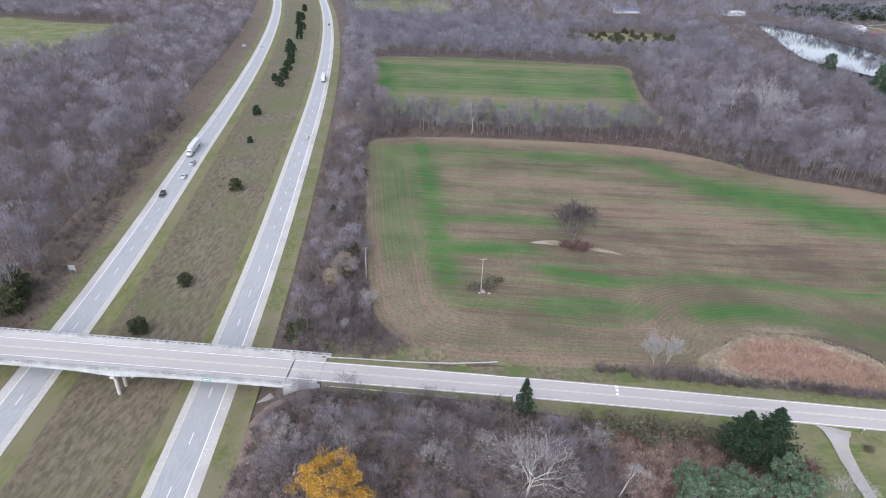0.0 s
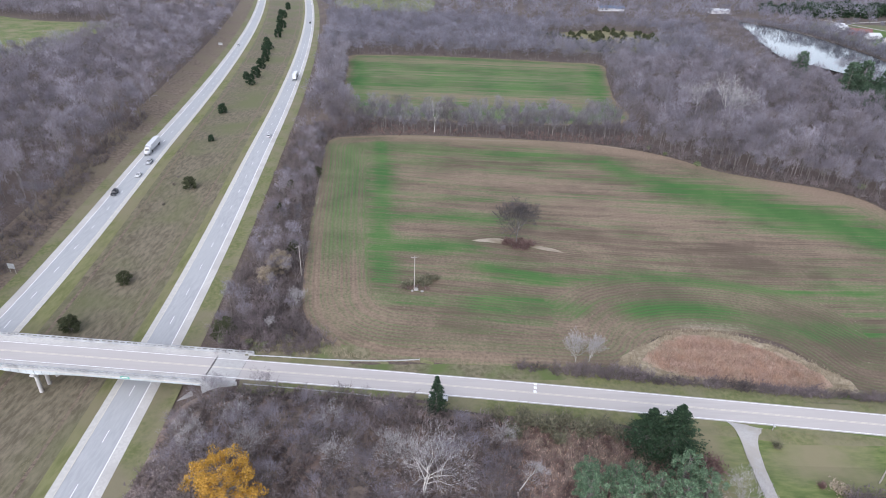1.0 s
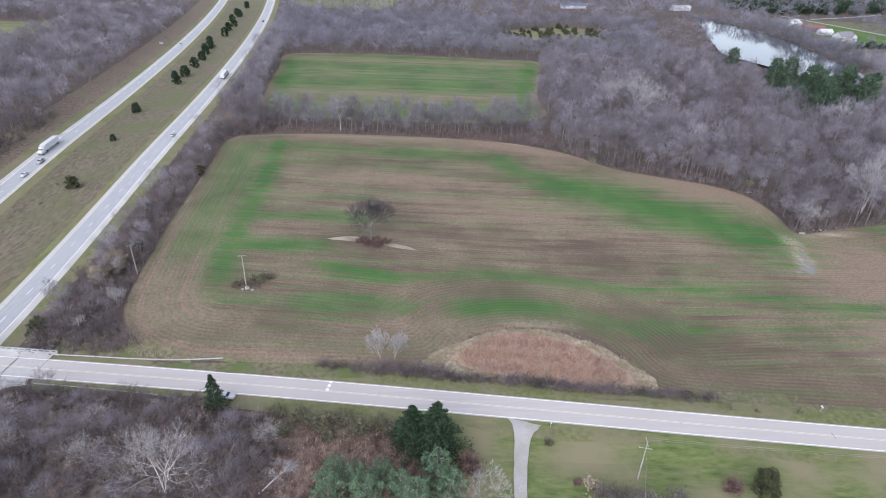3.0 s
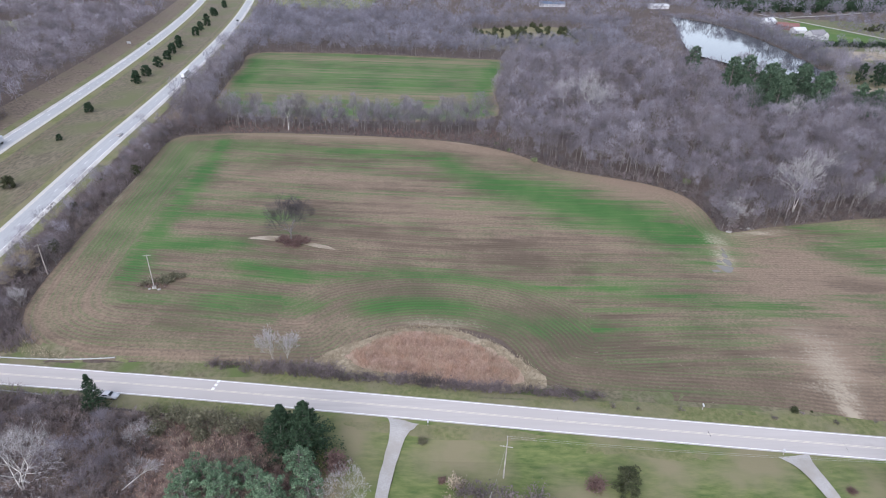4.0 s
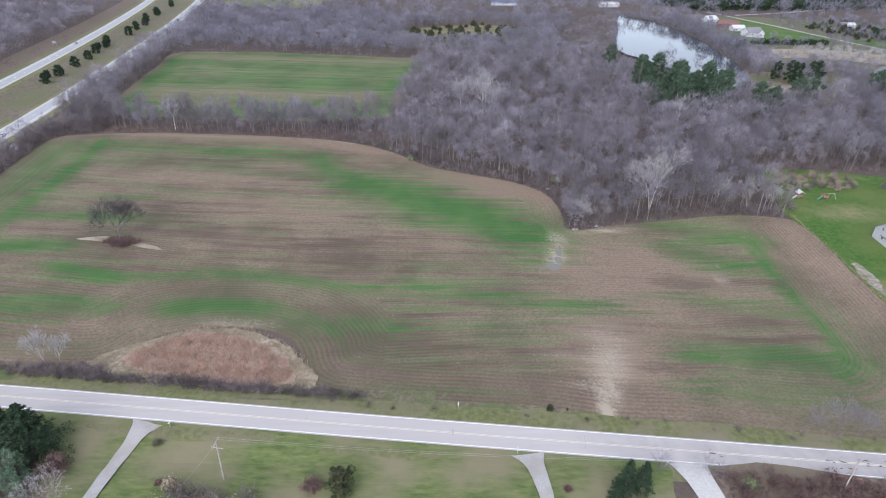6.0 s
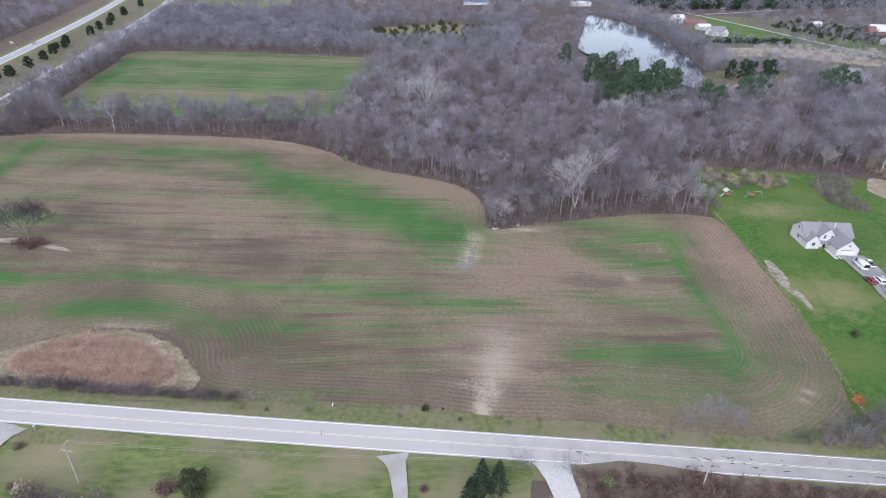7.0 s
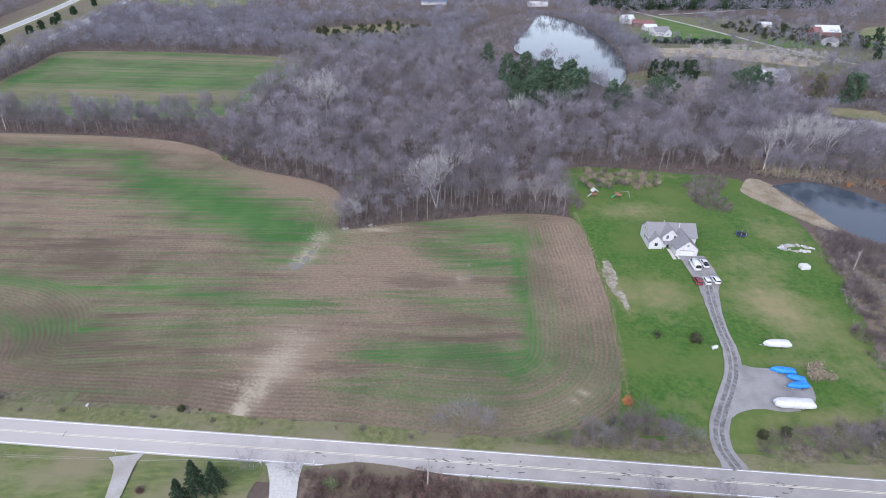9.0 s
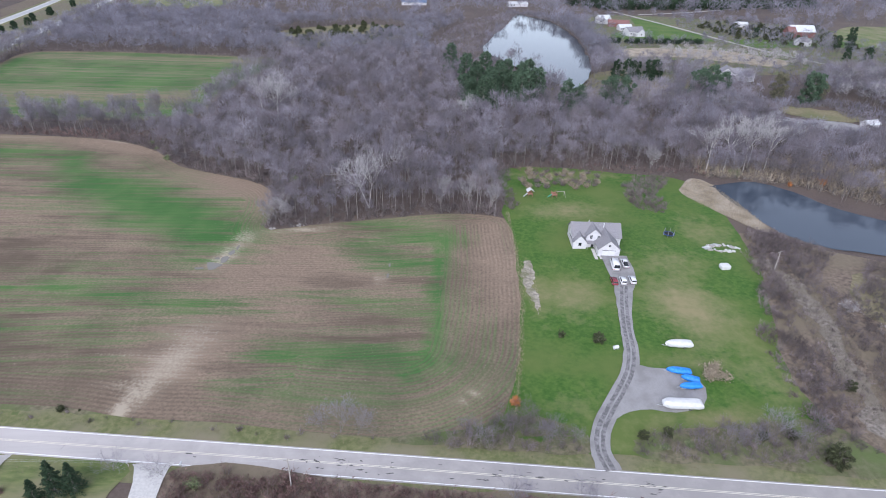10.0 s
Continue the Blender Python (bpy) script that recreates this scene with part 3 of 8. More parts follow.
def sheet_between(name, xa, xb, material, label, category, lift, cols=9):
    """Ground cover between two lines that run along the highway."""
    t = np.linspace(0, 1, cols)
    X = xa[:, None] * (1 - t) + xb[:, None] * t
    Y = np.repeat(ys_hw[:, None], cols, 1)
    Z = land(X, Y) + lift
    n = np.arange(X.size).reshape(X.shape)
    me = raw_mesh(name, np.stack([X, Y, Z], -1).reshape(-1, 3), np.stack([n[:-1, :-1], n[:-1, 1:], n[1:, 1:], n[1:, :-1]], -1).reshape(-1, 4))
    return tagged(mesh_part(name, me, material), label, category, kind="structure")


sheet_between("median", strip_w + 5.5, strip_e - 5.5, MEDIAN, "dry olive grass median between the two carriageways", "grass", 0.10, 15)
sheet_between("median_edge_west", strip_w + 5.4, strip_w + 11.0, MEDIANVERGE, "olive strip of grass beside the carriageway", "grass", 0.13, 4)
sheet_between("median_edge_east", strip_e - 9.0, strip_e - 5.4, MEDIANVERGE, "olive strip of grass beside the carriageway", "grass", 0.13, 4)
sheet_between("median_ditch_west", strip_w + 13.0, strip_w + 13.9, BANK, "shallow brown ditch along the median", "ditch", 0.14, 3)
sheet_between("median_ditch_east", strip_e - 13.6, strip_e - 12.7, BANK, "shallow brown ditch along the median", "ditch", 0.14, 3)
sheet_between("highway_verge_east", strip_e + 5.5, strip_e + 11.5, VERGE, "rough green verge beside the highway", "grass", 0.30, 7)
sheet_between("highway_verge_west", strip_w - 10.8, strip_w - 5.5, VERGE, "rough green verge beside the highway", "grass", 0.30, 7)
sheet_between("highway_bank_west", strip_w - 27, strip_w - 10.5, BANK, "dry brown grassy bank below the woods", "grass", 0.10, 7)

rx = np.arange(-34, 600, 6.0)
for nm, a, b, sd in (("road_verge_north", -9.0, -3.3, 3), ("road_verge_south", 3.3, 8.5, 4)):
    fr = np.random.default_rng(sd).normal(0, 0.4, len(rx))
    t = np.linspace(0, 1, 4)
    off = -(a + (fr if a < -5 else 0))[:, None] * (1 - t) - ((b + (fr if b > 5 else 0)) + 0 * rx)[:, None] * t if a < -5 else -(a + 0 * rx)[:, None] * (1 - t) - (b + fr)[:, None] * t
    X = np.repeat(rx[:, None], 4, 1)
    Y = road_mid(X) + off
    q = np.arange(X.size).reshape(X.shape)
    me = raw_mesh(nm, np.stack([X, Y, land(X, Y) + 0.09], -1).reshape(-1, 3), np.stack([q[:-1, :-1], q[:-1, 1:], q[1:, 1:], q[1:, :-1]], -1).reshape(-1, 4))
    tagged(mesh_part(nm, me, VERGE), "mown green grass verge along the country road", "grass", kind="structure")

cover("lawn_east", [(303, 268), (330, 272), (362, 266), (384, 262), (392, 245), (390, 215), (384, 178), (373, 146), (366, 122), (365, 101), (340, 97.0), (316, 96.0), (298, 97), (287, 101), (291, 114), (295.3, 134), (298.5, 156), (300.4, 185), (300.6, 211), (299, 222), (302, 240)],
      LAWN, "mown green lawn with bare yellowish patches", "lawn", 0.16, 5.0)
WORN = [(350, 154, 9, 13, 10, .75), (325, 223, 12, 6, 0, .6), (316, 161, 8, 9, 0, .55), (306, 111, 5, 4, 0, .35), (352, 180, 10, 8, 20, .4), (341, 107, 12, 3.5, 0, .55), (359, 147, 7, 14, 15, .35), (362, 122, 6, 10, 10, .45), (376, 205, 9, 12, 0, .35), (303, 165, 2, 14, 0, .5), (330, 262, 26, 3.5, 0, .5), (324, 104, 6, 3, 0, .35), (345, 128, 9, 5, 0, .4), (303, 99, 12, 1.8, 0, .6)]
me = bpy.data.objects["lawn_east"].data
co = np.empty(len(me.vertices) * 3, np.float32)
me.vertices.foreach_get("co", co)
co = co.reshape(-1, 3).astype(float)
me.attributes.new("worn", "FLOAT", "POINT").data.foreach_set("value", blobs(co[:, 0], co[:, 1], WORN).astype(np.float32))
cover("lawn_south", [(90.5, 101), (130, 98), (175, 95), (205, 93), (205, 84), (200, 60), (150, 55), (100, 55), (88.5, 70), (89.5, 85)], ROUGHLAWN, "green roadside lawn with worn brown strips", "lawn", 0.14, 5.0, seed=5)
cover("lawn_driveway", [(66, 104), (90, 102), (89.5, 85), (88, 70), (78, 76), (72, 90)], ROUGHLAWN, "green grass beside the farm track", "lawn", 0.14, 5.0, seed=6)
cover("distant_lawn", [(449, 635), (470, 612), (516, 624), (550, 617), (540, 690), (512, 770), (492, 700)], LAWN, "bright green lawn round the distant farmhouses", "lawn", 0.3, 20, 12, 1.5)
cover("distant_meadow", [(686, 615), (760, 615), (830, 745), (751, 738)], ROUGHLAWN, "distant pale green meadow", "meadow", 0.3, 25, 15, 1.5)
cover("meadow_north", [(-138, 900), (-14, 940), (-12, 805), (-60, 802), (-117, 812)], ROUGHLAWN, "pale green meadow beyond the woods", "meadow", 0.3, 25, 15, 2)
cover("meadow_west", [(-330, 446), (-420, 520), (-480, 600), (-470, 640), (-383, 622), (-312, 622), (-306, 535), (-304, 466)], ROUGHLAWN, "pale meadow beyond the western woods", "meadow", 0.3, 25, 15, 2)
cover("stubble_field", [(432, 562), (523, 572), (572, 535), (556, 505), (484, 532), (432, 530)], SAND, "strip of pale dry stubble beyond the pond", "field", 0.3, 20, 10, 1.5)
cover("bare_clearing", [(395, 434), (442, 438), (428, 410), (394, 412)], SAND, "bare sandy clearing at the pond outlet", "clearing", 0.25, 15, 6, 1)
cover("farm_grass", [(418, 478), (480, 470), (560, 480), (700, 510), (780, 600), (700, 740), (560, 790), (470, 790), (430, 700), (420, 600)], MARGIN, "rough brown-olive grassland round the distant farms", "grass", 0.2, 25, 15, 2)
cover("green_paddock", [(575, 590), (640, 600), (700, 612), (690, 640), (620, 640), (570, 630)], LAWN, "green paddock below the distant red barns", "meadow", 0.35, 20, 12, 1.5)
cover("pond_outlet_grass", [(398, 470), (420, 478), (476, 470), (480, 400), (440, 390), (395, 400), (340, 395), (350, 425)], DRYGRASS, "dry grass between pond and clearing", "grass", 0.15, 12, 8, 1.5)
cover("scrub_clearing", [(150, 560), (210, 590), (260, 640), (200, 700), (120, 660), (110, 600)], DRYGRASS, "open dry grass clearing among the woods", "clearing", 0.3, 20, 12, 2)
cover("marsh_floor", [(66, 121.5), (78, 131.5), (86, 137), (95, 138.5), (104, 137.5), (113, 133), (120.5, 126), (126, 117.5), (121, 113), (110, 112.4), (96, 113.8), (84, 115.4), (74, 117.8)], STRAWFLOOR, "dry straw floor of the marshy hollow", "marsh", 0.2, 3, 1.5, 0.8)
cover("field_margin", [(-14, 124), (0, 118), (40, 116), (70, 116), (72, 113), (30, 115), (-10, 118), (-22, 122)], VERGE, "weedy green margin between field and road", "grass", 0.10, 5, 4, 0.5)
cover("road_margin", [(-24, 126), (-10, 124), (20, 121), (48, 121.5), (70, 124), (100, 121), (124, 121), (140, 116), (184, 112), (222, 108), (250, 105), (276, 104), (292, 110), (294, 99), (250, 97.5), (200, 101), (150, 104.5), (100, 108), (50, 111.5), (0, 115), (-30, 118)], MARGIN, "strip of dry grass and weeds between road and field", "grass", 0.07, 5, 4, 0.5)
cover("southern_floor", [(217, 90.6), (260, 87.4), (310, 83.6), (372, 79), (372, 60), (217, 60)], BANK, "brown weedy ground under the southern hedge", "grass", 0.2, 6, 4, 0.6)
cover("thicket_floor", [(-44, 104), (-28, 104.5), (18, 101.6), (36, 99.2), (66, 96), (78, 90), (80, 50), (-48, 50)], RUSTFLOOR, "rusty leaf litter under the southern thicket", "ground", 0.08, 5, 3, 0.6, 25)
cover("hedge_floor_west", [(262, 99.5), (280, 104), (291, 108), (305.5, 104), (306, 96.0), (286, 97.2), (266, 98.4)], MARGIN, "brown weedy ground under the roadside hedge", "grass", 0.20, 4, 2.5, 0.4, 21)
cover("hedge_floor_east", [(318, 99.5), (321, 102), (345, 106), (364, 107), (372, 100), (372, 90.5), (340, 93.2), (318, 95.0)], MARGIN, "brown weedy ground under the lawn hedge", "grass", 0.22, 4, 2.5, 0.4, 22)
cover("pale_track", [(384, 182), (387, 172), (387.5, 160), (383, 134), (379, 116), (377, 103), (383, 103), (385, 116), (388, 131), (393.5, 159), (392.5, 176), (390, 186)], PALEGRASS, "strip of pale dead grass through the scrub", "grass", 0.20, 5, 2.0, 1.3, 23)
cover("scrub_meadow", [(405, 156), (415, 176), (428, 174), (440, 160), (424, 146), (408, 148)], DRYGRASS, "patch of olive meadow among the scrub", "meadow", 0.16, 8, 4, 0.8, 24)
cover("scrub_floor", [(358, 101), (368, 146), (378, 180), (390, 206), (420, 192), (470, 174), (560, 150), (560, 70), (372, 86)], BANK, "rough dry grass under the eastern scrub", "grass", 0.08, 8, 5, 1.0)
cover("sand_spit_west", [(30, 183.5), (37, 186.5), (42, 185.5), (42, 182.5), (36, 183)], SAND, "pale bare sand beside the lone tree", "soil", 0.17, 4, 3, 0.25)
cover("sand_spit_east", [(49, 182.5), (54, 183), (62, 179), (53, 180.5)], SAND, "pale bare sand beside the lone tree", "soil", 0.17, 4, 3, 0.25, 2)
cover("dirt_heap_base", [(302.8, 184), (305.4, 183), (305.2, 174), (304.2, 168), (304.6, 160), (303.8, 151), (302.8, 152), (302.0, 160), (301.0, 168), (301.2, 176)], DIRT, "long strip of dumped pale soil on the lawn", "soil", 0.26, 3, 1.0, 0.55, 3)
cover("pond_shore", [(381, 247), (393, 262), (399, 254), (400, 232), (404, 207), (398, 208.5), (391, 221), (384, 234)], SAND, "pale sandy reed bank of the small pond", "shore", 0.28, 4, 4, 0.8, 4)

# ---- water ----
pond_outline = [(371, 776), (388, 750), (400, 724), (409, 662), (407, 580), (399, 516), (387, 458), (366, 410), (345, 446), (324, 505), (312, 537), (325, 606), (346, 680)]
pz = ground_z(365, 560)
tagged(patch("pond_1", rough_line(smooth_line(pond_outline, 9, True), 1.2, 8), WATER, 0.85, flat=pz), "large still pond reflecting the pale sky", "pond", kind="structure")
small_outline = [(392, 248), (417, 259), (434, 247), (444, 230), (470, 214), (520, 200), (500, 170), (450, 186), (420, 194), (409, 203), (401, 217), (394, 232)]
tagged(patch("pond_2", rough_line(smooth_line(small_outline, 5, True), 0.6, 9), POOL, 0.55, flat=float(np.mean([ground_z(x, y) for x, y in small_outline]))), "small dark pond with reed banks", "pond", kind="structure")
for k, (x, y, a, b) in enumerate(((195.5, 176.5, 3.6, 2.0), (198.5, 181.0, 1.5, 2.4), (192.0, 174.6, 1.6, 0.7), (199.6, 186.2, 0.8, 2.0), (196.0, 181.6, 1.0, 0.7), (200.6, 190.0, 0.5, 1.6), (255.6, 182.6, 0.4, 1.2), (255.4, 175.6, 0.45, 1.6))):
    w = np.arange(0, 6.28, 0.35)
    edge = np.stack([x + a * np.cos(w), y + b * np.sin(w)], 1)
    tagged(patch("puddle", rough_line(edge, 0.24 * min(a, b), 4 + k), PUDDLE, 0.16, flat=ground_z(x, y)), "shallow rain puddle lying in the field", "puddle", "puddles in the field", kind="structure")


# ---- roads ----
def lane_line(side):
    return np.stack([(east_lane if side > 0 else west_lane)(ys_hw), ys_hw], 1)


for side, nm in ((1, "highway_east"), (-1, "highway_west")):
    line = lane_line(side)
    hz = lambda x, y: float(highway_z(y)) + 0.16
    n = len(line)
    rd = ribbon(nm, line, np.full(n, -6.0), np.full(n, 6.0), HIGHWAY, hz)
    tagged(rd, "grey two-lane highway carriageway", "road", kind="structure")
    lift = lambda x, y: float(highway_z(y)) + 0.18
    lift2 = lambda x, y: float(highway_z(y)) + 0.20
    ribbon("inner_shoulder", line, np.full(n, -6.02 * side), np.full(n, -4.4 * side), SHOULDER, lift, rd)
    ribbon("outer_shoulder", line, np.full(n, 2.9 * side), np.full(n, 6.02 * side), CONCRETE, lift, rd)
    ribbon("edge_line", line, np.full(n, 2.75 * side), np.full(n, 2.98 * side), PAINT, lift2, rd)
    ribbon("edge_line", line, np.full(n, -4.38 * side), np.full(n, -4.24 * side), YELLOW, lift2, rd)
    dash_me = raw_mesh("lane_dash", [(-0.1, -1.9, 0), (0.1, -1.9, 0), (0.1, 1.9, 0), (-0.1, 1.9, 0)], [(0, 1, 2, 3)])
    dash_me.materials.append(PAINT)
    fn = east_lane if side > 0 else west_lane
    for yy in np.arange(52.2 if side > 0 else 47.0, 620, 15.24):
        xx = float(fn(yy)) - 0.75 * side
        sl = math.degrees(math.atan((float(fn(yy + 1)) - float(fn(yy - 1))) / 2))
        d = new("lane_dash", dash_me)
        d.parent = rd
        d.matrix_local = pose(xx, yy, float(highway_z(yy)) + 0.20, 0, 0, -sl)

rx2 = np.concatenate([np.arange(-420, -36, 8.0), np.arange(-36, 700, 5.0)])
road_line = np.stack([rx2, road_mid(rx2)], 1)
n = len(rx2)
road = ribbon("country_road", road_line, np.full(n, -3.75), np.full(n, 3.75), ASPHALT, lambda x, y: float(road_z(x)) + 0.0)
road.data.attributes.new("worn", "FLOAT", "POINT").data.foreach_set("value", np.tile(0.72 * sm(150, 320, rx2), 2).astype(np.float32))
tagged(road, "pale grey two-lane country road with worn markings", "road", kind="structure")
rz1 = lambda x, y: float(road_z(x)) + 0.02
for off in (-3.32, 3.32):
    ribbon("edge_line", road_line, np.full(n, off - 0.1), np.full(n, off + 0.1), PAINT, rz1, road)
for off in (-0.17, 0.17):
    ribbon("centre_line", road_line, np.full(n, off - 0.07), np.full(n, off + 0.07), YELLOW, rz1, road)


def track(name, points, width, material, label, lift=0.2):
    line = smooth_line(points, 2.5)
    w = np.interp(np.linspace(0, 1, len(line)), np.linspace(0, 1, len(width)), width)
    jit = np.random.default_rng(len(points)).normal(0, 0.1, (2, len(line)))
    return tagged(ribbon(name, line, -w / 2 + jit[0], w / 2 + jit[1], material, lambda x, y: max(ground_z(x, y), ground_z(x + 1, y), ground_z(x - 1, y)) + 0.12 + (lift - 0.12) * min(1.0, math.hypot(x - points[0][0], y - points[0][1]) / 3.5)), label, "driveway", kind="structure")


HOUSE_DRIVE = [(310.0, 91.4), (309.4, 94.4), (309.2, 97.5), (310.6, 103), (314.6, 110), (319.6, 117.5), (323.8, 125), (326.3, 133), (327.9, 143), (329.8, 152), (332.0, 161), (334.6, 171), (335.0, 185.5)]
track("driveway_house", HOUSE_DRIVE, (5.6, 5.0, 4.6, 4.5, 4.6, 4.6, 4.4, 4.2, 4.0, 3.9, 4.2, 5.0, 6.4, 8.6, 9.4, 9.4), GRAVEL, "curving grey gravel driveway up to the house", 0.32)
house_drive = bpy.data.objects["driveway_house"]
line = smooth_line(HOUSE_DRIVE, 2.5)[:-7]
fray = np.random.default_rng(12)
for off in (-0.72, 0.72):
    ribbon("wheel_track", line, off - 0.5 + fray.normal(0, 0.05, len(line)), off + 0.5 + fray.normal(0, 0.05, len(line)), TYRETRACK, lambda x, y: max(ground_z(x, y), ground_z(x + 1, y), ground_z(x - 1, y)) + 0.335, house_drive)
cover("gravel_yard", [(320, 115), (324, 122.5), (326.5, 126.6), (329, 125.8), (334, 125.2), (339.5, 124.5), (341.5, 118), (338.5, 111.5), (331, 109.4), (325, 110.2), (319.5, 109.4), (316, 107.6), (314.5, 108)], GRAVEL, "grey gravel parking apron", "driveway", 0.30, 4, 3, 0.3, 7)
track("driveway_farm", [(90.9, 101.1), (90.5, 99.2), (89.8, 96.4), (88.4, 86), (87.4, 74), (86, 55)], (8.4, 5.4, 3.8, 3.1, 2.7, 2.5, 2.4, 2.4, 2.4, 2.4), TRACK, "pale gravel farm track meeting the road", 0.42)
track("driveway_south", [(177.1, 93.9), (177.4, 92.2), (178.2, 89.6), (179.2, 83), (179.6, 70), (180, 55)], (8.4, 5.4, 3.8, 3.1, 2.7, 2.5, 2.4, 2.4, 2.4), TRACK, "pale gravel driveway meeting the road", 0.42)
track("driveway_concrete", [(211.5, 92.2), (211.8, 90), (213, 83), (214, 70), (214, 55)], (9, 6, 5, 4.6, 4.6, 4.6), CONCRETE, "pale concrete driveway meeting the road", 0.42)
track("distant_road", [(500, 830), (512, 796), (540, 705), (566, 609), (585, 555), (620, 500), (690, 440)], (5, 5, 5), TRACK, "distant pale lane beside the farms", 0.4)
track("distant_lane", [(528, 804), (590, 833), (681, 887), (760, 930)], (5, 5), TRACK, "distant pale lane along the plantation", 0.4)


# ---- plants ----
def frame_of(d):
    d = d / max(np.linalg.norm(d), 1e-9)
    a = np.cross(d, (0.31, 0.17, 0.93) if abs(d[2]) < 0.9 else (1.0, 0.1, 0.0))
    a /= np.linalg.norm(a)
    return d, a, np.cross(d, a)


class Shape:
    """Gathers triangles with a material index."""

    def __init__(self, seed):
        self.v, self.f, self.m, self.n = [], [], [], 0
        self.rng = np.random.default_rng(seed)

    def tube(self, p, q, r0, r1, sides, m):
        _, a, b = frame_of(q - p)
        w = np.arange(sides) * 2 * math.pi / sides
        ring = np.cos(w)[:, None] * a + np.sin(w)[:, None] * b
        k = self.n
        self.v.append(np.concatenate([p + ring * r0, q + ring * r1]))
        i = np.arange(sides)
        j = (i + 1) % sides
        self.f.append(np.concatenate([np.stack([i, j, j + sides], 1), np.stack([i, j + sides, i + sides], 1)]) + k)
        self.m += [m] * (2 * sides)
        self.n += 2 * sides

    def blade(self, p, q, w, m):
        """A twig, as one tapering sliver."""
        d = q - p
        s = np.cross(d, self.rng.normal(size=3))
        s *= w / max(np.linalg.norm(s), 1e-9)
        self.v.append(np.array([p - s, p + s, q]))
        self.f.append(np.array([[0, 1, 2]]) + self.n)
        self.m.append(m)
        self.n += 3

    def tris(self, tri, m):
        """Loose triangles (k, 3, 3)."""
        k = len(tri)
        self.v.append(tri.reshape(-1, 3))
        self.f.append(np.arange(3 * k).reshape(-1, 3) + self.n)
        self.m += [m] * k
        self.n += 3 * k

    def arrays(self):
        return np.concatenate(self.v), np.concatenate(self.f), np.array(self.m)


def fork_tree(seed, height, spread, levels=6, forks=3, thick=0.03, low=0.18, girth=0.013, trunks=1, ratio=0.76):
    """A leafless tree that forks again and again into finer branches. Material 0 wood, 1 twigs."""
    s = Shape(seed)
    g = s.rng
    first = height * (1 - low) * (1 - ratio) / (1 - ratio ** (levels + 1)) * 1.12

    def shoot(p, d, ln, r, level):
        bend = d + g.normal(0, 0.10, 3)
        mid = p + d * ln * 0.5
        q = mid + bend / np.linalg.norm(bend) * ln * 0.5
        if level < 3:
            s.tube(p, mid, r, r * 0.8, 4 if level == 0 else 3, 0)
            s.tube(mid, q, r * 0.8, r * 0.6, 3, 0)
        else:
            s.blade(p, q, max(r * 0.8, thick), 1)
        if level == levels:
            return
        n = forks + (1 if level == 0 else 0)
        turn = g.uniform(0, 6.283)
        _, a, b = frame_of(d)
        for k in range(n):
            w = turn + k * 6.283 / n + g.normal(0, 0.35)
            lean = spread * g.uniform(0.55, 1.25) * (1.9, 1.4, 1.1, 1, 1, 1, 1)[level]
            c = d + (a * math.cos(w) + b * math.sin(w)) * lean + np.array([0, 0, 0.16])
            c /= np.linalg.norm(c)
            f = 1.0 if k == 0 else g.uniform(0.3 if level < 2 else 0.55, 1.0)
            shoot(p + (q - p) * f, c, ln * ratio * g.uniform(0.8, 1.15), r * 0.58, level + 1)

    for t in range(trunks):
        d = np.array([g.normal(0, 0.04), g.normal(0, 0.04), 1.0]) + (np.r_[g.normal(0, 0.22, 2), 0] if trunks > 1 else 0)
        d /= np.linalg.norm(d)
        top = d * height * low
        s.tube(np.zeros(3), top, height * girth * 1.2 / math.sqrt(trunks), height * girth / math.sqrt(trunks), 6, 0)
        shoot(top, d, first, height * girth * 0.9 / math.sqrt(trunks), 0)
    return s.arrays()


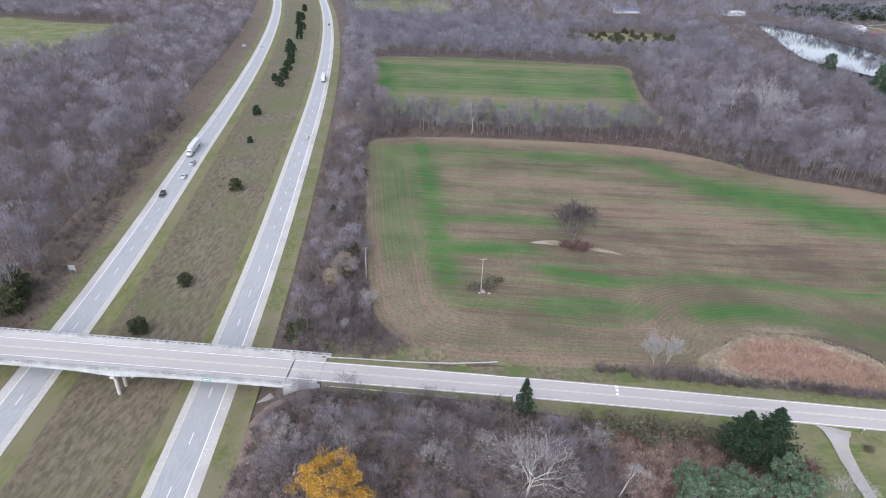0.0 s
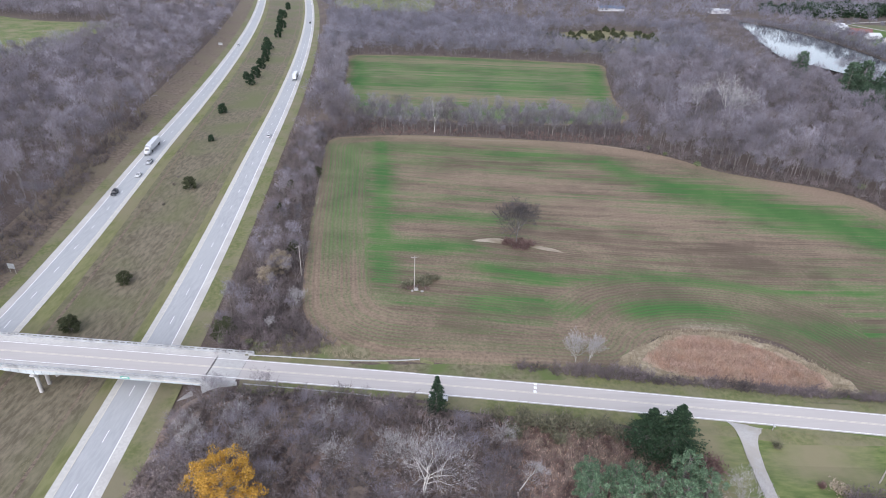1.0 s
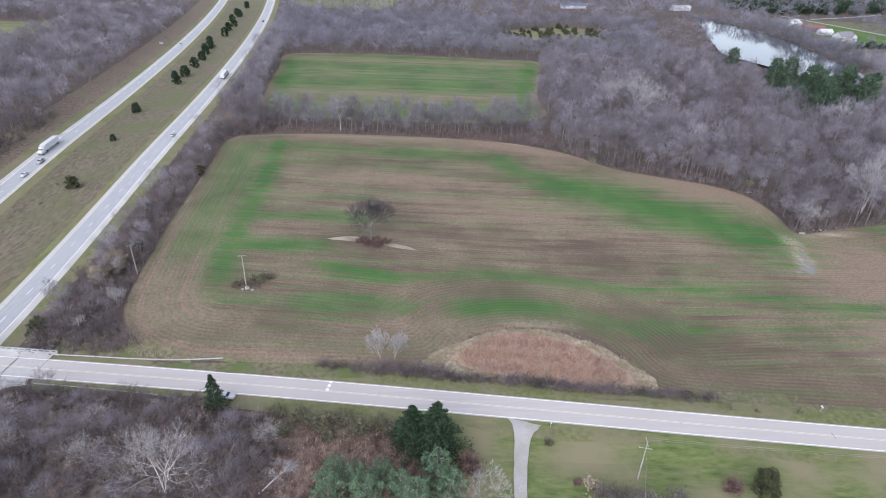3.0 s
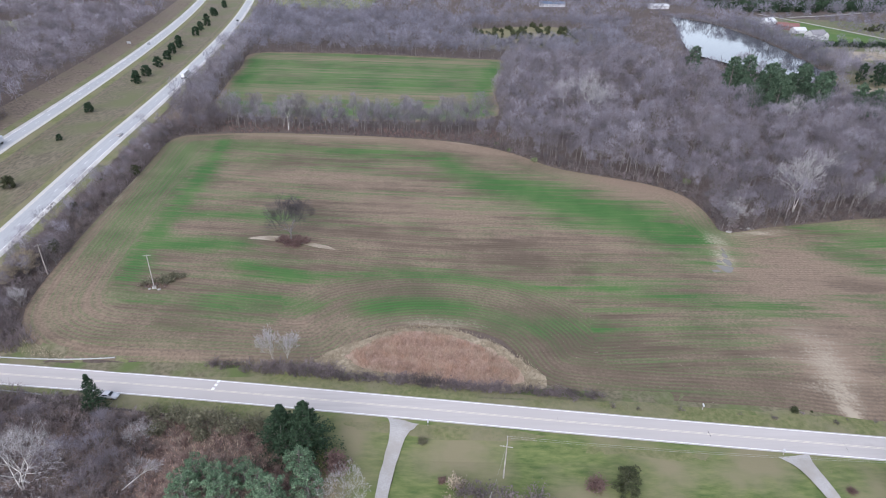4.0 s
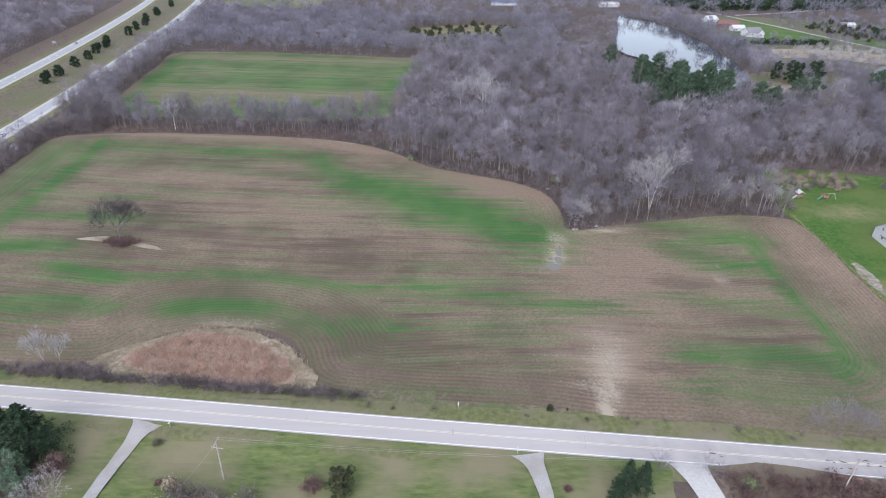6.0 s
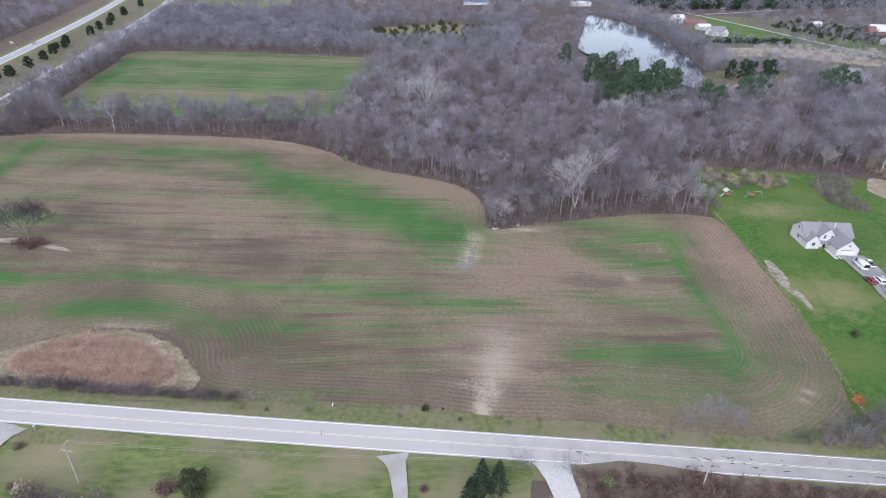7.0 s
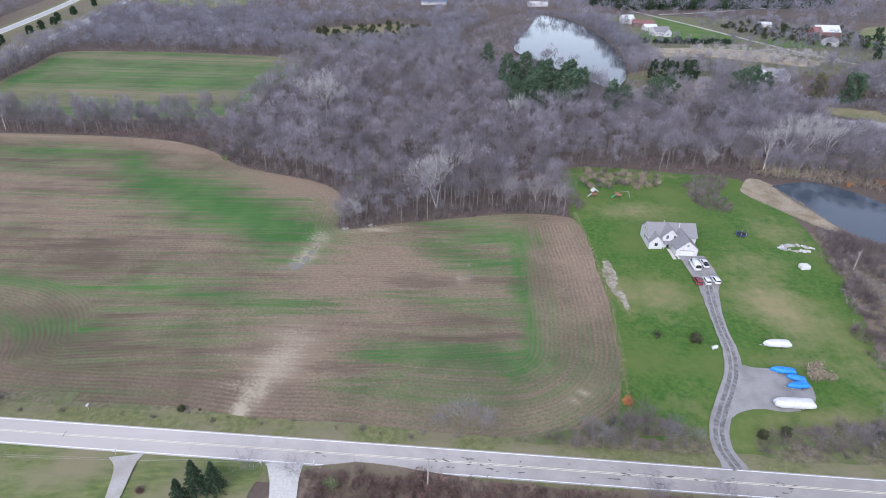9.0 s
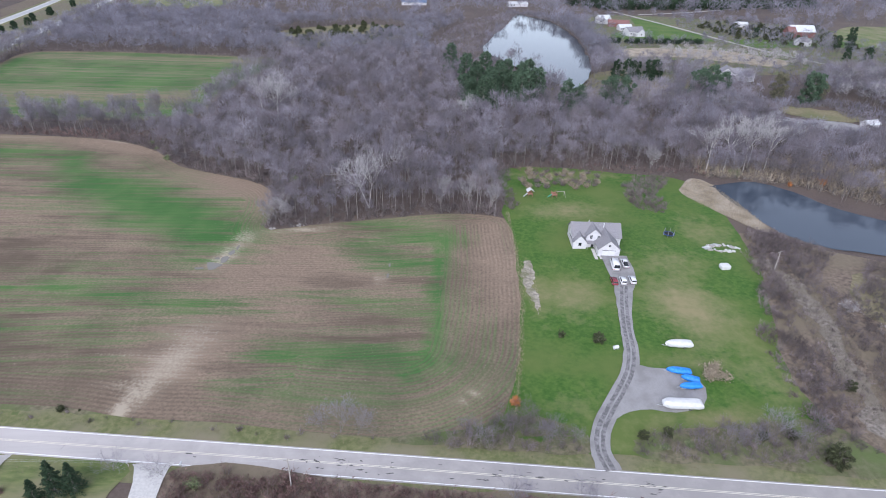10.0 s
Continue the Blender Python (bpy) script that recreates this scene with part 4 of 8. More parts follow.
def crown_tree(seed, height, spread, twigs=260, thick=0.04, limbs=7, low=0.32, lobes=6, reach=1.5, girth=0.009):
    """A leafless woodland tree with a rounded, lobed crown of fine twigs. Material 0 wood, 1 twigs."""
    s = Shape(seed)
    g = s.rng
    top = np.array([g.normal(0, 0.4), g.normal(0, 0.4), height * 0.86])
    mid = np.array([g.normal(0, 0.15), g.normal(0, 0.15), height * 0.45])
    r = height * girth
    s.tube(np.zeros(3), mid, r, r * 0.7, 5, 0)
    s.tube(mid, top, r * 0.7, 0.03, 3, 0)
    centre = np.array([0, 0, height * (low + 1) / 2])
    tall = height * (1 - low) / 2
    cs, rs = [], []
    for k in range(lobes):
        az, f = k * 2.4 + g.uniform(-0.5, 0.5), g.uniform(-0.7, 0.75)
        w = math.sqrt(1 - f * f * 0.8)
        c = centre + np.array([math.cos(az) * spread * 0.55 * w, math.sin(az) * spread * 0.55 * w, f * tall * 0.8])
        cs.append(c)
        rs.append(spread * g.uniform(0.42, 0.62))
    for k in range(limbs):
        c = cs[k % lobes]
        p = mid + (top - mid) * g.uniform(-0.35, 0.6)
        e = c + g.normal(0, 0.25, 3) * rs[k % lobes]
        s.tube(p, e, r * 0.34 + 0.015, 0.02, 3, 0)
    which = g.integers(0, lobes, twigs)
    d = g.normal(size=(twigs, 3))
    d /= np.linalg.norm(d, axis=1)[:, None]
    d[:, 2] = np.where(g.uniform(size=twigs) < 0.6, np.abs(d[:, 2]), d[:, 2])
    q = np.array(cs)[which] + d * (np.array(rs)[which] * g.uniform(0.2, 1.0, twigs) ** 0.5)[:, None] * (1, 1, 1.15)
    out = q - (0, 0, height * 0.3)
    out /= np.linalg.norm(out, axis=1)[:, None]
    way = out + g.normal(0, 0.45, (twigs, 3))
    way /= np.linalg.norm(way, axis=1)[:, None]
    half = way * (reach * g.uniform(0.6, 1.3, twigs))[:, None] / 2
    side = np.cross(way, g.normal(size=(twigs, 3)))
    side *= (thick * g.uniform(0.7, 1.3, twigs) / np.linalg.norm(side, axis=1))[:, None]
    s.tris(np.stack([q - half - side, q - half + side, q + half], 1), 1)
    return s.arrays()


def shrub(seed, height, spread, stems=16, twigs=9, thick=0.04, leaves=0):
    """A many-stemmed bush. Material 0 stems, 1 twigs or leaves."""
    s = Shape(seed)
    g = s.rng
    for k in range(stems):
        az, out = g.uniform(0, 6.283), g.uniform(0, 1) ** 0.6
        p = np.array([math.cos(az), math.sin(az), 0]) * spread * 0.25 * out
        q = np.array([math.cos(az) * spread * 0.8 * out, math.sin(az) * spread * 0.8 * out, height * g.uniform(0.55, 0.95) * (1.1 - 0.45 * out)])
        s.blade(p, q, thick * 1.6, 0)
        for t in range(twigs):
            a = p + (q - p) * g.uniform(0.15, 1)
            d = (q - p) / np.linalg.norm(q - p) + g.normal(0, 0.7, 3)
            d[2] = abs(d[2]) * 0.9
            s.blade(a, a + d * height * g.uniform(0.12, 0.3), thick * g.uniform(0.7, 1.2), 1)
        if leaves:
            c = p + (q - p) * g.uniform(0.3, 1, (leaves, 1)) + g.normal(0, spread * 0.16, (leaves, 3))
            c[:, 2] = np.abs(c[:, 2])
            s.tris(c[:, None] + g.normal(0, 0.17, (leaves, 3, 3)), 1)
    return s.arrays()


def conifer(seed, height, spread, layers=11, boughs=9, needles=26, low=0.08, droop=0.25, ragged=0.25):
    """A spruce or fir: straight trunk and whorls of drooping boughs made of needle sprays."""
    s = Shape(seed)
    g = s.rng
    s.tube(np.zeros(3), np.array([0, 0, height * 0.97]), height * 0.018 + 0.05, 0.02, 5, 0)
    for k in range(layers):
        f = low + (0.98 - low) * (k / (layers - 1)) ** 0.9
        r = spread * (1 - f) ** 0.85 + 0.12 * spread * (1 - f) + 0.15
        nb = max(4, int(boughs * (1 - 0.5 * f)))
        for b in range(nb):
            az = b * 6.283 / nb + k * 1.1 + g.uniform(-0.3, 0.3)
            ln = r * g.uniform(1 - ragged, 1 + ragged * 0.6)
            out = np.array([math.cos(az), math.sin(az), 0])
            p = np.array([0, 0, height * f])
            e = p + out * ln + np.array([0, 0, -droop * ln + 0.15 * height * (1 - f) * 0.2])
            s.blade(p, e, 0.04, 0)
            t = g.uniform(0.15, 1.0, needles) ** 0.7
            wide = (0.10 + 0.22 * (1 - t)) * ln + 0.12
            c = p + (e - p) * t[:, None] + g.normal(0, 1, (needles, 3)) * (wide * np.array([[1], [1], [0.3]])).T * 0.4
            size = 0.05 * height / 9 + 0.10
            s.tris(c[:, None] + g.normal(0, size, (needles, 3, 3)) * (1, 1, 0.7), 1)
    return s.arrays()


def clump_tree(seed, height, spread, clumps=26, leaves=70, low=0.3, size=0.28, lump=0.30, limbs=8):
    """A leafy or pine crown of many separate clumps on limbs, with gaps between. Material 0 wood, 1 leaves."""
    s = Shape(seed)
    g = s.rng
    s.tube(np.zeros(3), np.array([g.normal(0, 0.2), g.normal(0, 0.2), height * 0.55]), height * 0.022, height * 0.014, 6, 0)
    s.tube(np.array([0, 0, height * 0.55]), np.array([g.normal(0, 0.4), g.normal(0, 0.4), height * 0.92]), height * 0.014, 0.03, 5, 0)
    for k in range(clumps):
        f = low + (1 - low) * ((k + g.uniform(0, 1)) / clumps)
        rad = spread * math.sqrt(max(0.05, 1 - ((f - 0.45) / 0.62) ** 2)) * g.uniform(0.35, 1.0)
        az = k * 2.4 + g.uniform(-0.4, 0.4)
        c = np.array([math.cos(az) * rad, math.sin(az) * rad, height * f * 0.96])
        p = np.array([0, 0, max(height * 0.2, c[2] - rad * 0.7)])
        s.tube(p, c, 0.06, 0.025, 3, 0)
        rr = spread * lump * g.uniform(0.7, 1.25)
        d = g.normal(size=(leaves, 3))
        d /= np.linalg.norm(d, axis=1)[:, None]
        q = c + d * rr * (g.uniform(0.35, 1.0, (leaves, 1)) ** 0.5) * (1, 1, 0.7)
        s.tris(q[:, None] + g.normal(0, size, (leaves, 3, 3)), 1)
    return s.arrays()


def reed_bed(seed, xs, ys, heights, width, lean=0.15):
    g = np.random.default_rng(seed)
    k = len(xs)
    z = land(xs, ys)
    p = np.stack([xs, ys, z], 1)
    a = g.uniform(0, 6.283, k)
    s = np.stack([np.cos(a), np.sin(a), 0 * a], 1) * np.reshape(width, (-1, 1))
    top = p + np.stack([g.normal(0, lean, k) * heights, g.normal(0, lean, k) * heights, heights], 1)
    return np.stack([p - s, p + s, top], 1).reshape(-1, 3), np.arange(3 * k).reshape(-1, 3)


def as_thing(name, arrays, wood, leaf, label, category, leaf_name="crown"):
    """A plant as a thing with its parts, standing at the origin."""
    v, f, m = arrays
    root = new(name)
    root.empty_display_size = 0.5
    tagged(root, label, category)
    for idx, nm, mt in ((0, "trunk" if category == "tree" else "stem", wood), (1, leaf_name, leaf)):
        ff = f[m == idx]
        if len(ff):
            u, inv = np.unique(ff, return_inverse=True)
            mesh_part(nm, raw_mesh(nm, v[u], inv.reshape(-1, 3)), mt, root)
    return root


def stand(root, places, group, seed, scale=(0.85, 1.15), labels=None):
    """Places a thing and its copies on the land: rows of x, y and optionally size."""
    g = np.random.default_rng(seed)
    for i, row in enumerate(places):
        x, y = row[0], row[1]
        k = row[2] if len(row) > 2 else g.uniform(*scale)
        m = pose(x, y, ground_z(x, y) - 0.05, 0, 0, g.uniform(0, 360)) @ Matrix.Scale(k, 4)
        ob = root if i == 0 else copy_thing(root, m)
        ob.matrix_basis = m
        if len(places) > 1:
            ob["group"] = group
    return root


def scatter(outline, gap, seed, avoid=(), keep=None):
    """Jittered places inside an outline, about gap metres apart."""
    g = np.random.default_rng(seed)
    poly = np.asarray(outline, float)
    lo, hi = poly.min(0), poly.max(0)
    X, Y = np.meshgrid(np.arange(lo[0], hi[0], gap), np.arange(lo[1], hi[1], gap * 0.87))
    X = X + (np.arange(X.shape[0])[:, None] % 2) * gap / 2
    X, Y = (X + g.uniform(-0.42, 0.42, X.shape) * gap).ravel(), (Y + g.uniform(-0.42, 0.42, Y.shape) * gap).ravel()
    ok = inside(X, Y, poly)
    for a in avoid:
        ok &= ~inside(X, Y, np.asarray(a, float))
    if keep is not None:
        ok &= keep(X, Y)
    return X[ok], Y[ok]


def grove(name, kinds, xs, ys, seed, mats, label, category, scale=(0.75, 1.2)):
    """Far woods: many trees joined into one object."""
    g = np.random.default_rng(seed)
    V, F, M, T, n = [], [], [], [], 0
    z = land(xs, ys)
    # neighbours lean the same way in tone and size, so that the wood shows clumps
    swell = np.sin(0.11 * xs + 1.7 * np.sin(0.07 * ys)) + np.sin(0.13 * ys + 1.9 * np.sin(0.06 * xs))
    pick = g.integers(0, len(kinds), len(xs))
    for i in range(len(xs)):
        v, f, m = kinds[pick[i]]
        a, k = g.uniform(0, 6.283), g.uniform(*scale) * (1 + 0.07 * swell[i])
        T.append(np.full(len(v), np.clip(g.uniform(-0.55, 0.6) + 0.16 * swell[i], -0.8, 0.9), np.float32))
        c, s = math.cos(a) * k, math.sin(a) * k
        w = np.stack([v[:, 0] * c - v[:, 1] * s + xs[i], v[:, 0] * s + v[:, 1] * c + ys[i], v[:, 2] * k + z[i] - 0.1], 1)
        V.append(w.astype(np.float32))
        F.append(f + n)
        M.append(m)
        n += len(v)
    me = raw_mesh(name, np.concatenate(V), np.concatenate(F), np.concatenate(M))
    me.attributes.new("tone", "FLOAT", "POINT").data.foreach_set("value", np.concatenate(T))
    return tagged(mesh_part(name, me, list(mats)), label, category, kind="stuff")


# ---- woods ----
NEAR_KINDS = [crown_tree(100 + i, h, sp, 430, 0.048, low=0.30, lobes=8, reach=1.6) for i, (h, sp) in enumerate(((17, 4.2), (19, 4.4), (14, 4.0), (20, 4.3), (12, 3.8), (18, 4.8), (15, 3.4)))]
MID_KINDS = [crown_tree(120 + i, h, sp, 300, 0.075, 5, low=0.28, lobes=8, reach=1.8) for i, (h, sp) in enumerate(((17, 4.8), (19, 5.2), (14, 4.6), (20, 5.0), (16, 5.4), (13, 4.0)))]
FAR_KINDS = [crown_tree(140 + i, h, sp, 190, 0.13, 3, low=0.15, lobes=8, reach=2.2) for i, (h, sp) in enumerate(((16, 5.8), (18, 6.2), (14, 5.6), (17, 6.6)))]
HAZE_KINDS = [crown_tree(150 + i, h, sp, 90, 0.27, 2, lobes=8, reach=3.4) for i, (h, sp) in enumerate(((16, 8.0), (18, 9.0), (15, 8.4)))]
LOW_KINDS = [shrub(180 + i, h, sp, 9, 5, 0.09) for i, (h, sp) in enumerate(((3.0, 2.8), (4.0, 3.0), (2.6, 3.0)))]
BRUSH_KINDS = [shrub(160 + i, h, sp, 16, 10, 0.035) for i, (h, sp) in enumerate(((3.0, 2.4), (4.0, 2.6), (2.4, 2.6), (5.0, 2.8)))]

LAWN_E = [(302, 272), (392, 272), (398, 262), (404, 205), (384, 178), (362, 100), (290, 100), (296, 222)]
POND_A = [(371, 778), (389, 752), (402, 726), (411, 662), (409, 580), (401, 516), (389, 456), (366, 408), (344, 446), (323, 505), (311, 537), (324, 606), (345, 682)]
POND_B = [(385, 240), (392, 262), (417, 264), (438, 252), (450, 232), (474, 218), (540, 204), (520, 160), (440, 178), (405, 198)]
DIST_LAWN = [(455, 640), (470, 608), (548, 608), (548, 690), (518, 780), (490, 735), (462, 735)]
STUBBLE = [(425, 568), (528, 580), (580, 540), (560, 495), (484, 525), (425, 525)]
MEAD_E = [(670, 605), (790, 600), (860, 760), (740, 745)]
MEAD_N = [(-150, 905), (-10, 950), (-5, 800), (-125, 805)]
MEAD_W = [(-328, 440), (-420, 512), (-500, 590), (-500, 650), (-383, 628), (-304, 628), (-298, 535), (-298, 462)]
CLEAR_N = [(150, 560), (210, 590), (260, 640), (200, 700), (120, 660), (110, 600)]
CLEAR_P = [(388, 440), (446, 442), (432, 406), (390, 408)]
POND_FRONT = [(348, 440), (400, 445), (396, 378), (358, 374)]
PINE_STAND = [(286, 352), (330, 356), (338, 386), (322, 412), (300, 430), (286, 422)]
YARD_R = [(470, 402), (560, 408), (575, 318), (480, 312)]
FARM_R = [(425, 480), (464, 462), (470, 412), (500, 408), (545, 425), (560, 460), (700, 500), (800, 600), (760, 760), (570, 800), (450, 790), (425, 600)]
LANE_R = [(495, 830), (530, 800), (560, 705), (586, 609), (605, 555), (640, 500), (610, 490), (572, 545), (552, 605), (525, 700), (495, 795)]
POND_SHORE = [(366, 408), (345, 440), (322, 505), (310, 540), (322, 606), (344, 682), (370, 778), (330, 760), (296, 690), (268, 610), (262, 550), (276, 500), (300, 446), (330, 420)]
AVOID = [FIELD_EDGE, FAR_EDGE, LAWN_E, POND_A, POND_B, DIST_LAWN, STUBBLE, MEAD_E, MEAD_N, MEAD_W, CLEAR_N, CLEAR_P, POND_FRONT, PINE_STAND, YARD_R, FARM_R, LANE_R, POND_SHORE]


def off_highway(x, y):
    return (x > east_lane(y) + 19) | (x < west_lane(y) - 23)


def seen_side(x, y):
    return (x > -0.80 * y - 25) & (x < 300 + 0.80 * y)


def wood_east(x, y):
    ok = off_highway(x, y) & seen_side(x, y) & (x > east_lane(y))
    # the hedgerow between the fields and the open scrub by the lawn are planted on their own
    return ok & ~((y < 345) & (x < 128))


wood_mats = (BARK, TWIG)
bx = [(118, 200), (420, 200), (440, 330), (118, 330)]
x, y = scatter(bx, 6.0, 11, AVOID, wood_east)
grove("woodland_edge", NEAR_KINDS, x, y, 12, wood_mats, "grey-brown leafless woodland bordering the field", "woodland", (0.6, 1.25))
x, y = scatter([(-60, 330), (440, 330), (440, 262), (660, 262), (660, 500), (-90, 500)], 7.2, 13, AVOID, wood_east)
grove("woodland_middle", MID_KINDS, x, y, 14, wood_mats, "dense grey leafless woodland", "woodland", (0.6, 1.2))
# from here to the horizon the aerial haze is painted into the twigs
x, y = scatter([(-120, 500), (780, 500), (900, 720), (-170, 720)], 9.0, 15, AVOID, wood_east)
grove("woodland_distant", FAR_KINDS, x, y, 16, (BARK, HAZETWIG), "distant grey leafless woodland", "woodland", (0.7, 1.15))
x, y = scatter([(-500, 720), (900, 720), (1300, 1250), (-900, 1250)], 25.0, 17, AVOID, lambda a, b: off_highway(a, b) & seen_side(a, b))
grove("woodland_horizon", HAZE_KINDS, x, y, 18, (BARK, HAZETWIG), "far grey woods towards the horizon", "woodland", (0.8, 1.3))
x, y = scatter([(-100, 110), (-110, 340), (-340, 340), (-260, 110)], 6.8, 19, AVOID, lambda a, b: (a < west_lane(b) - 20) & seen_side(a, b) & (b > 128))
grove("woodland_west", NEAR_KINDS, x, y, 20, wood_mats, "grey-brown leafless woodland beside the highway", "woodland", (0.6, 1.2))
x, y = scatter([(-100, 340), (-150, 720), (-640, 720), (-340, 340)], 9.0, 21, AVOID, lambda a, b: (a < west_lane(b) - 24) & seen_side(a, b))
grove("woodland_west_far", FAR_KINDS, x, y, 22, wood_mats, "leafless woodland running back along the highway", "woodland", (0.7, 1.1))

# brushy edge of the woods
x, y = scatter([(100, 196), (430, 196), (430, 300), (100, 330)], 2.7, 23, AVOID, lambda a, b: (edge_far(a, b, FIELD_EDGE) < 9) & ((b > 200) & (a > 95)))
grove("woodland_undergrowth", BRUSH_KINDS, x, y, 24, (BARK, MAUVETWIG), "brown brush at the foot of the woods", "brush", (0.5, 1.2))
x, y = scatter([(-130, 330), (130, 330), (150, 525), (-100, 540)], 3.6, 25, AVOID, lambda a, b: (edge_far(a, b, FAR_EDGE) < 8) & off_highway(a, b))
grove("far_field_brush", LOW_KINDS, x, y, 26, (BARK, MAUVETWIG), "brown brush fringing the far field", "brush", (0.4, 0.9))
x, y = scatter([(-46, 302), (128, 302), (128, 320), (-46, 322)], 3.2, 27, AVOID)
grove("hedgerow_brush", BRUSH_KINDS, x, y, 28, (BARK, REDTWIG), "dark reddish brush along the hedgerow", "brush", (0.4, 0.75))

# hedgerow trees between the two fields
hedge_tree = as_thing("hedgerow_tree", crown_tree(31, 17.5, 3.6, 620, 0.05, 9, 0.22, 11, 1.7), BARK, TWIG, "tall grey leafless hedgerow tree between the fields", "tree")
hedge_tree_b = as_thing("hedgerow_tree", crown_tree(33, 15.5, 3.3, 560, 0.05, 9, 0.2, 11, 1.7), BARK, TWIG, "slender grey leafless hedgerow tree between the fields", "tree")
g = np.random.default_rng(5)
pts = [(-44 + i * 1.75 + g.normal(0, 0.8), 317 + g.normal(0, 3.6)) for i in range(96)]
stand(hedge_tree, pts[0::2], "hedgerow trees between the fields", 6, (0.8, 1.3))
stand(hedge_tree_b, pts[1::2], "hedgerow trees between the fields", 7, (0.75, 1.3))

# brush and trees on the bank between highway and field
bank = lambda a, b: (a > east_lane(b) + 14) & (a < east_lane(b) + 55) & ~inside(a, b, FIELD_EDGE) & (edge_far(a, b, FIELD_EDGE) < 26)
x, y = scatter([(-75, 119), (-5, 119), (-20, 330), (-75, 330)], 2.7, 41, [FIELD_EDGE, FAR_EDGE], lambda a, b: bank(a, b) & (b > road_mid(a) + 9))
grove("bank_brush", BRUSH_KINDS, x, y, 42, (BARK, MAUVETWIG), "tangled brown brush on the highway bank", "brush", (0.6, 1.35))
x, y = scatter([(-75, 119), (-5, 119), (-30, 330), (-75, 330)], 7.5, 43, [FIELD_EDGE, FAR_EDGE], lambda a, b: bank(a, b) & (b > road_mid(a) + 12) & (a > east_lane(b) + 18))
grove("bank_trees", NEAR_KINDS, x, y, 44, wood_mats, "small leafless trees on the highway bank", "trees", (0.4, 0.75))
x, y = scatter([(-80, 330), (-40, 330), (-60, 520), (-130, 520)], 5.0, 45, AVOID, lambda a, b: (a > east_lane(b) + 17) & (a < east_lane(b) + 45))
grove("highway_tree_belt", NEAR_KINDS, x, y, 46, wood_mats, "belt of small leafless trees beside the highway", "trees", (0.35, 0.7))
x, y = scatter([(296, 270), (392, 269), (404, 262), (440, 262), (470, 240), (470, 290), (400, 300), (296, 300)], 5.0, 47, [POND_B])
grove("lawn_edge_brush", BRUSH_KINDS, x, y, 48, (BARK, MAUVETWIG), "brown brush where the lawn meets the woods", "brush", (0.5, 1.2))
x, y = scatter([(300, 222), (306, 222), (306, 268), (296, 268)], 2.6, 49)
grove("lawn_side_brush", BRUSH_KINDS, x, y, 50, (BARK, MAUVETWIG), "brown brush beside the lawn", "brush", (0.5, 1.0))
# pale trees mixed in to lighten the distance; their colour includes haze
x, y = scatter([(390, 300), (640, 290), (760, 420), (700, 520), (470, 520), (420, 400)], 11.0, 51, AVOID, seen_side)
grove("silvery_woodland", MID_KINDS, x, y, 52, (BARK, HAZETWIG), "silvery leafless trees beyond the small pond, paled by haze in their colour", "woodland", (0.6, 1.1))
x, y = scatter([(-118, 130), (-150, 330), (-190, 330), (-140, 130)], 3.0, 53, (), lambda a, b: (a < west_lane(b) - 13) & (a > west_lane(b) - 26) & (b > 128))
grove("west_bank_brush", BRUSH_KINDS, x, y, 54, (BARK, MAUVETWIG), "scattered brown brush on the western bank", "brush", (0.4, 1.2))
x, y = scatter([(300, 266), (352, 266), (386, 268), (400, 262), (404, 275), (300, 279)], 4.4, 55)
grove("reddish_brush", BRUSH_KINDS, x, y, 56, (BARK, REDTWIG), "low reddish-brown brush at the back of the lawn", "brush", (0.4, 0.8))
x, y = scatter(POND_FRONT, 4.2, 57, [POND_A])
grove("pond_front_brush", LOW_KINDS, x, y, 58, (BARK, HAZETWIG), "low pale brush in front of the pond", "brush", (0.7, 1.5))
x, y = scatter(POND_SHORE, 4.4, 159)
grove("pond_shore_brush", LOW_KINDS, x, y, 160, (BARK, TWIG), "low grey brush along the near shore of the pond", "brush", (0.6, 1.2))
x, y = scatter([(300, 500), (460, 500), (500, 600), (440, 780), (360, 790), (300, 620)], 4.2, 59, [POND_A[:], DIST_LAWN, STUBBLE, POND_SHORE], lambda a, b: edge_far(a, b, np.array(POND_A, float)) < 22)
grove("pond_bank_brush", LOW_KINDS, x, y, 60, (BARK, HAZETWIG), "grey-brown brush round the large pond", "brush", (1.0, 2.0))
x, y = scatter([(425, 480), (560, 480), (700, 520), (760, 620), (690, 720), (560, 760), (520, 640), (425, 600)], 6.5, 61, [DIST_LAWN, STUBBLE, MEAD_E])
grove("farm_scrub", LOW_KINDS, x, y, 62, (BARK, HAZETWIG), "low scrub between the distant farms", "brush", (0.5, 1.1))
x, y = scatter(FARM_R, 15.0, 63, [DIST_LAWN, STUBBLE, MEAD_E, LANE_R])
grove("farm_trees", FAR_KINDS, x, y, 64, (BARK, HAZETWIG), "scattered leafless trees between the distant farms", "trees", (0.4, 0.9))
x, y = scatter(YARD_R, 3.8, 65, [[(476, 380), (532, 394), (536, 346), (480, 346)]])
grove("yard_scrub", LOW_KINDS, x, y, 66, (BARK, HAZETWIG), "low silvery scrub round the distant yard", "brush", (0.7, 1.6))
x, y = scatter([(404, 263), (420, 266), (440, 256), (452, 238), (480, 222), (545, 206), (552, 214), (486, 232), (458, 250), (444, 268), (420, 276), (402, 272)], 4.6, 67)
grove("pondside_trees", NEAR_KINDS, x, y, 68, (BARK, TWIG), "tall leafless trees along the far bank of the small pond", "trees", (0.6, 1.0))
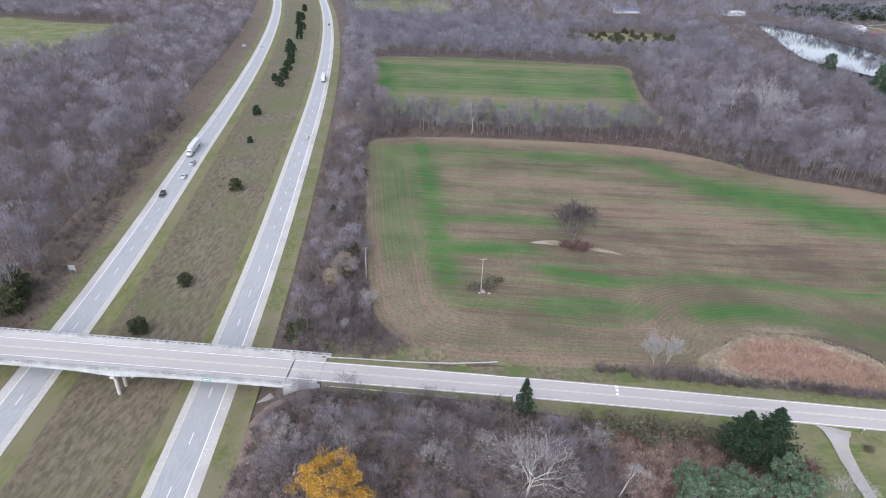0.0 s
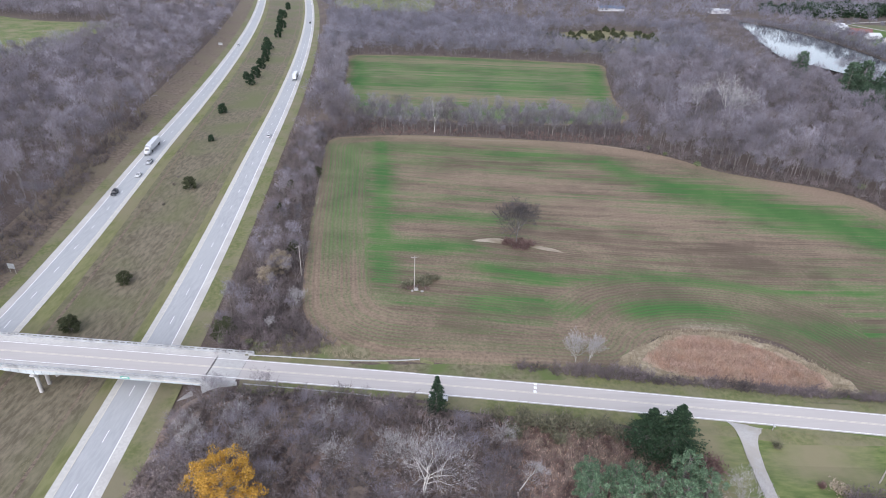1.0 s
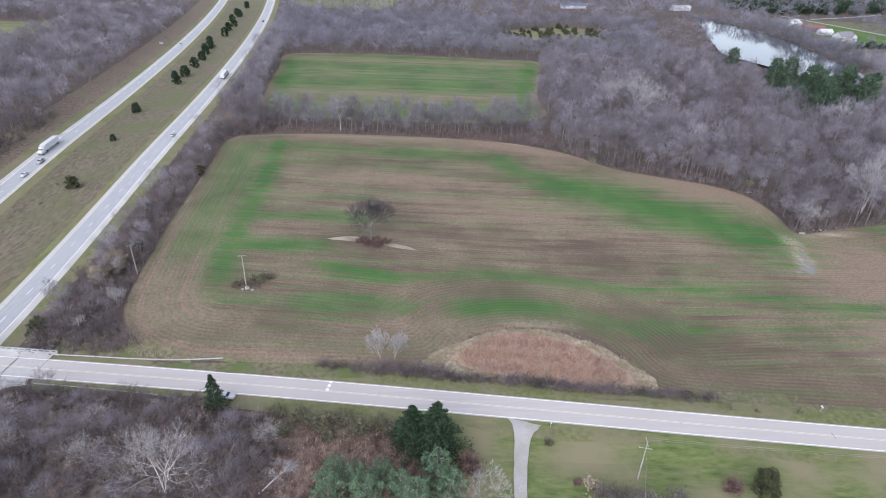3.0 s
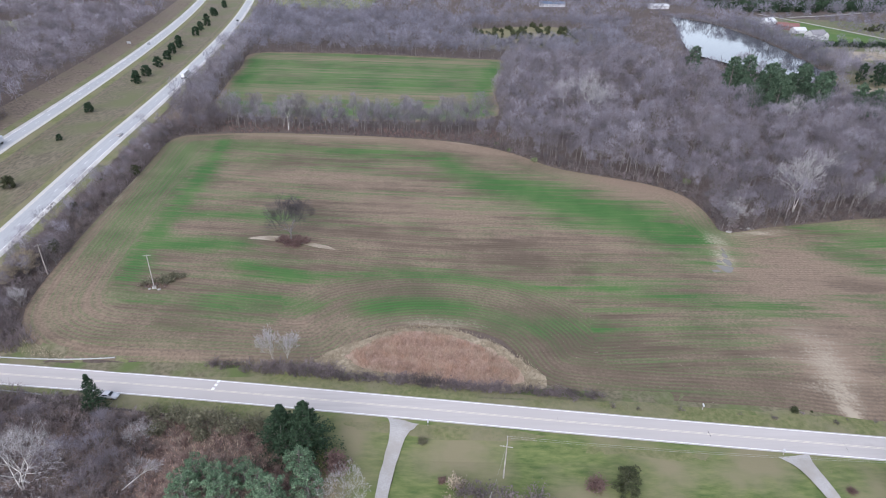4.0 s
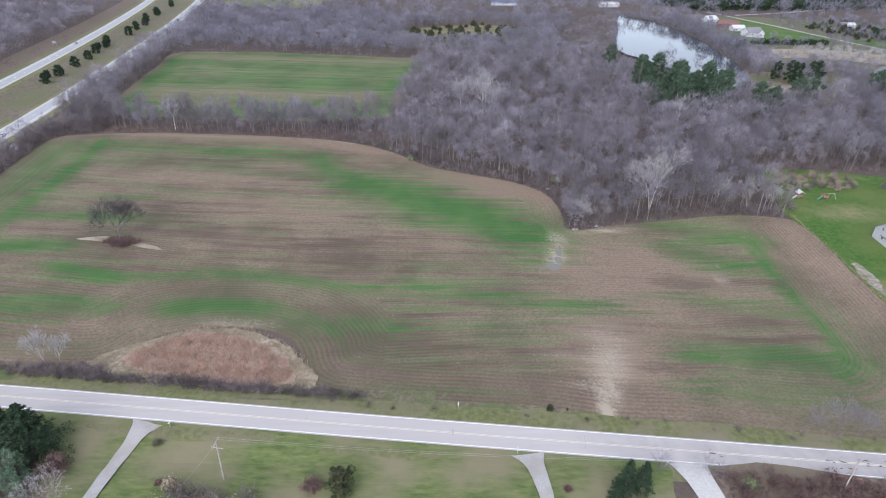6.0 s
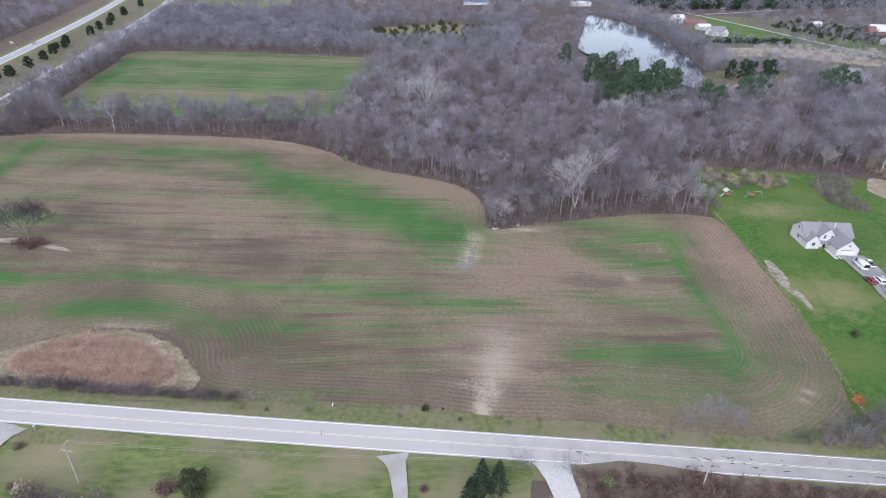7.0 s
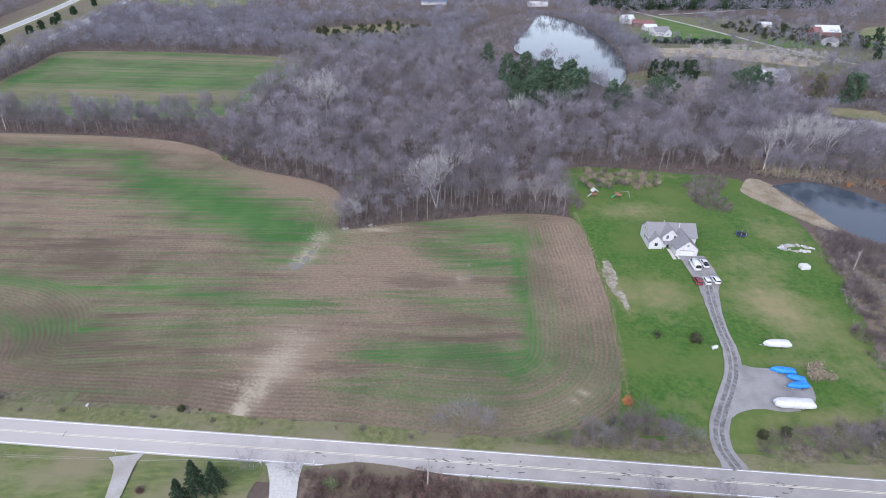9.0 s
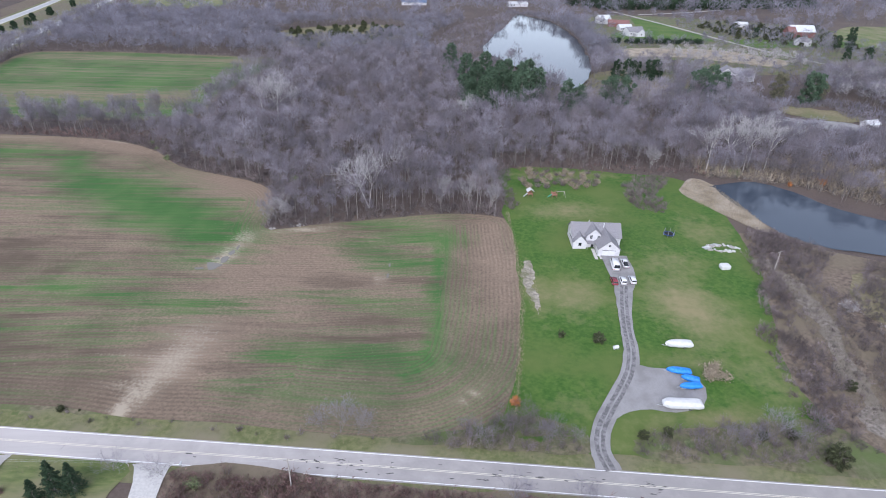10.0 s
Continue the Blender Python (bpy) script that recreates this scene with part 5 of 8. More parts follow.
x, y = scatter([(545, 392), (640, 400), (720, 470), (640, 480), (560, 440)], 9.0, 71, [YARD_R])
grove("pale_distant_trees", FAR_KINDS, x, y, 72, (BARK, PALETWIG), "pale silvery leafless trees beyond the distant yard", "trees", (0.7, 1.1))
x, y = scatter([(470, 520), (580, 500), (600, 540), (540, 560), (470, 566)], 8.0, 73)
grove("stubble_edge_trees", FAR_KINDS, x, y, 74, (BARK, PALETWIG), "row of pale leafless trees along the stubble strip", "trees", (0.35, 0.6))


# ---- building blocks ----
def box(bm, c, size, turn=None, taper=1.0, bevel=0.0):
    """A block about c; taper narrows its top; turn is a 3x3 or 4x4 turn about c."""
    made = bmesh.ops.create_cube(bm, size=1.0)["verts"]
    for v in made:
        k = taper if v.co.z > 0 else 1.0
        v.co = Vector((v.co.x * size[0] * k, v.co.y * size[1] * k, v.co.z * size[2]))
    if bevel:
        edges = list({e for v in made for e in v.link_edges})
        made = list({v for f in bmesh.ops.bevel(bm, geom=edges, offset=bevel, segments=1, affect="EDGES")["faces"] for v in f.verts} | {v for v in made if v.is_valid})
    for v in made:
        v.co = (turn @ v.co if turn is not None else v.co) + Vector(c)
    return made


def rod(bm, p, q, r0, r1=None, sides=8):
    """A tapered round bar from p to q."""
    p, q = Vector(p), Vector(q)
    m = Matrix.Translation((p + q) / 2) @ (q - p).to_track_quat("Z", "Y").to_matrix().to_4x4()
    bmesh.ops.create_cone(bm, cap_ends=True, segments=sides, radius1=r0, radius2=r0 if r1 is None else r1, depth=(q - p).length, matrix=m)


def extrude_profile(bm, outline, axis, a, b, bevel=0.0):
    """A prism: an outline of (u, v) pulled along an axis from a to b. axis x: u is y, v is z; axis y: u is x, v is z."""
    put = (lambda u, v, w: (w, u, v)) if axis == "x" else ((lambda u, v, w: (u, w, v)) if axis == "y" else (lambda u, v, w: (u, v, w)))
    lo = [bm.verts.new(put(u, v, a)) for u, v in outline]
    hi = [bm.verts.new(put(u, v, b)) for u, v in outline]
    fs = [bm.faces.new(lo), bm.faces.new(list(reversed(hi)))]
    n = len(outline)
    for i in range(n):
        fs.append(bm.faces.new((lo[i], hi[i], hi[(i + 1) % n], lo[(i + 1) % n])))
    bmesh.ops.recalc_face_normals(bm, faces=fs)
    if bevel:
        bmesh.ops.bevel(bm, geom=list({e for f in fs for e in f.edges}), offset=bevel, segments=2, affect="EDGES")
    return fs


def blocks(rows):
    bm = bmesh.new()
    for c, s in rows:
        box(bm, c, s)
    return bm


def thing(name, label, category, m=None, group="", kind=""):
    root = new(name)
    root.empty_display_size = 0.5
    tagged(root, label, category, group, kind)
    if m is not None:
        root.matrix_basis = m
    return root


# ---- overpass ----
BRX = -80.5
BR_DEG = math.degrees(math.atan(float(road_mid(BRX + 42) - road_mid(BRX - 42)) / 84))
bridge = thing("overpass_bridge", "pale painted steel girder overpass crossing the highway", "bridge", pose(BRX, float(road_mid(BRX)), -0.6, 0, 0, BR_DEG))
L0, L1 = -45.0, 43.5
BRIDGESTEEL = mat("pale_blue_painted_steel", (0.46, 0.50, 0.52), (0.58, 0.61, 0.62), 0.8, 0.3, 0.6, c3=(0.40, 0.42, 0.42))
RAILWHITE = mat("white_painted_rail", (0.33, 0.335, 0.34), (0.44, 0.445, 0.45), 0.8, 0.4, 0.7, c3=(0.27, 0.27, 0.27))
JOINT = mat("dark_joint_tar", (0.10, 0.10, 0.10), (0.17, 0.165, 0.16), 3.0)
bm = bmesh.new()
box(bm, ((L0 + L1) / 2, 0, -0.23), (L1 - L0, 12.0, 0.36))
part("deck", bm, CONCRETE, bridge)


def girder_depth(x):
    return 1.05 + 0.75 * math.exp(-((abs(x) / 7.0) ** 2))


xs_g = np.linspace(L0 + 0.5, L1 - 0.5, 45)
for yy in (-5.2, -2.6, 0.0, 2.6, 5.2):
    bm = bmesh.new()
    outline = [(x, -0.42) for x in xs_g] + [(x, -0.42 - girder_depth(x)) for x in xs_g[::-1]]
    extrude_profile(bm, outline, "y", yy - 0.05, yy + 0.05)
    for a, b in zip(xs_g[:-1], xs_g[1:]):
        za, zb = -0.42 - girder_depth(a), -0.42 - girder_depth(b)
        box(bm, ((a + b) / 2, yy, (za + zb) / 2 - 0.02), (b - a + 0.02, 0.42, 0.05), Matrix.Rotation(-math.atan2(zb - za, b - a), 3, "Y"))
    part("girder", bm, BRIDGESTEEL, bridge)
stiff = {}
for yy in (-5.3, 5.3):
    for x in np.arange(L0 + 1.5, L1 - 1, 2.0):
        k = round(girder_depth(x), 1)
        if k not in stiff:
            me = bpy.data.meshes.new("stiffener")
            b2 = blocks([((0, 0, -0.42 - k / 2), (0.06, 0.2, k - 0.06))])
            b2.to_mesh(me)
            b2.free()
            me.materials.append(BRIDGESTEEL)
            stiff[k] = me
        o = new("stiffener", stiff[k])
        o.parent = bridge
        o.location = (x, yy, 0)
post_bm = blocks([((0, 0, 0.72), (0.5, 0.22, 0.44))])
post_me = bpy.data.meshes.new("rail_post")
post_bm.to_mesh(post_me)
post_bm.free()
post_me.materials.append(RAILWHITE)
for yy in (-5.85, 5.85):
    bm = bmesh.new()
    extrude_profile(bm, [(yy - 0.2, -0.05), (yy + 0.2, -0.05), (yy + 0.16, 0.5), (yy - 0.16, 0.5)], "x", L0, L1 + 9, 0.02)
    part("parapet", bm, RAILWHITE, bridge)
    bm = bmesh.new()
    box(bm, ((L0 + L1 + 9) / 2, yy, 0.98), (L1 + 9 - L0, 0.3, 0.16), bevel=0.03)
    part("top_rail", bm, RAILWHITE, bridge)
    for x in np.arange(L0 + 0.4, L1 + 9, 1.7):
        o = new("rail_post", post_me)
        o.parent = bridge
        o.location = (x, yy, 0)
# pier in the median, with a cap and four round columns
bm = bmesh.new()
extrude_profile(bm, [(-5.9, -2.35), (5.9, -2.35), (5.9, -2.75), (5.0, -3.25), (-5.0, -3.25), (-5.9, -2.75)], "x", -0.6, 0.6, 0.04)
part("pier_cap", bm, CONCRETE, bridge)
for yy in (-4.6, -1.6, 1.6, 4.6):
    bm = bmesh.new()
    rod(bm, (0, yy, -9.6), (0, yy, -3.1), 0.52, 0.46, 18)
    part("pier_column", bm, CONCRETE, bridge)
# abutments, wing walls and paved slopes
for sx, xe in ((1, L1), (-1, L0)):
    bm = bmesh.new()
    box(bm, (xe + 0.6 * sx, 0, -2.2), (1.4, 12.3, 4.4), bevel=0.04)
    part("abutment", bm, CONCRETE, bridge)
    for sy in (1, -1):
        bm = bmesh.new()
        extrude_profile(bm, [(xe, -0.04), (xe + 9.5 * sx, -0.04), (xe + 9.5 * sx, -1.0), (xe + 1.2 * sx, -4.4), (xe, -4.4)], "y", 6.05 * sy - 0.22, 6.05 * sy + 0.22, 0.03)
        part("wing_wall", bm, RAILWHITE, bridge)
    bm = bmesh.new()
    extrude_profile(bm, [(xe + 0.1 * sx, -3.4), (xe + 0.1 * sx, -4.4), (xe - 10.5 * sx, -9.4), (xe - 10.5 * sx, -8.6)], "y", -5.6, 5.6)
    part("slope_paving", bm, GRAVEL, bridge)
# height sign on the south face, with a plain bar for its writing
bm = bmesh.new()
box(bm, (24.6, -6.1, -0.22), (2.3, 0.05, 0.62), bevel=0.02)
height_sign = part("sign_plate", bm, GREENSIGN, bridge, "small green overhead clearance plate")
bm = blocks([((24.6, -6.135, -0.22), (1.7, 0.02, 0.22))])
part("sign_bar", bm, PAINT, height_sign)
for x in (L0, L1, L1 + 8.0):
    bm = blocks([((x, 0.0, 0.03), (0.05, 8.5, 0.02))])
    part("expansion_joint", bm, JOINT, bridge)
bm = blocks([((L1 + 4.1, 0, -0.001), (7.7, 11.4, 0.026))])
part("approach_slab", bm, SLAB, bridge, "paler concrete approach slab")


# ---- guard rails ----
def guard_rail(points, label):
    root = thing("guard_rail", label, "guard rail")
    line = smooth_line(points, 1.9)
    bm = bmesh.new()
    prof = [(-0.02, 0.42), (0.06, 0.47), (0.0, 0.55), (0.0, 0.61), (0.06, 0.69), (-0.02, 0.74), (-0.06, 0.58)]
    rings = []
    for i, (x, y) in enumerate(line):
        d = line[min(i + 1, len(line) - 1)] - line[max(i - 1, 0)]
        d /= np.linalg.norm(d)
        z = ground_z(x, y)
        rings.append([bm.verts.new((x + d[1] * u, y - d[0] * u, z + v)) for u, v in prof])
    for a, b in zip(rings[:-1], rings[1:]):
        for i in range(len(prof)):
            bm.faces.new((a[i], a[(i + 1) % len(prof)], b[(i + 1) % len(prof)], b[i]))
    part("rail", bm, STEEL, root)
    pb = blocks([((0, 0, 0.25), (0.16, 0.2, 0.9))])
    pm = bpy.data.meshes.new("post")
    pb.to_mesh(pm)
    pb.free()
    pm.materials.append(POLEWOOD)
    for x, y in line:
        o = new("post", pm)
        o.parent = root
        o.location = (x, y + 0.16, ground_z(x, y) + 0.05)
    return root


guard_rail([(-29, 119.4), (-20, 119.2), (-8, 118.8), (4, 118.9), (15, 119.6)], "galvanised steel guard rail flaring away from the bridge")
guard_rail([(-27, 108.6), (-16, 107.9), (-4, 106.9), (4, 106.1)], "galvanised steel guard rail beside the brush")


# ---- road surface details: stop marks, tar, cracks and patches ----
def decal(name, m, w, l, material, label, parent):
    if name == "tar_patch":
        rag = np.random.default_rng(int(1e4 * (w + l))).uniform(0.25, 1.1, 14)
        a = np.arange(14) * math.pi / 7
        ring = np.stack([w / 2 * rag * np.cos(a), l / 2 * rag * np.sin(a), 0 * a], 1)
        ob = mesh_part(name, raw_mesh(name, np.concatenate([[(0, 0, 0)], ring]), [(0, 1 + i, 1 + (i + 1) % 14) for i in range(14)]), material, parent, label)
        ob.matrix_local = m
        return ob
    me = raw_mesh(name, [(-w / 2, -l / 2, 0), (w / 2, -l / 2, 0), (w / 2, l / 2, 0), (-w / 2, l / 2, 0)], [(0, 1, 2, 3)])
    ob = mesh_part(name, me, material, parent, label)
    ob.matrix_local = m
    return ob


def on_road(x, off, lift=0.03, turn=0.0):
    d = BR_DEG
    return pose(x + off * math.sin(radians(-d)), float(road_mid(x)) + off, float(road_z(x)) + lift, 0, 0, d + turn)


for off in (0.5, 1.9, 3.2):
    decal("road_mark", on_road(43.6 + 0.1 * off, off, 0.035), 0.75, 0.9, PAINT, "", road)
TARMAT = mat("black_tar_patch", (0.06, 0.058, 0.055), (0.13, 0.125, 0.12), 2.0, mid=(0.3, 0.7))
g = np.random.default_rng(77)
for x, off, w, l in ((160.5, 0.3, 0.25, 2.4), (218, -0.2, 2.4, 0.6), (219.5, -1.0, 1.2, 0.4)):
    decal("tar_patch", on_road(x, off, 0.034, g.uniform(-8, 8)), w, l, TARMAT, "", road)
for k in range(64):
    x = g.choice([246, 252, 256, 262, 274, 282, 284, 292, 302, 306, 318]) + g.normal(0, 1.4)
    off = g.choice([-0.1, 0.25, 1.2, -1.6]) + g.normal(0, 0.22)
    decal("tar_patch", on_road(x, off, 0.034 + 0.0002 * k, g.normal(0, 10)), abs(g.normal(1.3, 0.8)) + 0.2, g.uniform(0.12, 0.5), TARMAT, "", road)
for k, x in enumerate(np.arange(-20, 330, 70.0)):
    decal("road_crack", on_road(x + g.normal(0, 5), g.normal(0, 0.6), 0.032, g.normal(0, 4)), 0.03, g.uniform(1.5, 4), JOINT, "", road)


# ---- single trees and shrubs ----
def plant(kind, wood, leaf, places, name, label, category, group="", seed=0, leaf_name="crown"):
    return stand(as_thing(name, kind, wood, leaf, label, category, leaf_name), places, group or label, seed)


# evergreens in the median
plant(clump_tree(301, 5.0, 2.4, 26, 130, 0.12, 0.16, 0.34), BARK, CEDAR, [(-87.5, 138, 1.05), (-84.7, 164, 0.9), (-91.5, 237.6, 1.1)], "median_pine", "dark bushy pine standing in the grass median", "tree", "pines in the median", 1)
plant(clump_tree(302, 4.6, 1.9, 24, 120, 0.08, 0.16, 0.32), BARK, SPRUCE, [(-103.4, 296.8, 0.75), (-114.6, 347, 1.25), (-127, 433, 1.2), (-145, 541, 1.2)], "median_cedar", "dark green cedar standing in the grass median", "tree", "cedars in the median", 2)
plant(shrub(303, 2.0, 1.6, 14, 8, 0.05), BARK, MAUVETWIG, [(-96, 221, 0.7), (-99.5, 240, 0.9), (-101, 248, 0.7)], "median_shrub", "small brown leafless shrub in the median", "shrub", "shrubs in the median", 3, "crown")
plant(clump_tree(304, 7.5, 2.9, 26, 90, 0.12, 0.26, 0.32), BARK, SPRUCE, [(-119.6, 418, 1), (-122, 440, 1.1), (-127, 470, 1.1), (-131, 497, 1), (-137, 521, 1.1), (-141, 546, 1), (-148, 562, 1.1), (-150, 609, 1.2), (-157, 640, 1.2), (-160, 668, 1.1), (-171, 695, 1.2), (-177, 739, 1.2), (-184, 752, 1.1), (-191, 814, 1.2)],
      "median_conifer", "dark conifer in the row down the median", "tree", "conifers down the median", 4)

# evergreens south of the road
plant(conifer(311, 10.5, 2.9, 15, 10, 44), BARK, SPRUCE, [(19.8, 101.5, 1.0)], "spruce_tree", "narrow dark spruce beside the country road", "tree", seed=5)
plant(conifer(312, 13.0, 6.6, 17, 15, 70, droop=0.15, ragged=0.45), BARK, SPRUCE, [(70.6, 91.5, 1.12), (65.4, 92.6, 0.95)], "fir_tree", "broad dark green fir at the roadside", "tree", "two firs at the roadside", 6)
plant(clump_tree(313, 9.0, 3.5, 64, 130, 0.06, 0.10, 0.20), BARK, BLUEPINE, [(50.5, 82.5, 0.8), (55.5, 81.0, 0.8), (60.0, 82.5, 0.75), (64.0, 79.5, 0.85), (71.0, 84.5, 0.95), (57.5, 76.5, 1.0), (67.5, 76.0, 1.05), (50.0, 77.5, 0.95), (73.5, 79.5, 0.95)], "white_pine", "blue-green white pine in the roadside thicket", "tree", "white pines in the thicket", 7)
plant(clump_tree(314, 6.5, 3.0, 34, 160, 0.08, 0.14, 0.28), BARK, CEDAR, [(137.5, 83.5, 1.0)], "round_pine", "round dark pine on the southern lawn", "tree", seed=8)
plant(conifer(315, 8.8, 2.6, 13, 10, 44), BARK, SPRUCE, [(195.5, 84, 1.05), (199.0, 84.5, 0.95), (193.0, 81.5, 0.8)], "spruce_tree", "dark spruce by the concrete driveway", "tree", "spruces by the driveway", 9)
plant(clump_tree(316, 5.0, 2.4, 24, 120, 0.05, 0.15, 0.34), BARK, CEDAR, [(361, 94, 1.1), (348, 101, 0.5), (355, 101.5, 0.5), (320, 101, 0.5), (326, 102, 0.5), (379, 118, 0.6)], "juniper_bush", "dark green juniper bush near the road", "shrub", "junipers near the road", 10)
plant(clump_tree(317, 3.0, 1.6, 18, 50, 0.02, 0.16, 0.45), BARK, CEDAR, [(318, 137, 1.0)], "yew_bush", "round dark evergreen bush on the lawn", "shrub", seed=11)
plant(shrub(318, 2.6, 1.6, 18, 10, 0.04, 14), BARK, CEDAR, [(308, 139.5, 1.0)], "lawn_bush", "loose brownish bush on the lawn", "shrub", seed=12, leaf_name="foliage")

# pines round the large pond
px, py = scatter(PINE_STAND, 10.0, 69)
plant(clump_tree(321, 22, 5.2, 60, 60, 0.2, 0.34, 0.20), BARK, PINE, [(float(u), float(v), (0.72, 1.05, 0.88, 1.2, 0.8)[i % 5]) for i, (u, v) in enumerate(zip(px, py))] + [(282, 458, 1.1)], "pond_pine", "tall green pine at the pond edge", "tree", "pines at the pond edge", 13)
plant(clump_tree(322, 16, 4.8, 28, 110, 0.12, 0.32, 0.30), BARK, PINE, [(352, 366, 1.3), (359, 362, 1.2), (381, 376, 1.35), (391, 378, 1.3), (386, 384, 1.2), (446, 398, 1.4), (455, 400, 1.5), (462, 397, 1.3), (450, 392, 1.2)], "woodland_pine", "green pine rising from the woods", "tree", "pines in the woods", 14)
plant(clump_tree(323, 17, 5.0, 26, 90, 0.2, 0.38, 0.30), BARK, SPRUCE, [(411, 441, 1), (418, 446, 0.9), (427, 440, 1.05), (434, 447, 0.95), (405, 450, 0.85), (655, 590, 0.8), (664, 584, 0.9), (698, 636, 0.9), (632, 536, 0.7), (645, 528, 0.8), (700, 500, 0.9), (720, 520, 0.9), (600, 640, 0.7), (585, 660, 0.6)], "dark_pine", "dark pine beyond the pond", "tree", "dark pines beyond the pond", 15)
plant(clump_tree(324, 18, 6.0, 30, 80, 0.08, 0.5, 0.30), BARK, PINE, [(524, 399, 1.2)], "broad_pine", "tall broad green pine by the distant yard", "tree", seed=16)
plant(clump_tree(325, 17, 4.6, 26, 70, 0.08, 0.5, 0.30), BARK, OLIVE, [(505, 406, 1.15), (533, 404, 0.9)], "olive_green_tree", "olive green tree still in leaf", "tree", "olive trees still in leaf", 17)
x, y = scatter([(430, 590), (530, 598), (532, 604), (430, 597)], 5.0, 61)
grove("distant_hedge", [clump_tree(326, 4.5, 2.2, 14, 30, 0.05, 0.5, 0.4)], x, y, 62, (BARK, SPRUCE), "clipped dark evergreen hedge by the distant farm", "hedge")
x, y = scatter([(500, 838), (600, 858), (700, 890), (830, 930), (860, 1010), (600, 960), (440, 900)], 12.0, 63)
grove("conifer_plantation", [clump_tree(327, 12, 4.0, 10, 22, 0.08, 0.9, 0.4)], x, y, 64, (BARK, SPRUCE), "distant dark conifer plantation", "woodland")
x, y = scatter([(560, 640), (620, 600), (690, 560), (760, 600), (760, 700), (620, 760), (570, 720)], 13.0, 65, [DIST_LAWN, STUBBLE, MEAD_E, LANE_R])
grove("distant_shrubs", [clump_tree(328, 5, 2.8, 12, 26, 0.05, 0.7, 0.4), clump_tree(329, 3.5, 2.0, 10, 24, 0.05, 0.6, 0.4)], x, y, 66, (BARK, CEDAR), "scattered dark evergreens on the far hillside", "shrubs", (0.5, 1.2))
x, y = scatter(CLEAR_N, 13.0, 67)
grove("clearing_shrubs", [clump_tree(329, 4.0, 2.2, 12, 26, 0.05, 0.6, 0.4)], x, y, 68, (BARK, CEDAR), "dark evergreens dotted over the far clearing", "shrubs", (0.5, 1.2))

# golden maple and white-barked trees
plant(clump_tree(331, 13.5, 7.6, 130, 150, 0.16, 0.12, 0.14), BARK, GOLD, [(-19.0, 73.2, 1.0)], "golden_maple", "broad maple in full golden autumn leaf", "tree", seed=18)
plant(fork_tree(332, 14.5, 0.60, 6, 3, 0.022, 0.06, 0.015, 2), PALEBARK, PALETWIG, [(18.0, 78.5, 1.22)], "white_sycamore", "spreading white-barked leafless sycamore", "tree", seed=19)
plant(fork_tree(333, 23, 0.46, 6, 3, 0.045, 0.16, 0.012, 2), PALEBARK, PALETWIG, [(244, 226, 1.15), (180, 340, 1.25)], "white_sycamore", "tall white-barked sycamore standing in the woods", "tree", "white sycamores in the woods", 20)
plant(fork_tree(334, 22, 0.34, 6, 3, 0.04, 0.25, 0.009), PALEBARK, PALETWIG, [(287, 322, 1.0), (168, 352, 1.05), (188, 348, 0.8), (13, 313, 0.75), (402, 270, 1.1), (412, 273, 1.2), (421, 272, 1.3), (433, 275, 1.2), (427, 280, 1.1)], "pale_tree", "tall pale-barked leafless tree", "tree", "pale-barked trees", 21)
plant(fork_tree(335, 9.5, 0.28, 5, 3, 0.032, 0.03, 0.007, 4), PALEBARK, PALETWIG, [(286, 229, 1.35), (295, 227, 1.1), (274, 232, 1.3), (377, 275, 1.25), (55.5, 121, 0.95), (59.0, 121.6, 0.88), (-21, 139, 0.75), (-9, 333, 0.9), (-26, 128, 0.5)], "pale_sapling", "young pale-barked leafless tree", "tree", "young pale-barked trees", 22)
plant(fork_tree(336, 10, 0.60, 6, 3, 0.02, 0.1, 0.009, 2), BARK, PALETWIG, [(80.5, 80.0, 1.1), (404, 140, 0.8), (398, 150, 0.7), (412, 128, 0.8), (420, 160, 0.8), (39, 82, 0.7), (-34, 92, 0.75), (-30, 86, 0.8)], "grey_sapling", "small silvery leafless tree in the brush", "tree", "silvery saplings in the brush", 23)

# lone tree in the field, and the wood's corner tree
plant(fork_tree(341, 18.0, 0.50, 6, 4, 0.032, 0.05, 0.017, 1, 0.78), BARK, DARKTWIG, [(45.5, 183.5, 1.0)], "lone_tree", "broad dark leafless tree standing alone in the field", "tree", seed=24)
plant(shrub(342, 2.0, 2.2, 22, 12, 0.05, 8), BARK, REDTWIG, [(44, 182, 1.1), (46, 181, 1.2), (48.5, 181.5, 1.2), (43, 184, 1.0), (47, 185, 1.0), (50.5, 183, 1.1), (41.5, 182.5, 0.9), (48, 180, 0.9), (45, 180, 0.8)], "brush_clump", "reddish brush at the foot of the lone tree", "shrub", "brush round the lone tree", 25, "crown")
plant(fork_tree(343, 13.5, 0.55, 6, 3, 0.035, 0.12, 0.011, 2), BARK, PALETWIG, [(210.5, 211, 1.0)], "corner_tree", "grey leafless tree at the corner of the woods", "tree", seed=26)

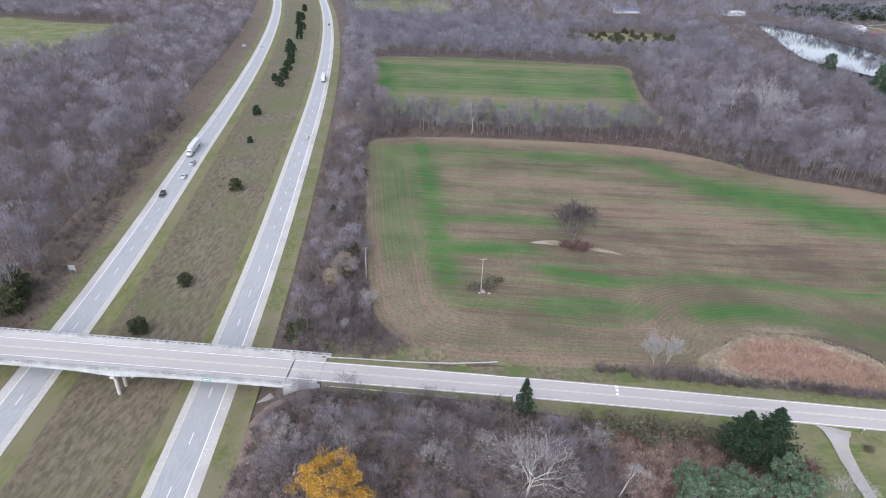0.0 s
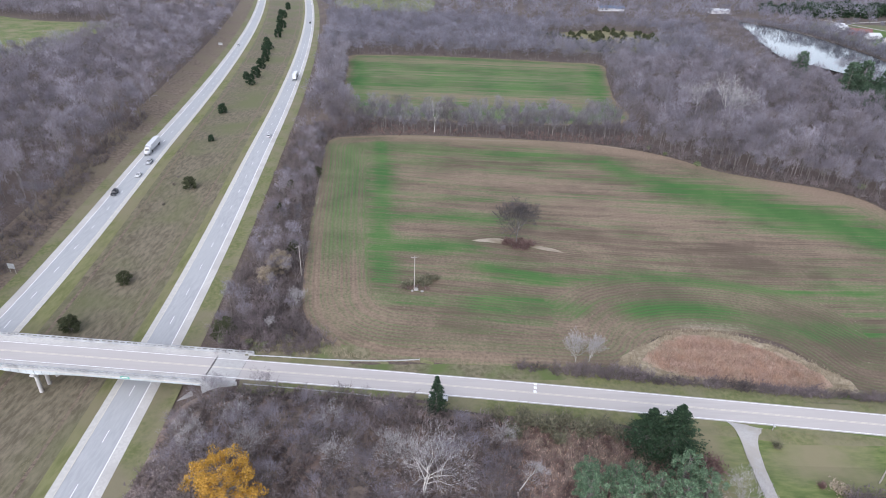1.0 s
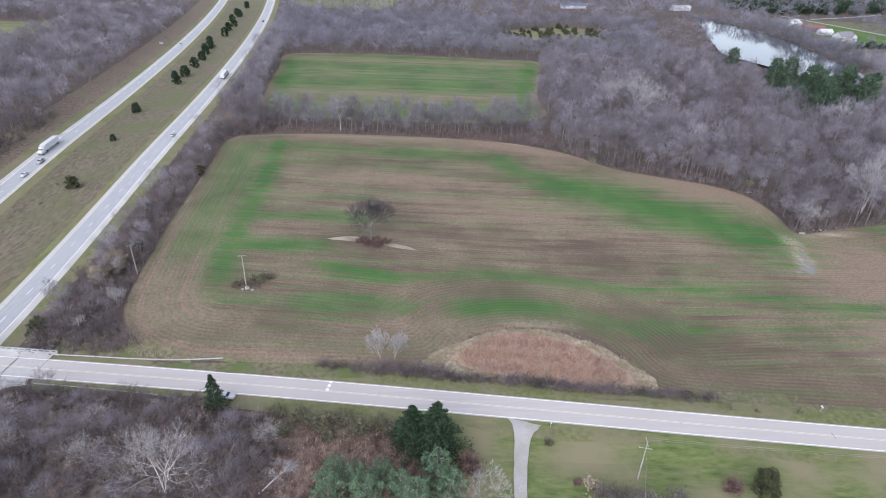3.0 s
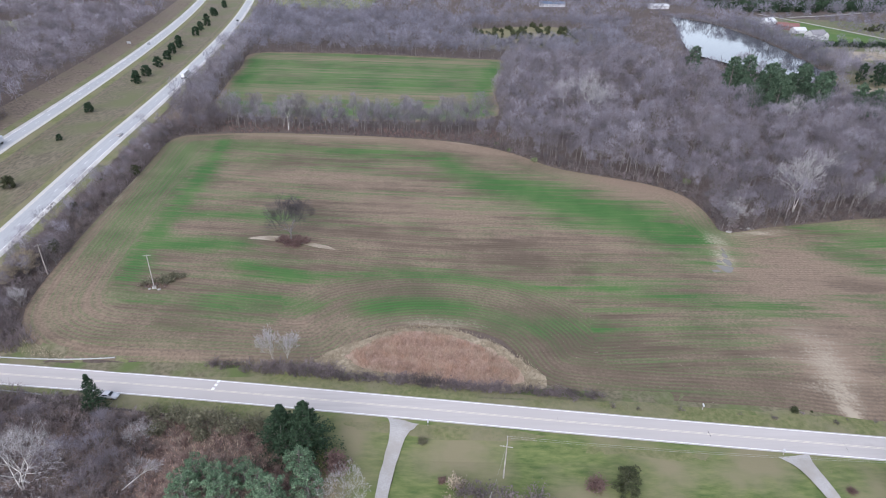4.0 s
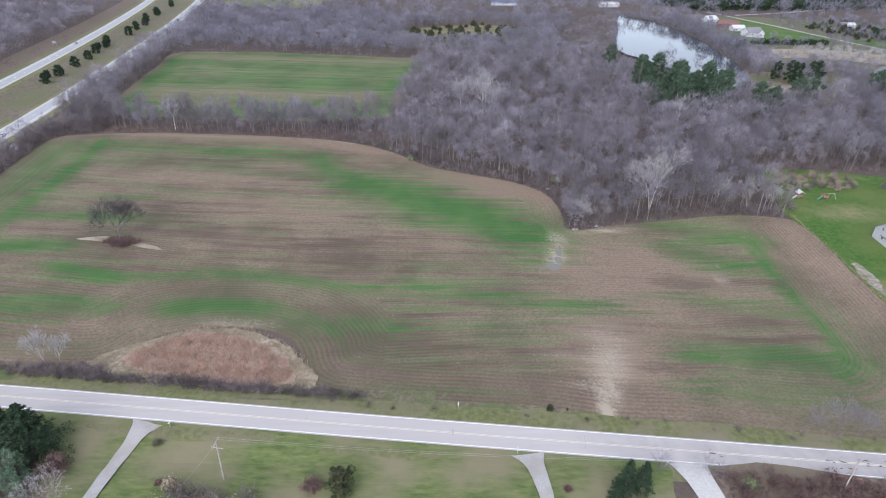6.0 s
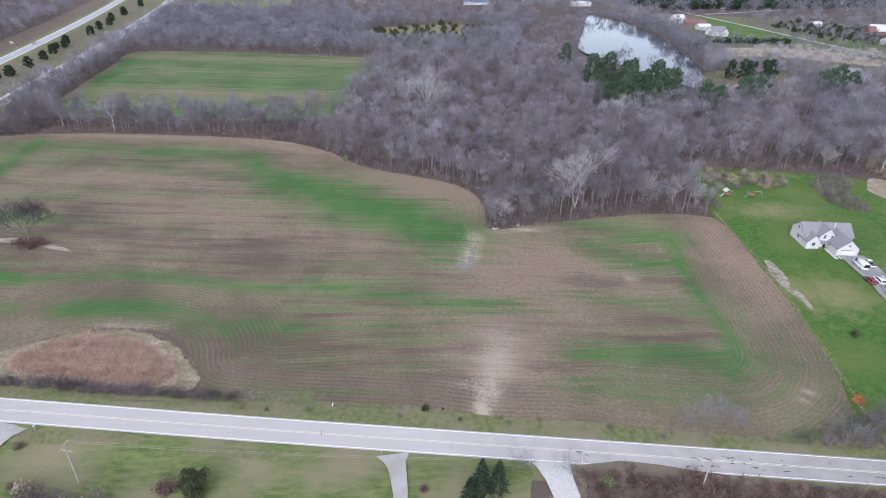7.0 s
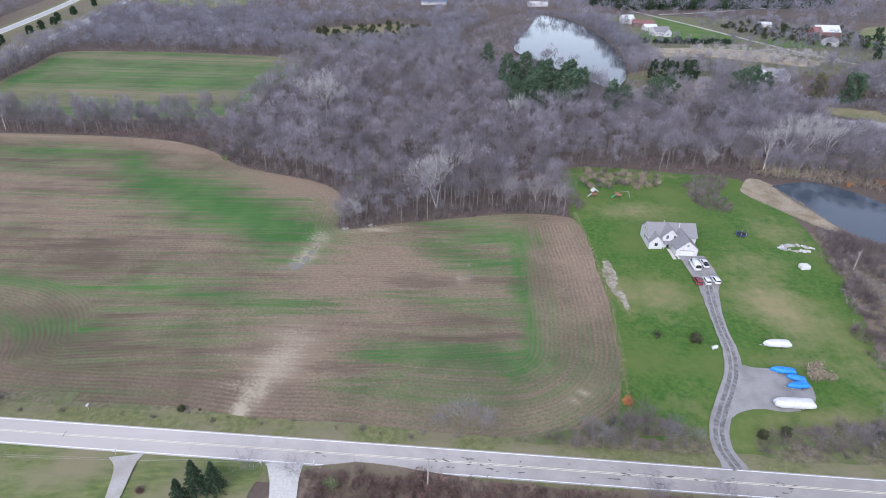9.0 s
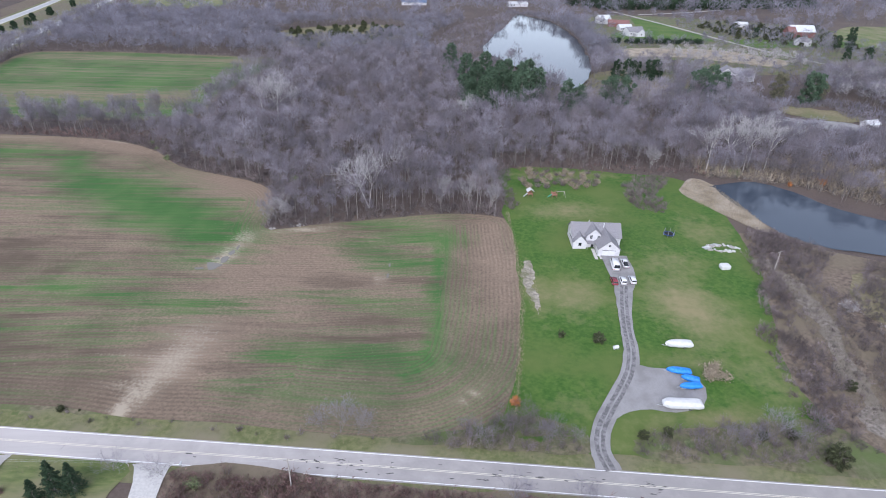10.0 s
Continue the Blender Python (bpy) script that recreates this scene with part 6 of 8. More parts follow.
# bank between highway and field
plant(clump_tree(351, 7.0, 3.6, 34, 170, 0.1, 0.12, 0.28), BARK, TANTWIG, [(-30.5, 158, 1.0), (-33, 151.5, 0.8)], "willow_bush", "pale grey-green bushy willow on the bank", "shrub", "willows on the bank", 27)
plant(clump_tree(352, 5.5, 2.6, 26, 130, 0.08, 0.15, 0.32), BARK, CEDAR, [(-37, 128.5, 1.0), (-40.5, 131, 0.9), (-29, 170, 0.8), (-44, 228, 0.7), (-36, 241, 0.8), (-43, 205, 0.7), (-126, 142, 1.5), (-131, 152, 1.6), (-128, 148, 1.3)], "bank_cedar", "dark green cedar on the highway bank", "tree", "cedars on the highway bank", 28)
plant(shrub(353, 3.0, 2.0, 18, 8, 0.04, 26), BARK, YELLOWGREEN, [(-38, 126.5, 0.9), (-30, 123.5, 0.6), (-26, 123, 0.5), (142, 274, 1.0), (125, 297, 0.9), (131, 289, 0.7), (208, 251, 1.1), (-20, 125, 0.6)], "yellow_bush", "shrub with the last yellow-green leaves", "shrub", "yellowing shrubs", 29, "foliage")

# brush along the country road
BRUSHTWO = [shrub(171 + i, h, sp, 14, 8, 0.035, lv) for i, (h, sp, lv) in enumerate(((2.2, 2.0, 0), (1.6, 1.8, 0), (3.0, 2.2, 0), (2.0, 2.0, 6)))]
x, y = scatter([(40, 119.2), (72, 119.4), (74, 116.5), (90, 116.5), (126, 113.5), (140, 111.4), (138, 109.6), (110, 111.4), (60, 115.5), (40, 117.4)], 1.15, 71)
grove("roadside_brush", BRUSHTWO, x, y, 72, (BARK, MAUVETWIG), "low mauve-brown brush between road and field", "brush", (0.55, 1.15))
x, y = scatter([(130, 111), (300, 101), (300, 96.5), (240, 99), (130, 107.5)], 5.0, 73, [FIELD_EDGE])
grove("fence_row_brush", BRUSHTWO, x, y, 74, (BARK, MAUVETWIG), "sparse brown brush along the field edge", "brush", (0.3, 0.7))
x, y = scatter([(280, 103), (290, 108), (305, 103), (305.5, 96.6), (286, 97.0), (270, 98.0), (268, 100)], 2.5, 75)
grove("drive_hedge", BRUSH_KINDS, x, y, 76, (BARK, MAUVETWIG), "untidy mauve-brown hedge along the road", "hedge", (0.5, 1.15))
x, y = scatter([(315, 99.5), (322, 102), (345, 106), (364, 106), (364, 93.5), (340, 94.6), (316, 96.2)], 3.0, 175)
grove("lawn_front_hedge", BRUSH_KINDS, x, y, 176, (BARK, MAUVETWIG), "dense leafless shrubs between lawn and road", "hedge", (0.4, 0.9))
x, y = scatter([(-30, 107.5), (-10, 107), (14, 104.6), (22, 102), (36, 99), (40, 70), (-44, 70), (-42, 102)], 1.8, 77)
grove("southern_thicket", BRUSHTWO, x, y, 78, (BARK, RUSTTWIG), "tangled brown thicket below the road", "brush", (0.7, 1.5))
x, y = scatter([(36, 99), (64, 97), (76, 88), (76, 70), (36, 70)], 2.1, 79)
grove("bramble_patch", BRUSHTWO, x, y, 80, (BARK, REDTWIG), "red-brown brambles and dead weeds", "brush", (0.5, 1.1))
x, y = scatter([(217, 89.8), (260, 86.4), (300, 83.2), (370, 78), (370, 70), (217, 70)], 1.6, 81)
grove("southern_hedge", BRUSHTWO, x, y, 82, (BARK, REDTWIG), "leafless mauve-brown hedge south of the road", "hedge", (0.6, 1.3))
x, y = scatter([(363, 104), (374, 146), (386, 182), (396, 208), (410, 198), (470, 176), (540, 160), (480, 90), (372, 96)], 2.4, 83, [POND_B], lambda a, b: seen_side(a, b) & (np.sin(0.21 * a + 1.3 * np.sin(0.09 * b)) + np.sin(0.17 * b + 0.8 * np.sin(0.13 * a)) > -0.75) & ~inside(a, b, np.array([(383, 190), (386, 160), (381, 134), (377, 112), (376, 95), (384, 95), (390, 131), (395, 160), (394, 188)], float)))
grove("eastern_scrub", BRUSH_KINDS, x, y, 84, (BARK, MAUVETWIG), "overgrown scrub beyond the lawn", "brush", (0.45, 1.05))
x, y = scatter([(398, 262), (440, 256), (480, 226), (560, 210), (600, 300), (400, 290)], 3.0, 85, [POND_B], seen_side)
grove("pondside_brush", LOW_KINDS, x, y, 86, (BARK, TANTWIG), "tan brush on the far bank of the small pond", "brush", (0.7, 1.5))
gx_, gy_ = scatter([(308, 245), (343, 244.5), (350, 267), (314, 267)], 4.3, 87)
bushes = [(float(a), float(b)) for a, b in zip(gx_, gy_)]
plant(shrub(382, 3.0, 2.3, 24, 11, 0.05, 6), BARK, TANTWIG, bushes[0::2], "garden_bush", "dry tan garden bush behind the playground", "shrub", "dead garden bushes", 88, "crown")
plant(shrub(383, 2.8, 2.4, 24, 11, 0.05), BARK, RUSTTWIG, bushes[1::2], "garden_bush", "leafless mauve-brown garden bush behind the playground", "shrub", "dead garden bushes", 89, "crown")
x, y = scatter([(357, 251), (354, 240), (353, 229), (358, 223), (366, 219.5), (370, 228), (369, 242), (377, 252), (382, 263), (368, 263)], 2.1, 89)
grove("lawn_thicket", BRUSHTWO, x, y, 90, (BARK, RUSTTWIG), "dark red-brown thicket standing in the lawn", "brush", (0.6, 1.15))
x, y = scatter([(404, 207), (394, 209), (384, 178), (392, 176), (410, 196)], 2.4, 91)
grove("junk_yard_brush", BRUSHTWO, x, y, 92, (BARK, MAUVETWIG), "brown brush between lawn and pond", "brush", (0.6, 1.2))
plant(shrub(361, 3.4, 2.6, 26, 10, 0.04, 20), BARK, OLIVE, [(40, 99, 1.4), (44.5, 97.5, 1.5), (49, 98.5, 1.3), (53, 96.5, 1.5), (57.5, 97.5, 1.3), (61, 95.5, 1.1), (95.5, 95, 0.6), (34, 100, 1.1), (47, 94, 1.1), (37, 95, 1.2)], "olive_shrub", "dull olive shrub by the roadside", "shrub", "olive shrubs by the roadside", 30, "foliage")
plant(shrub(362, 3.0, 2.6, 26, 12, 0.04, 24), BARK, REDTWIG, [(77.5, 87.5, 1.5), (131.5, 84, 1.1), (100, 85, 0.5), (184, 84, 0.5)], "burning_bush", "dark red bush on the southern grass", "shrub", "dark red bushes", 31, "foliage")
plant(shrub(363, 3.4, 3.4, 26, 12, 0.04, 10), BARK, MAUVETWIG, [(108, 81, 1.2), (113, 79.5, 1.3), (119, 80, 1.2), (104.5, 82, 0.9), (123, 78, 1.0)], "brush_clump", "brown heap of brush round the utility pole", "shrub", "brush round the pole", 32, "crown")
plant(shrub(364, 2.6, 2.4, 22, 9, 0.04, 12), BARK, TANTWIG, [(103, 84, 1.1), (345, 124.2, 1.2), (347.8, 121.6, 1.0), (343.6, 121.5, 1.0), (346.5, 125.6, 1.0), (345.6, 122.2, 1.2), (101, 79, 1.0)], "dry_brush_pile", "dry tan pile of brush and weeds", "brush pile", "dry brush piles", 33, "crown")
plant(fork_tree(365, 8.0, 0.50, 5, 3, 0.022, 0.06, 0.010, 3), BARK, TWIG, [(250, 101.5, 1.15), (254, 101, 0.95), (246, 102, 0.8), (204, 90.0, 0.75), (215, 88.8, 0.8), (287, 83.0, 1.0), (301, 82.0, 0.9), (296, 98.5, 0.9), (283, 99.8, 0.8), (339, 97.5, 0.9), (345, 99, 0.75), (288, 103.5, 0.9), (292, 106, 0.9), (299, 100.5, 0.8), (303.5, 99.5, 0.6), (279, 101, 0.7), (350, 101, 1.1), (356, 98, 0.8), (333, 100, 0.6), (-22, 104.0, 0.9), (-3, 103, 0.6), (4, 102.5, 0.6), (9, 103, 0.5), (362, 104, 0.7)],
      "roadside_tree", "small grey leafless tree beside the road", "tree", "small roadside trees", 34)
plant(shrub(366, 2.6, 1.6, 20, 8, 0.04, 30), BARK, ORANGE, [(291.5, 112, 1.0)], "rust_oak_sapling", "rust-orange oak sapling at the field corner", "shrub", seed=35, leaf_name="foliage")
plant(shrub(367, 1.8, 1.0, 20, 8, 0.04, 26), BARK, CEDAR, [(183.8, 106.8, 1.0), (188, 107, 0.35)], "dark_bush", "small dark bush at the field edge", "shrub", "dark bushes at the field edge", 36, "foliage")
plant(shrub(368, 3.0, 2.4, 20, 8, 0.05, 26), BARK, YELLOWGREEN, [(222, 86, 0.9), (415, 268, 1.4), (330, 99, 0.6), (324, 98, 0.6)], "yellowing_shrub", "yellow-ochre shrub in the hedge", "shrub", "yellow-ochre shrubs", 37, "foliage")
plant(shrub(369, 6.0, 3.0, 24, 9, 0.05, 26), BARK, ORANGE, [(452, 258, 0.9), (436, 256, 0.5)], "ochre_shrub", "ochre autumn shrub beside the small pond", "shrub", "ochre shrubs by the pond", 38, "foliage")

x, y = scatter([(-37, 121), (-24, 120.6), (-9, 120.4), (-17, 128), (-22, 137), (-30, 140), (-38, 134)], 1.5, 131)
grove("bridge_end_brush", BRUSHTWO, x, y, 132, (BARK, MAUVETWIG), "dark brown brush at the foot of the bank by the bridge", "brush", (0.6, 1.3))
x, y = scatter([(-24, 121.5), (-10, 120.5), (2, 119.4), (-4, 122), (-15, 127), (-20, 132)], 0.45, 133)
v, f = reed_bed(134, x, y, np.random.default_rng(135).uniform(0.4, 1.1, len(x)), 0.10, 0.5)
tagged(mesh_part("bank_straw", raw_mesh("bank_straw", v, f), STRAW), "tall dead straw grass at the field corner", "grass", kind="stuff")

# larger leafless trees of the southern thicket, beside the road
plant(fork_tree(371, 9.5, 0.55, 6, 3, 0.022, 0.05, 0.008, 2), BARK, TWIG, [(-30, 99, 1.0), (-15, 92, 0.9), (-8, 85, 1.0), (2, 91, 0.85), (6, 80, 1.0), (28, 88, 0.8), (-26, 84, 0.9), (31, 78, 0.9), (-2, 76, 0.9), (-12, 79, 0.8), (10, 96, 0.7), (-36, 94, 0.8), (-33, 82, 0.9), (-22, 90, 1.0), (-9, 98, 0.8), (22, 84, 0.9), (26, 94, 0.7), (12, 73, 1.0), (34, 84, 0.8), (-6, 90, 0.9)], "thicket_tree", "grey-brown leafless tree in the thicket", "tree", "leafless trees in the thicket", 39)
plant(fork_tree(372, 9, 0.66, 6, 3, 0.022, 0.08, 0.008, 2), BARK, PALETWIG, [(-24, 95, 0.8), (-4, 95, 0.8), (-19, 86, 0.9), (0, 83, 0.95), (34, 92, 0.7), (10, 87, 0.8)], "silver_thicket_tree", "silvery leafless tree in the thicket", "tree", "silvery trees in the thicket", 40)

fallen = as_thing("fallen_tree", fork_tree(384, 9.0, 0.22, 5, 3, 0.03, 0.35, 0.012), PALEBARK, PALETWIG, "bleached fallen tree lying in the brambles", "fallen tree")
fallen.matrix_basis = pose(36.5, 79.5, ground_z(36.5, 79.5) + 0.5, 0, 78, 52)

# pale trunks that stand out along the wood's edge
g = np.random.default_rng(44)
edge_pts = [(118, 300, 0.8), (127, 297, 0.8), (136, 290, 0.9), (144, 280, 0.8), (152, 272, 0.95), (158, 270, 0.9), (165, 266, 0.8), (171, 264, 1.0), (177, 262, 0.9), (184, 259, 0.95), (192, 256, 0.85), (198, 252, 0.9), (206, 246, 0.8), (216, 220, 0.75), (222, 221, 0.8), (229, 226, 0.9), (236, 226, 0.8), (258, 228, 0.85), (266, 231, 1.0), (272, 232, 1.05), (279, 229, 0.8)]
plant(crown_tree(373, 16, 4.0, 460, 0.045, 8, 0.15, reach=1.8), BARK, TWIG, edge_pts, "edge_tree", "slim grey leafless tree at the wood's edge", "tree", "trees at the wood's edge", 45)

# reeds, grass tufts and weeds
REEDS = [(73.5, 123.5), (79.5, 130), (86, 134.8), (93, 136.2), (102, 135), (110, 131), (116, 126), (120, 120.5), (120, 116.5), (112, 114), (100, 115.2), (88, 117), (79, 119.5)]
poly = smooth_line(REEDS, 3, True)
cover("reed_floor", REEDS, REEDBED, "matted rust-brown dead reeds in the marshy hollow", "marsh", 0.28, 3, 1.2, 0.7, 31)
x, y = scatter(poly, 0.2, 101)
d = edge_far(x, y, poly)
g = np.random.default_rng(102)
lumpy = 0.65 + 0.55 * np.abs(np.sin(0.55 * x + 0.8 * np.sin(0.4 * y)) * np.cos(0.6 * y))
v, f = reed_bed(103, x, y, g.uniform(0.6, 1.5, len(x)) * (0.5 + 0.5 * sm(0, 2, d)) * lumpy, 0.08, 0.5)
tagged(mesh_part("marsh_reeds", raw_mesh("marsh_reeds", v, f), REED), "rust-brown dead reeds filling a marshy hollow", "reeds", kind="stuff")
rim = smooth_line([(67, 122.5), (78, 132), (86, 138), (95, 139.5), (104, 138.5), (113, 134), (120.5, 127), (126, 118), (121, 113.6), (110, 113), (96, 114.2), (84, 116), (75, 118.5)], 3, True)
inner = smooth_line([(80, 123), (88, 130), (97, 132.5), (106, 129), (112, 122.5), (108, 118.5), (96, 119), (86, 120.5)], 3, True)
x, y = scatter(rim, 0.36, 104, [inner])
k = g.uniform(0, 1, len(x)) < 0.45 + 0.5 * np.sin(0.4 * x + 0.9 * np.sin(0.5 * y)) + 0.5 * (x > 112) + 0.4 * (y > 135)
v, f = reed_bed(105, x[k], y[k], g.uniform(0.4, 1.0, k.sum()), 0.11, 0.5)
tagged(mesh_part("dry_marsh_grass", raw_mesh("dry_marsh_grass", v, f), STRAW), "straw-coloured grass edging the reeds", "grass", kind="stuff")
x, y = scatter([(381, 247), (393, 262), (399, 254), (402, 232), (404, 207), (397, 208.5), (390, 221), (383, 234)], 0.5, 106)
v, f = reed_bed(107, x, y, g.uniform(0.4, 1.2, len(x)), 0.12, 0.35)
tagged(mesh_part("pond_reeds", raw_mesh("pond_reeds", v, f), STRAW), "pale straw reeds on the pond bank", "reeds", kind="stuff")
vx, vy = [], []
for a, b, o0, o1 in ((-28, 330, 5.2, 8.6), (-26, 330, -8.4, -5.0)):
    xx = g.uniform(a, b, 5200)
    vx.append(xx)
    vy.append(road_mid(xx) + g.uniform(o0, o1, 5200))
x, y = np.concatenate(vx), np.concatenate(vy)
v, f = reed_bed(108, x, y, g.uniform(0.12, 0.5, len(x)), 0.09, 0.5)
tagged(mesh_part("verge_tufts", raw_mesh("verge_tufts", v, f), DRYGRASS), "uneven tufts of dry grass on the road verges", "grass", kind="stuff")
yy = g.uniform(70, 330, 22000)
pick = g.uniform(0, 1, 22000)
xx = np.where(pick < 0.25, west_lane(yy) + g.normal(14, 1.5, 22000), np.where(pick < 0.5, east_lane(yy) - g.normal(14, 1.5, 22000), np.where(pick < 0.75, east_lane(yy) + g.uniform(10, 16, 22000), west_lane(yy) - g.uniform(12, 24, 22000))))
ok = np.abs(yy - road_mid(xx)) > 8
v, f = reed_bed(109, xx[ok], yy[ok], g.uniform(0.15, 0.5, ok.sum()), 0.07, 0.5)
tagged(mesh_part("highway_tufts", raw_mesh("highway_tufts", v, f), DRYGRASS), "straw tufts along the highway ditches", "grass", kind="stuff")
yy = g.uniform(106, 222, 2600)
xx = np.interp(yy, [104, 114, 134, 156, 185, 230], [290, 292.3, 295.6, 298.8, 300.8, 300.8]) + g.normal(0.1, 0.45, 2600)
v, f = reed_bed(119, xx, yy, g.uniform(0.2, 0.7, 2600), 0.11, 0.6)
tagged(mesh_part("field_edge_weeds", raw_mesh("field_edge_weeds", v, f), STRAW), "pale dead weeds along the field's eastern edge", "weeds", kind="stuff")
x, y = scatter([(302, 183.5), (305.5, 182.5), (305, 166), (304.5, 152), (301.5, 154), (300.5, 168)], 0.4, 110)
v, f = reed_bed(111, x, y, g.uniform(0.2, 0.6, len(x)), 0.10, 0.6)
tagged(mesh_part("dirt_strip_weeds", raw_mesh("dirt_strip_weeds", v, f), TANTWIG), "dry weeds over the dumped soil strip", "weeds", kind="stuff")
x, y = scatter([(34, 98), (64, 96.5), (78, 90), (80, 70), (34, 70)], 0.42, 112)
v, f = reed_bed(113, x, y, g.uniform(0.3, 1.0, len(x)), 0.09, 0.55)
tagged(mesh_part("thicket_grass", raw_mesh("thicket_grass", v, f), REED), "rusty dead grass and weeds below the road", "grass", kind="stuff")
x, y = scatter([(40, 94), (66, 93), (76, 88), (70, 84), (48, 86)], 0.55, 114)
v, f = reed_bed(115, x, y, g.uniform(0.4, 1.1, len(x)), 0.10, 0.6)
tagged(mesh_part("straw_grass", raw_mesh("straw_grass", v, f), TANTWIG), "pale straw grass below the firs", "grass", kind="stuff")
x, y = scatter([(382, 190), (385, 160), (380, 134), (375.5, 106), (386, 104), (391, 131), (396, 160), (394, 188)], 0.5, 116)
v, f = reed_bed(117, x, y, g.uniform(0.3, 1.0, len(x)), 0.12, 0.6)
tagged(mesh_part("scrub_track_grass", raw_mesh("scrub_track_grass", v, f), PALEGRASS), "pale dead grass standing along the scrub track", "grass", kind="stuff")
x, y = scatter([(318, 101), (345, 105.5), (366, 106), (366, 93.5), (340, 94.6), (318, 96)], 3.2, 118)
grove("hedge_weeds", BRUSHTWO, x, y, 119, (BARK, RUSTTWIG), "dark dead weeds under the lawn hedge", "weeds", (0.4, 0.9))
x, y = scatter([(384, 186), (386, 160), (381, 134), (376.5, 106), (385, 104), (390, 131), (395, 160), (393, 184)], 3.0, 120)
grove("track_brush", BRUSHTWO, x, y, 121, (BARK, RUSTTWIG), "low dead weeds growing over the scrub track", "weeds", (0.4, 0.9))
x, y = scatter([(361, 104), (364, 126), (364, 140), (371, 148), (379, 170), (386, 192), (393, 207), (399, 198), (388, 170), (378, 140), (370, 104)], 2.3, 122, (), lambda a, b: np.sin(0.5 * a + 0.31 * b) > -0.55)
grove("lawn_edge_scrub", BRUSHTWO, x, y, 123, (BARK, RUSTTWIG), "mauve-brown shrubs crowding the lawn's edge", "brush", (0.7, 1.5))


# ---- utility poles, signs and mailboxes ----
def utility_pole(places, height, arms, label, group, turn=0.0):
    root = thing("utility_pole", label, "utility pole")
    bm = bmesh.new()
    rod(bm, (0, 0, -0.3), (0, 0, height), 0.17, 0.10, 10)
    part("pole", bm, POLEWOOD, root)
    for z, w, a in arms:
        bm = bmesh.new()
        box(bm, (0, 0.12, height - z), (w, 0.10, 0.13), Matrix.Rotation(radians(a), 3, "Z"), bevel=0.01)
        arm = part("crossarm", bm, POLEWOOD, root)
        for u in (-0.46, -0.25, 0.25, 0.46):
            bm = bmesh.new()
            c, s = math.cos(radians(a)), math.sin(radians(a))
            rod(bm, (w * u * c, 0.12 + w * u * s, height - z + 0.06), (w * u * c, 0.12 + w * u * s, height - z + 0.24), 0.05, 0.03, 6)
            part("insulator", bm, STEEL, arm)
    for i, (x, y, a) in enumerate(places):
        m = pose(x, y, ground_z(x, y), 0, 0, a + turn)
        ob = root if i == 0 else copy_thing(root, m)
        ob.matrix_basis = m
        if len(places) > 1:
            ob["group"] = group
    return root


utility_pole([(11.8, 150.8, 15)], 11.0, ((0.4, 2.2, 0),), "weathered wooden utility pole in the field", "")
utility_pole([(-23.5, 156, 40)], 10.5, ((0.4, 2.0, 0),), "weathered wooden utility pole at the field edge", "")
utility_pole([(112.8, 86.3, 20), (108.5, 72.5, 8)], 11.2, ((0.35, 2.4, 65), (2.0, 2.6, -30)), "wooden utility pole with two crossarms", "poles on the southern lawn")
utility_pole([(242.2, 86.0, 0)], 9.0, ((0.5, 1.8, 10),), "leaning grey utility pole beside the road", "")
utility_pole([(389, 177.5, 25)], 7.5, ((0.3, 2.2, 0),), "short utility pole in the scrub", "")
bm = bmesh.new()
rod(bm, (0, 0, 0), (0.25, -0.1, 0.9), 0.28, 0.22, 10)
wires = []
for k, (p, q) in enumerate((((112.2, 86.6, 11.4), (242.2, 86.1, 9.3)), ((113.4, 86.0, 11.4), (242.2, 85.8, 9.3)), ((112.8, 86.3, 9.9), (108.5, 72.5, 10.0)))):
    cu = bpy.data.curves.new("power_line", "CURVE")
    cu.dimensions = "3D"
    cu.bevel_depth = 0.012
    sp = cu.splines.new("POLY")
    sp.points.add(20)
    for i in range(21):
        t = i / 20
        s = 4 * t * (1 - t) * (2.2 if k < 2 else 0.4)
        sp.points[i].co = (p[0] + (q[0] - p[0]) * t, p[1] + (q[1] - p[1]) * t, p[2] + (q[2] - p[2]) * t - s, 1)
    cu.materials.append(STEEL)
    wires.append(tagged(new("power_line", cu), "thin sagging power line between utility poles", "power line", "power lines"))
bm.free()


def panel_sign(x, y, w, h, leg, label, turn=0.0):
    root = thing("road_sign", label, "road sign", pose(x, y, ground_z(x, y), 0, 0, turn), "")
    bm = bmesh.new()
    box(bm, (0, 0, leg + h / 2), (w, 0.06, h), bevel=0.02)
    part("panel", bm, STEEL, root)
    for u in (-0.36, 0.36):
        bm = bmesh.new()
        box(bm, (w * u, 0.09, (leg + h) / 2 - 0.1), (0.12, 0.12, leg + h + 0.1))
        part("post", bm, POLEWOOD, root)
    return root


panel_sign(-122, 165.5, 2.6, 1.9, 2.0, "plain grey back of a highway sign on two posts", -8)
panel_sign(-183, 541, 4.2, 2.0, 2.0, "pale highway sign on two posts", -14)


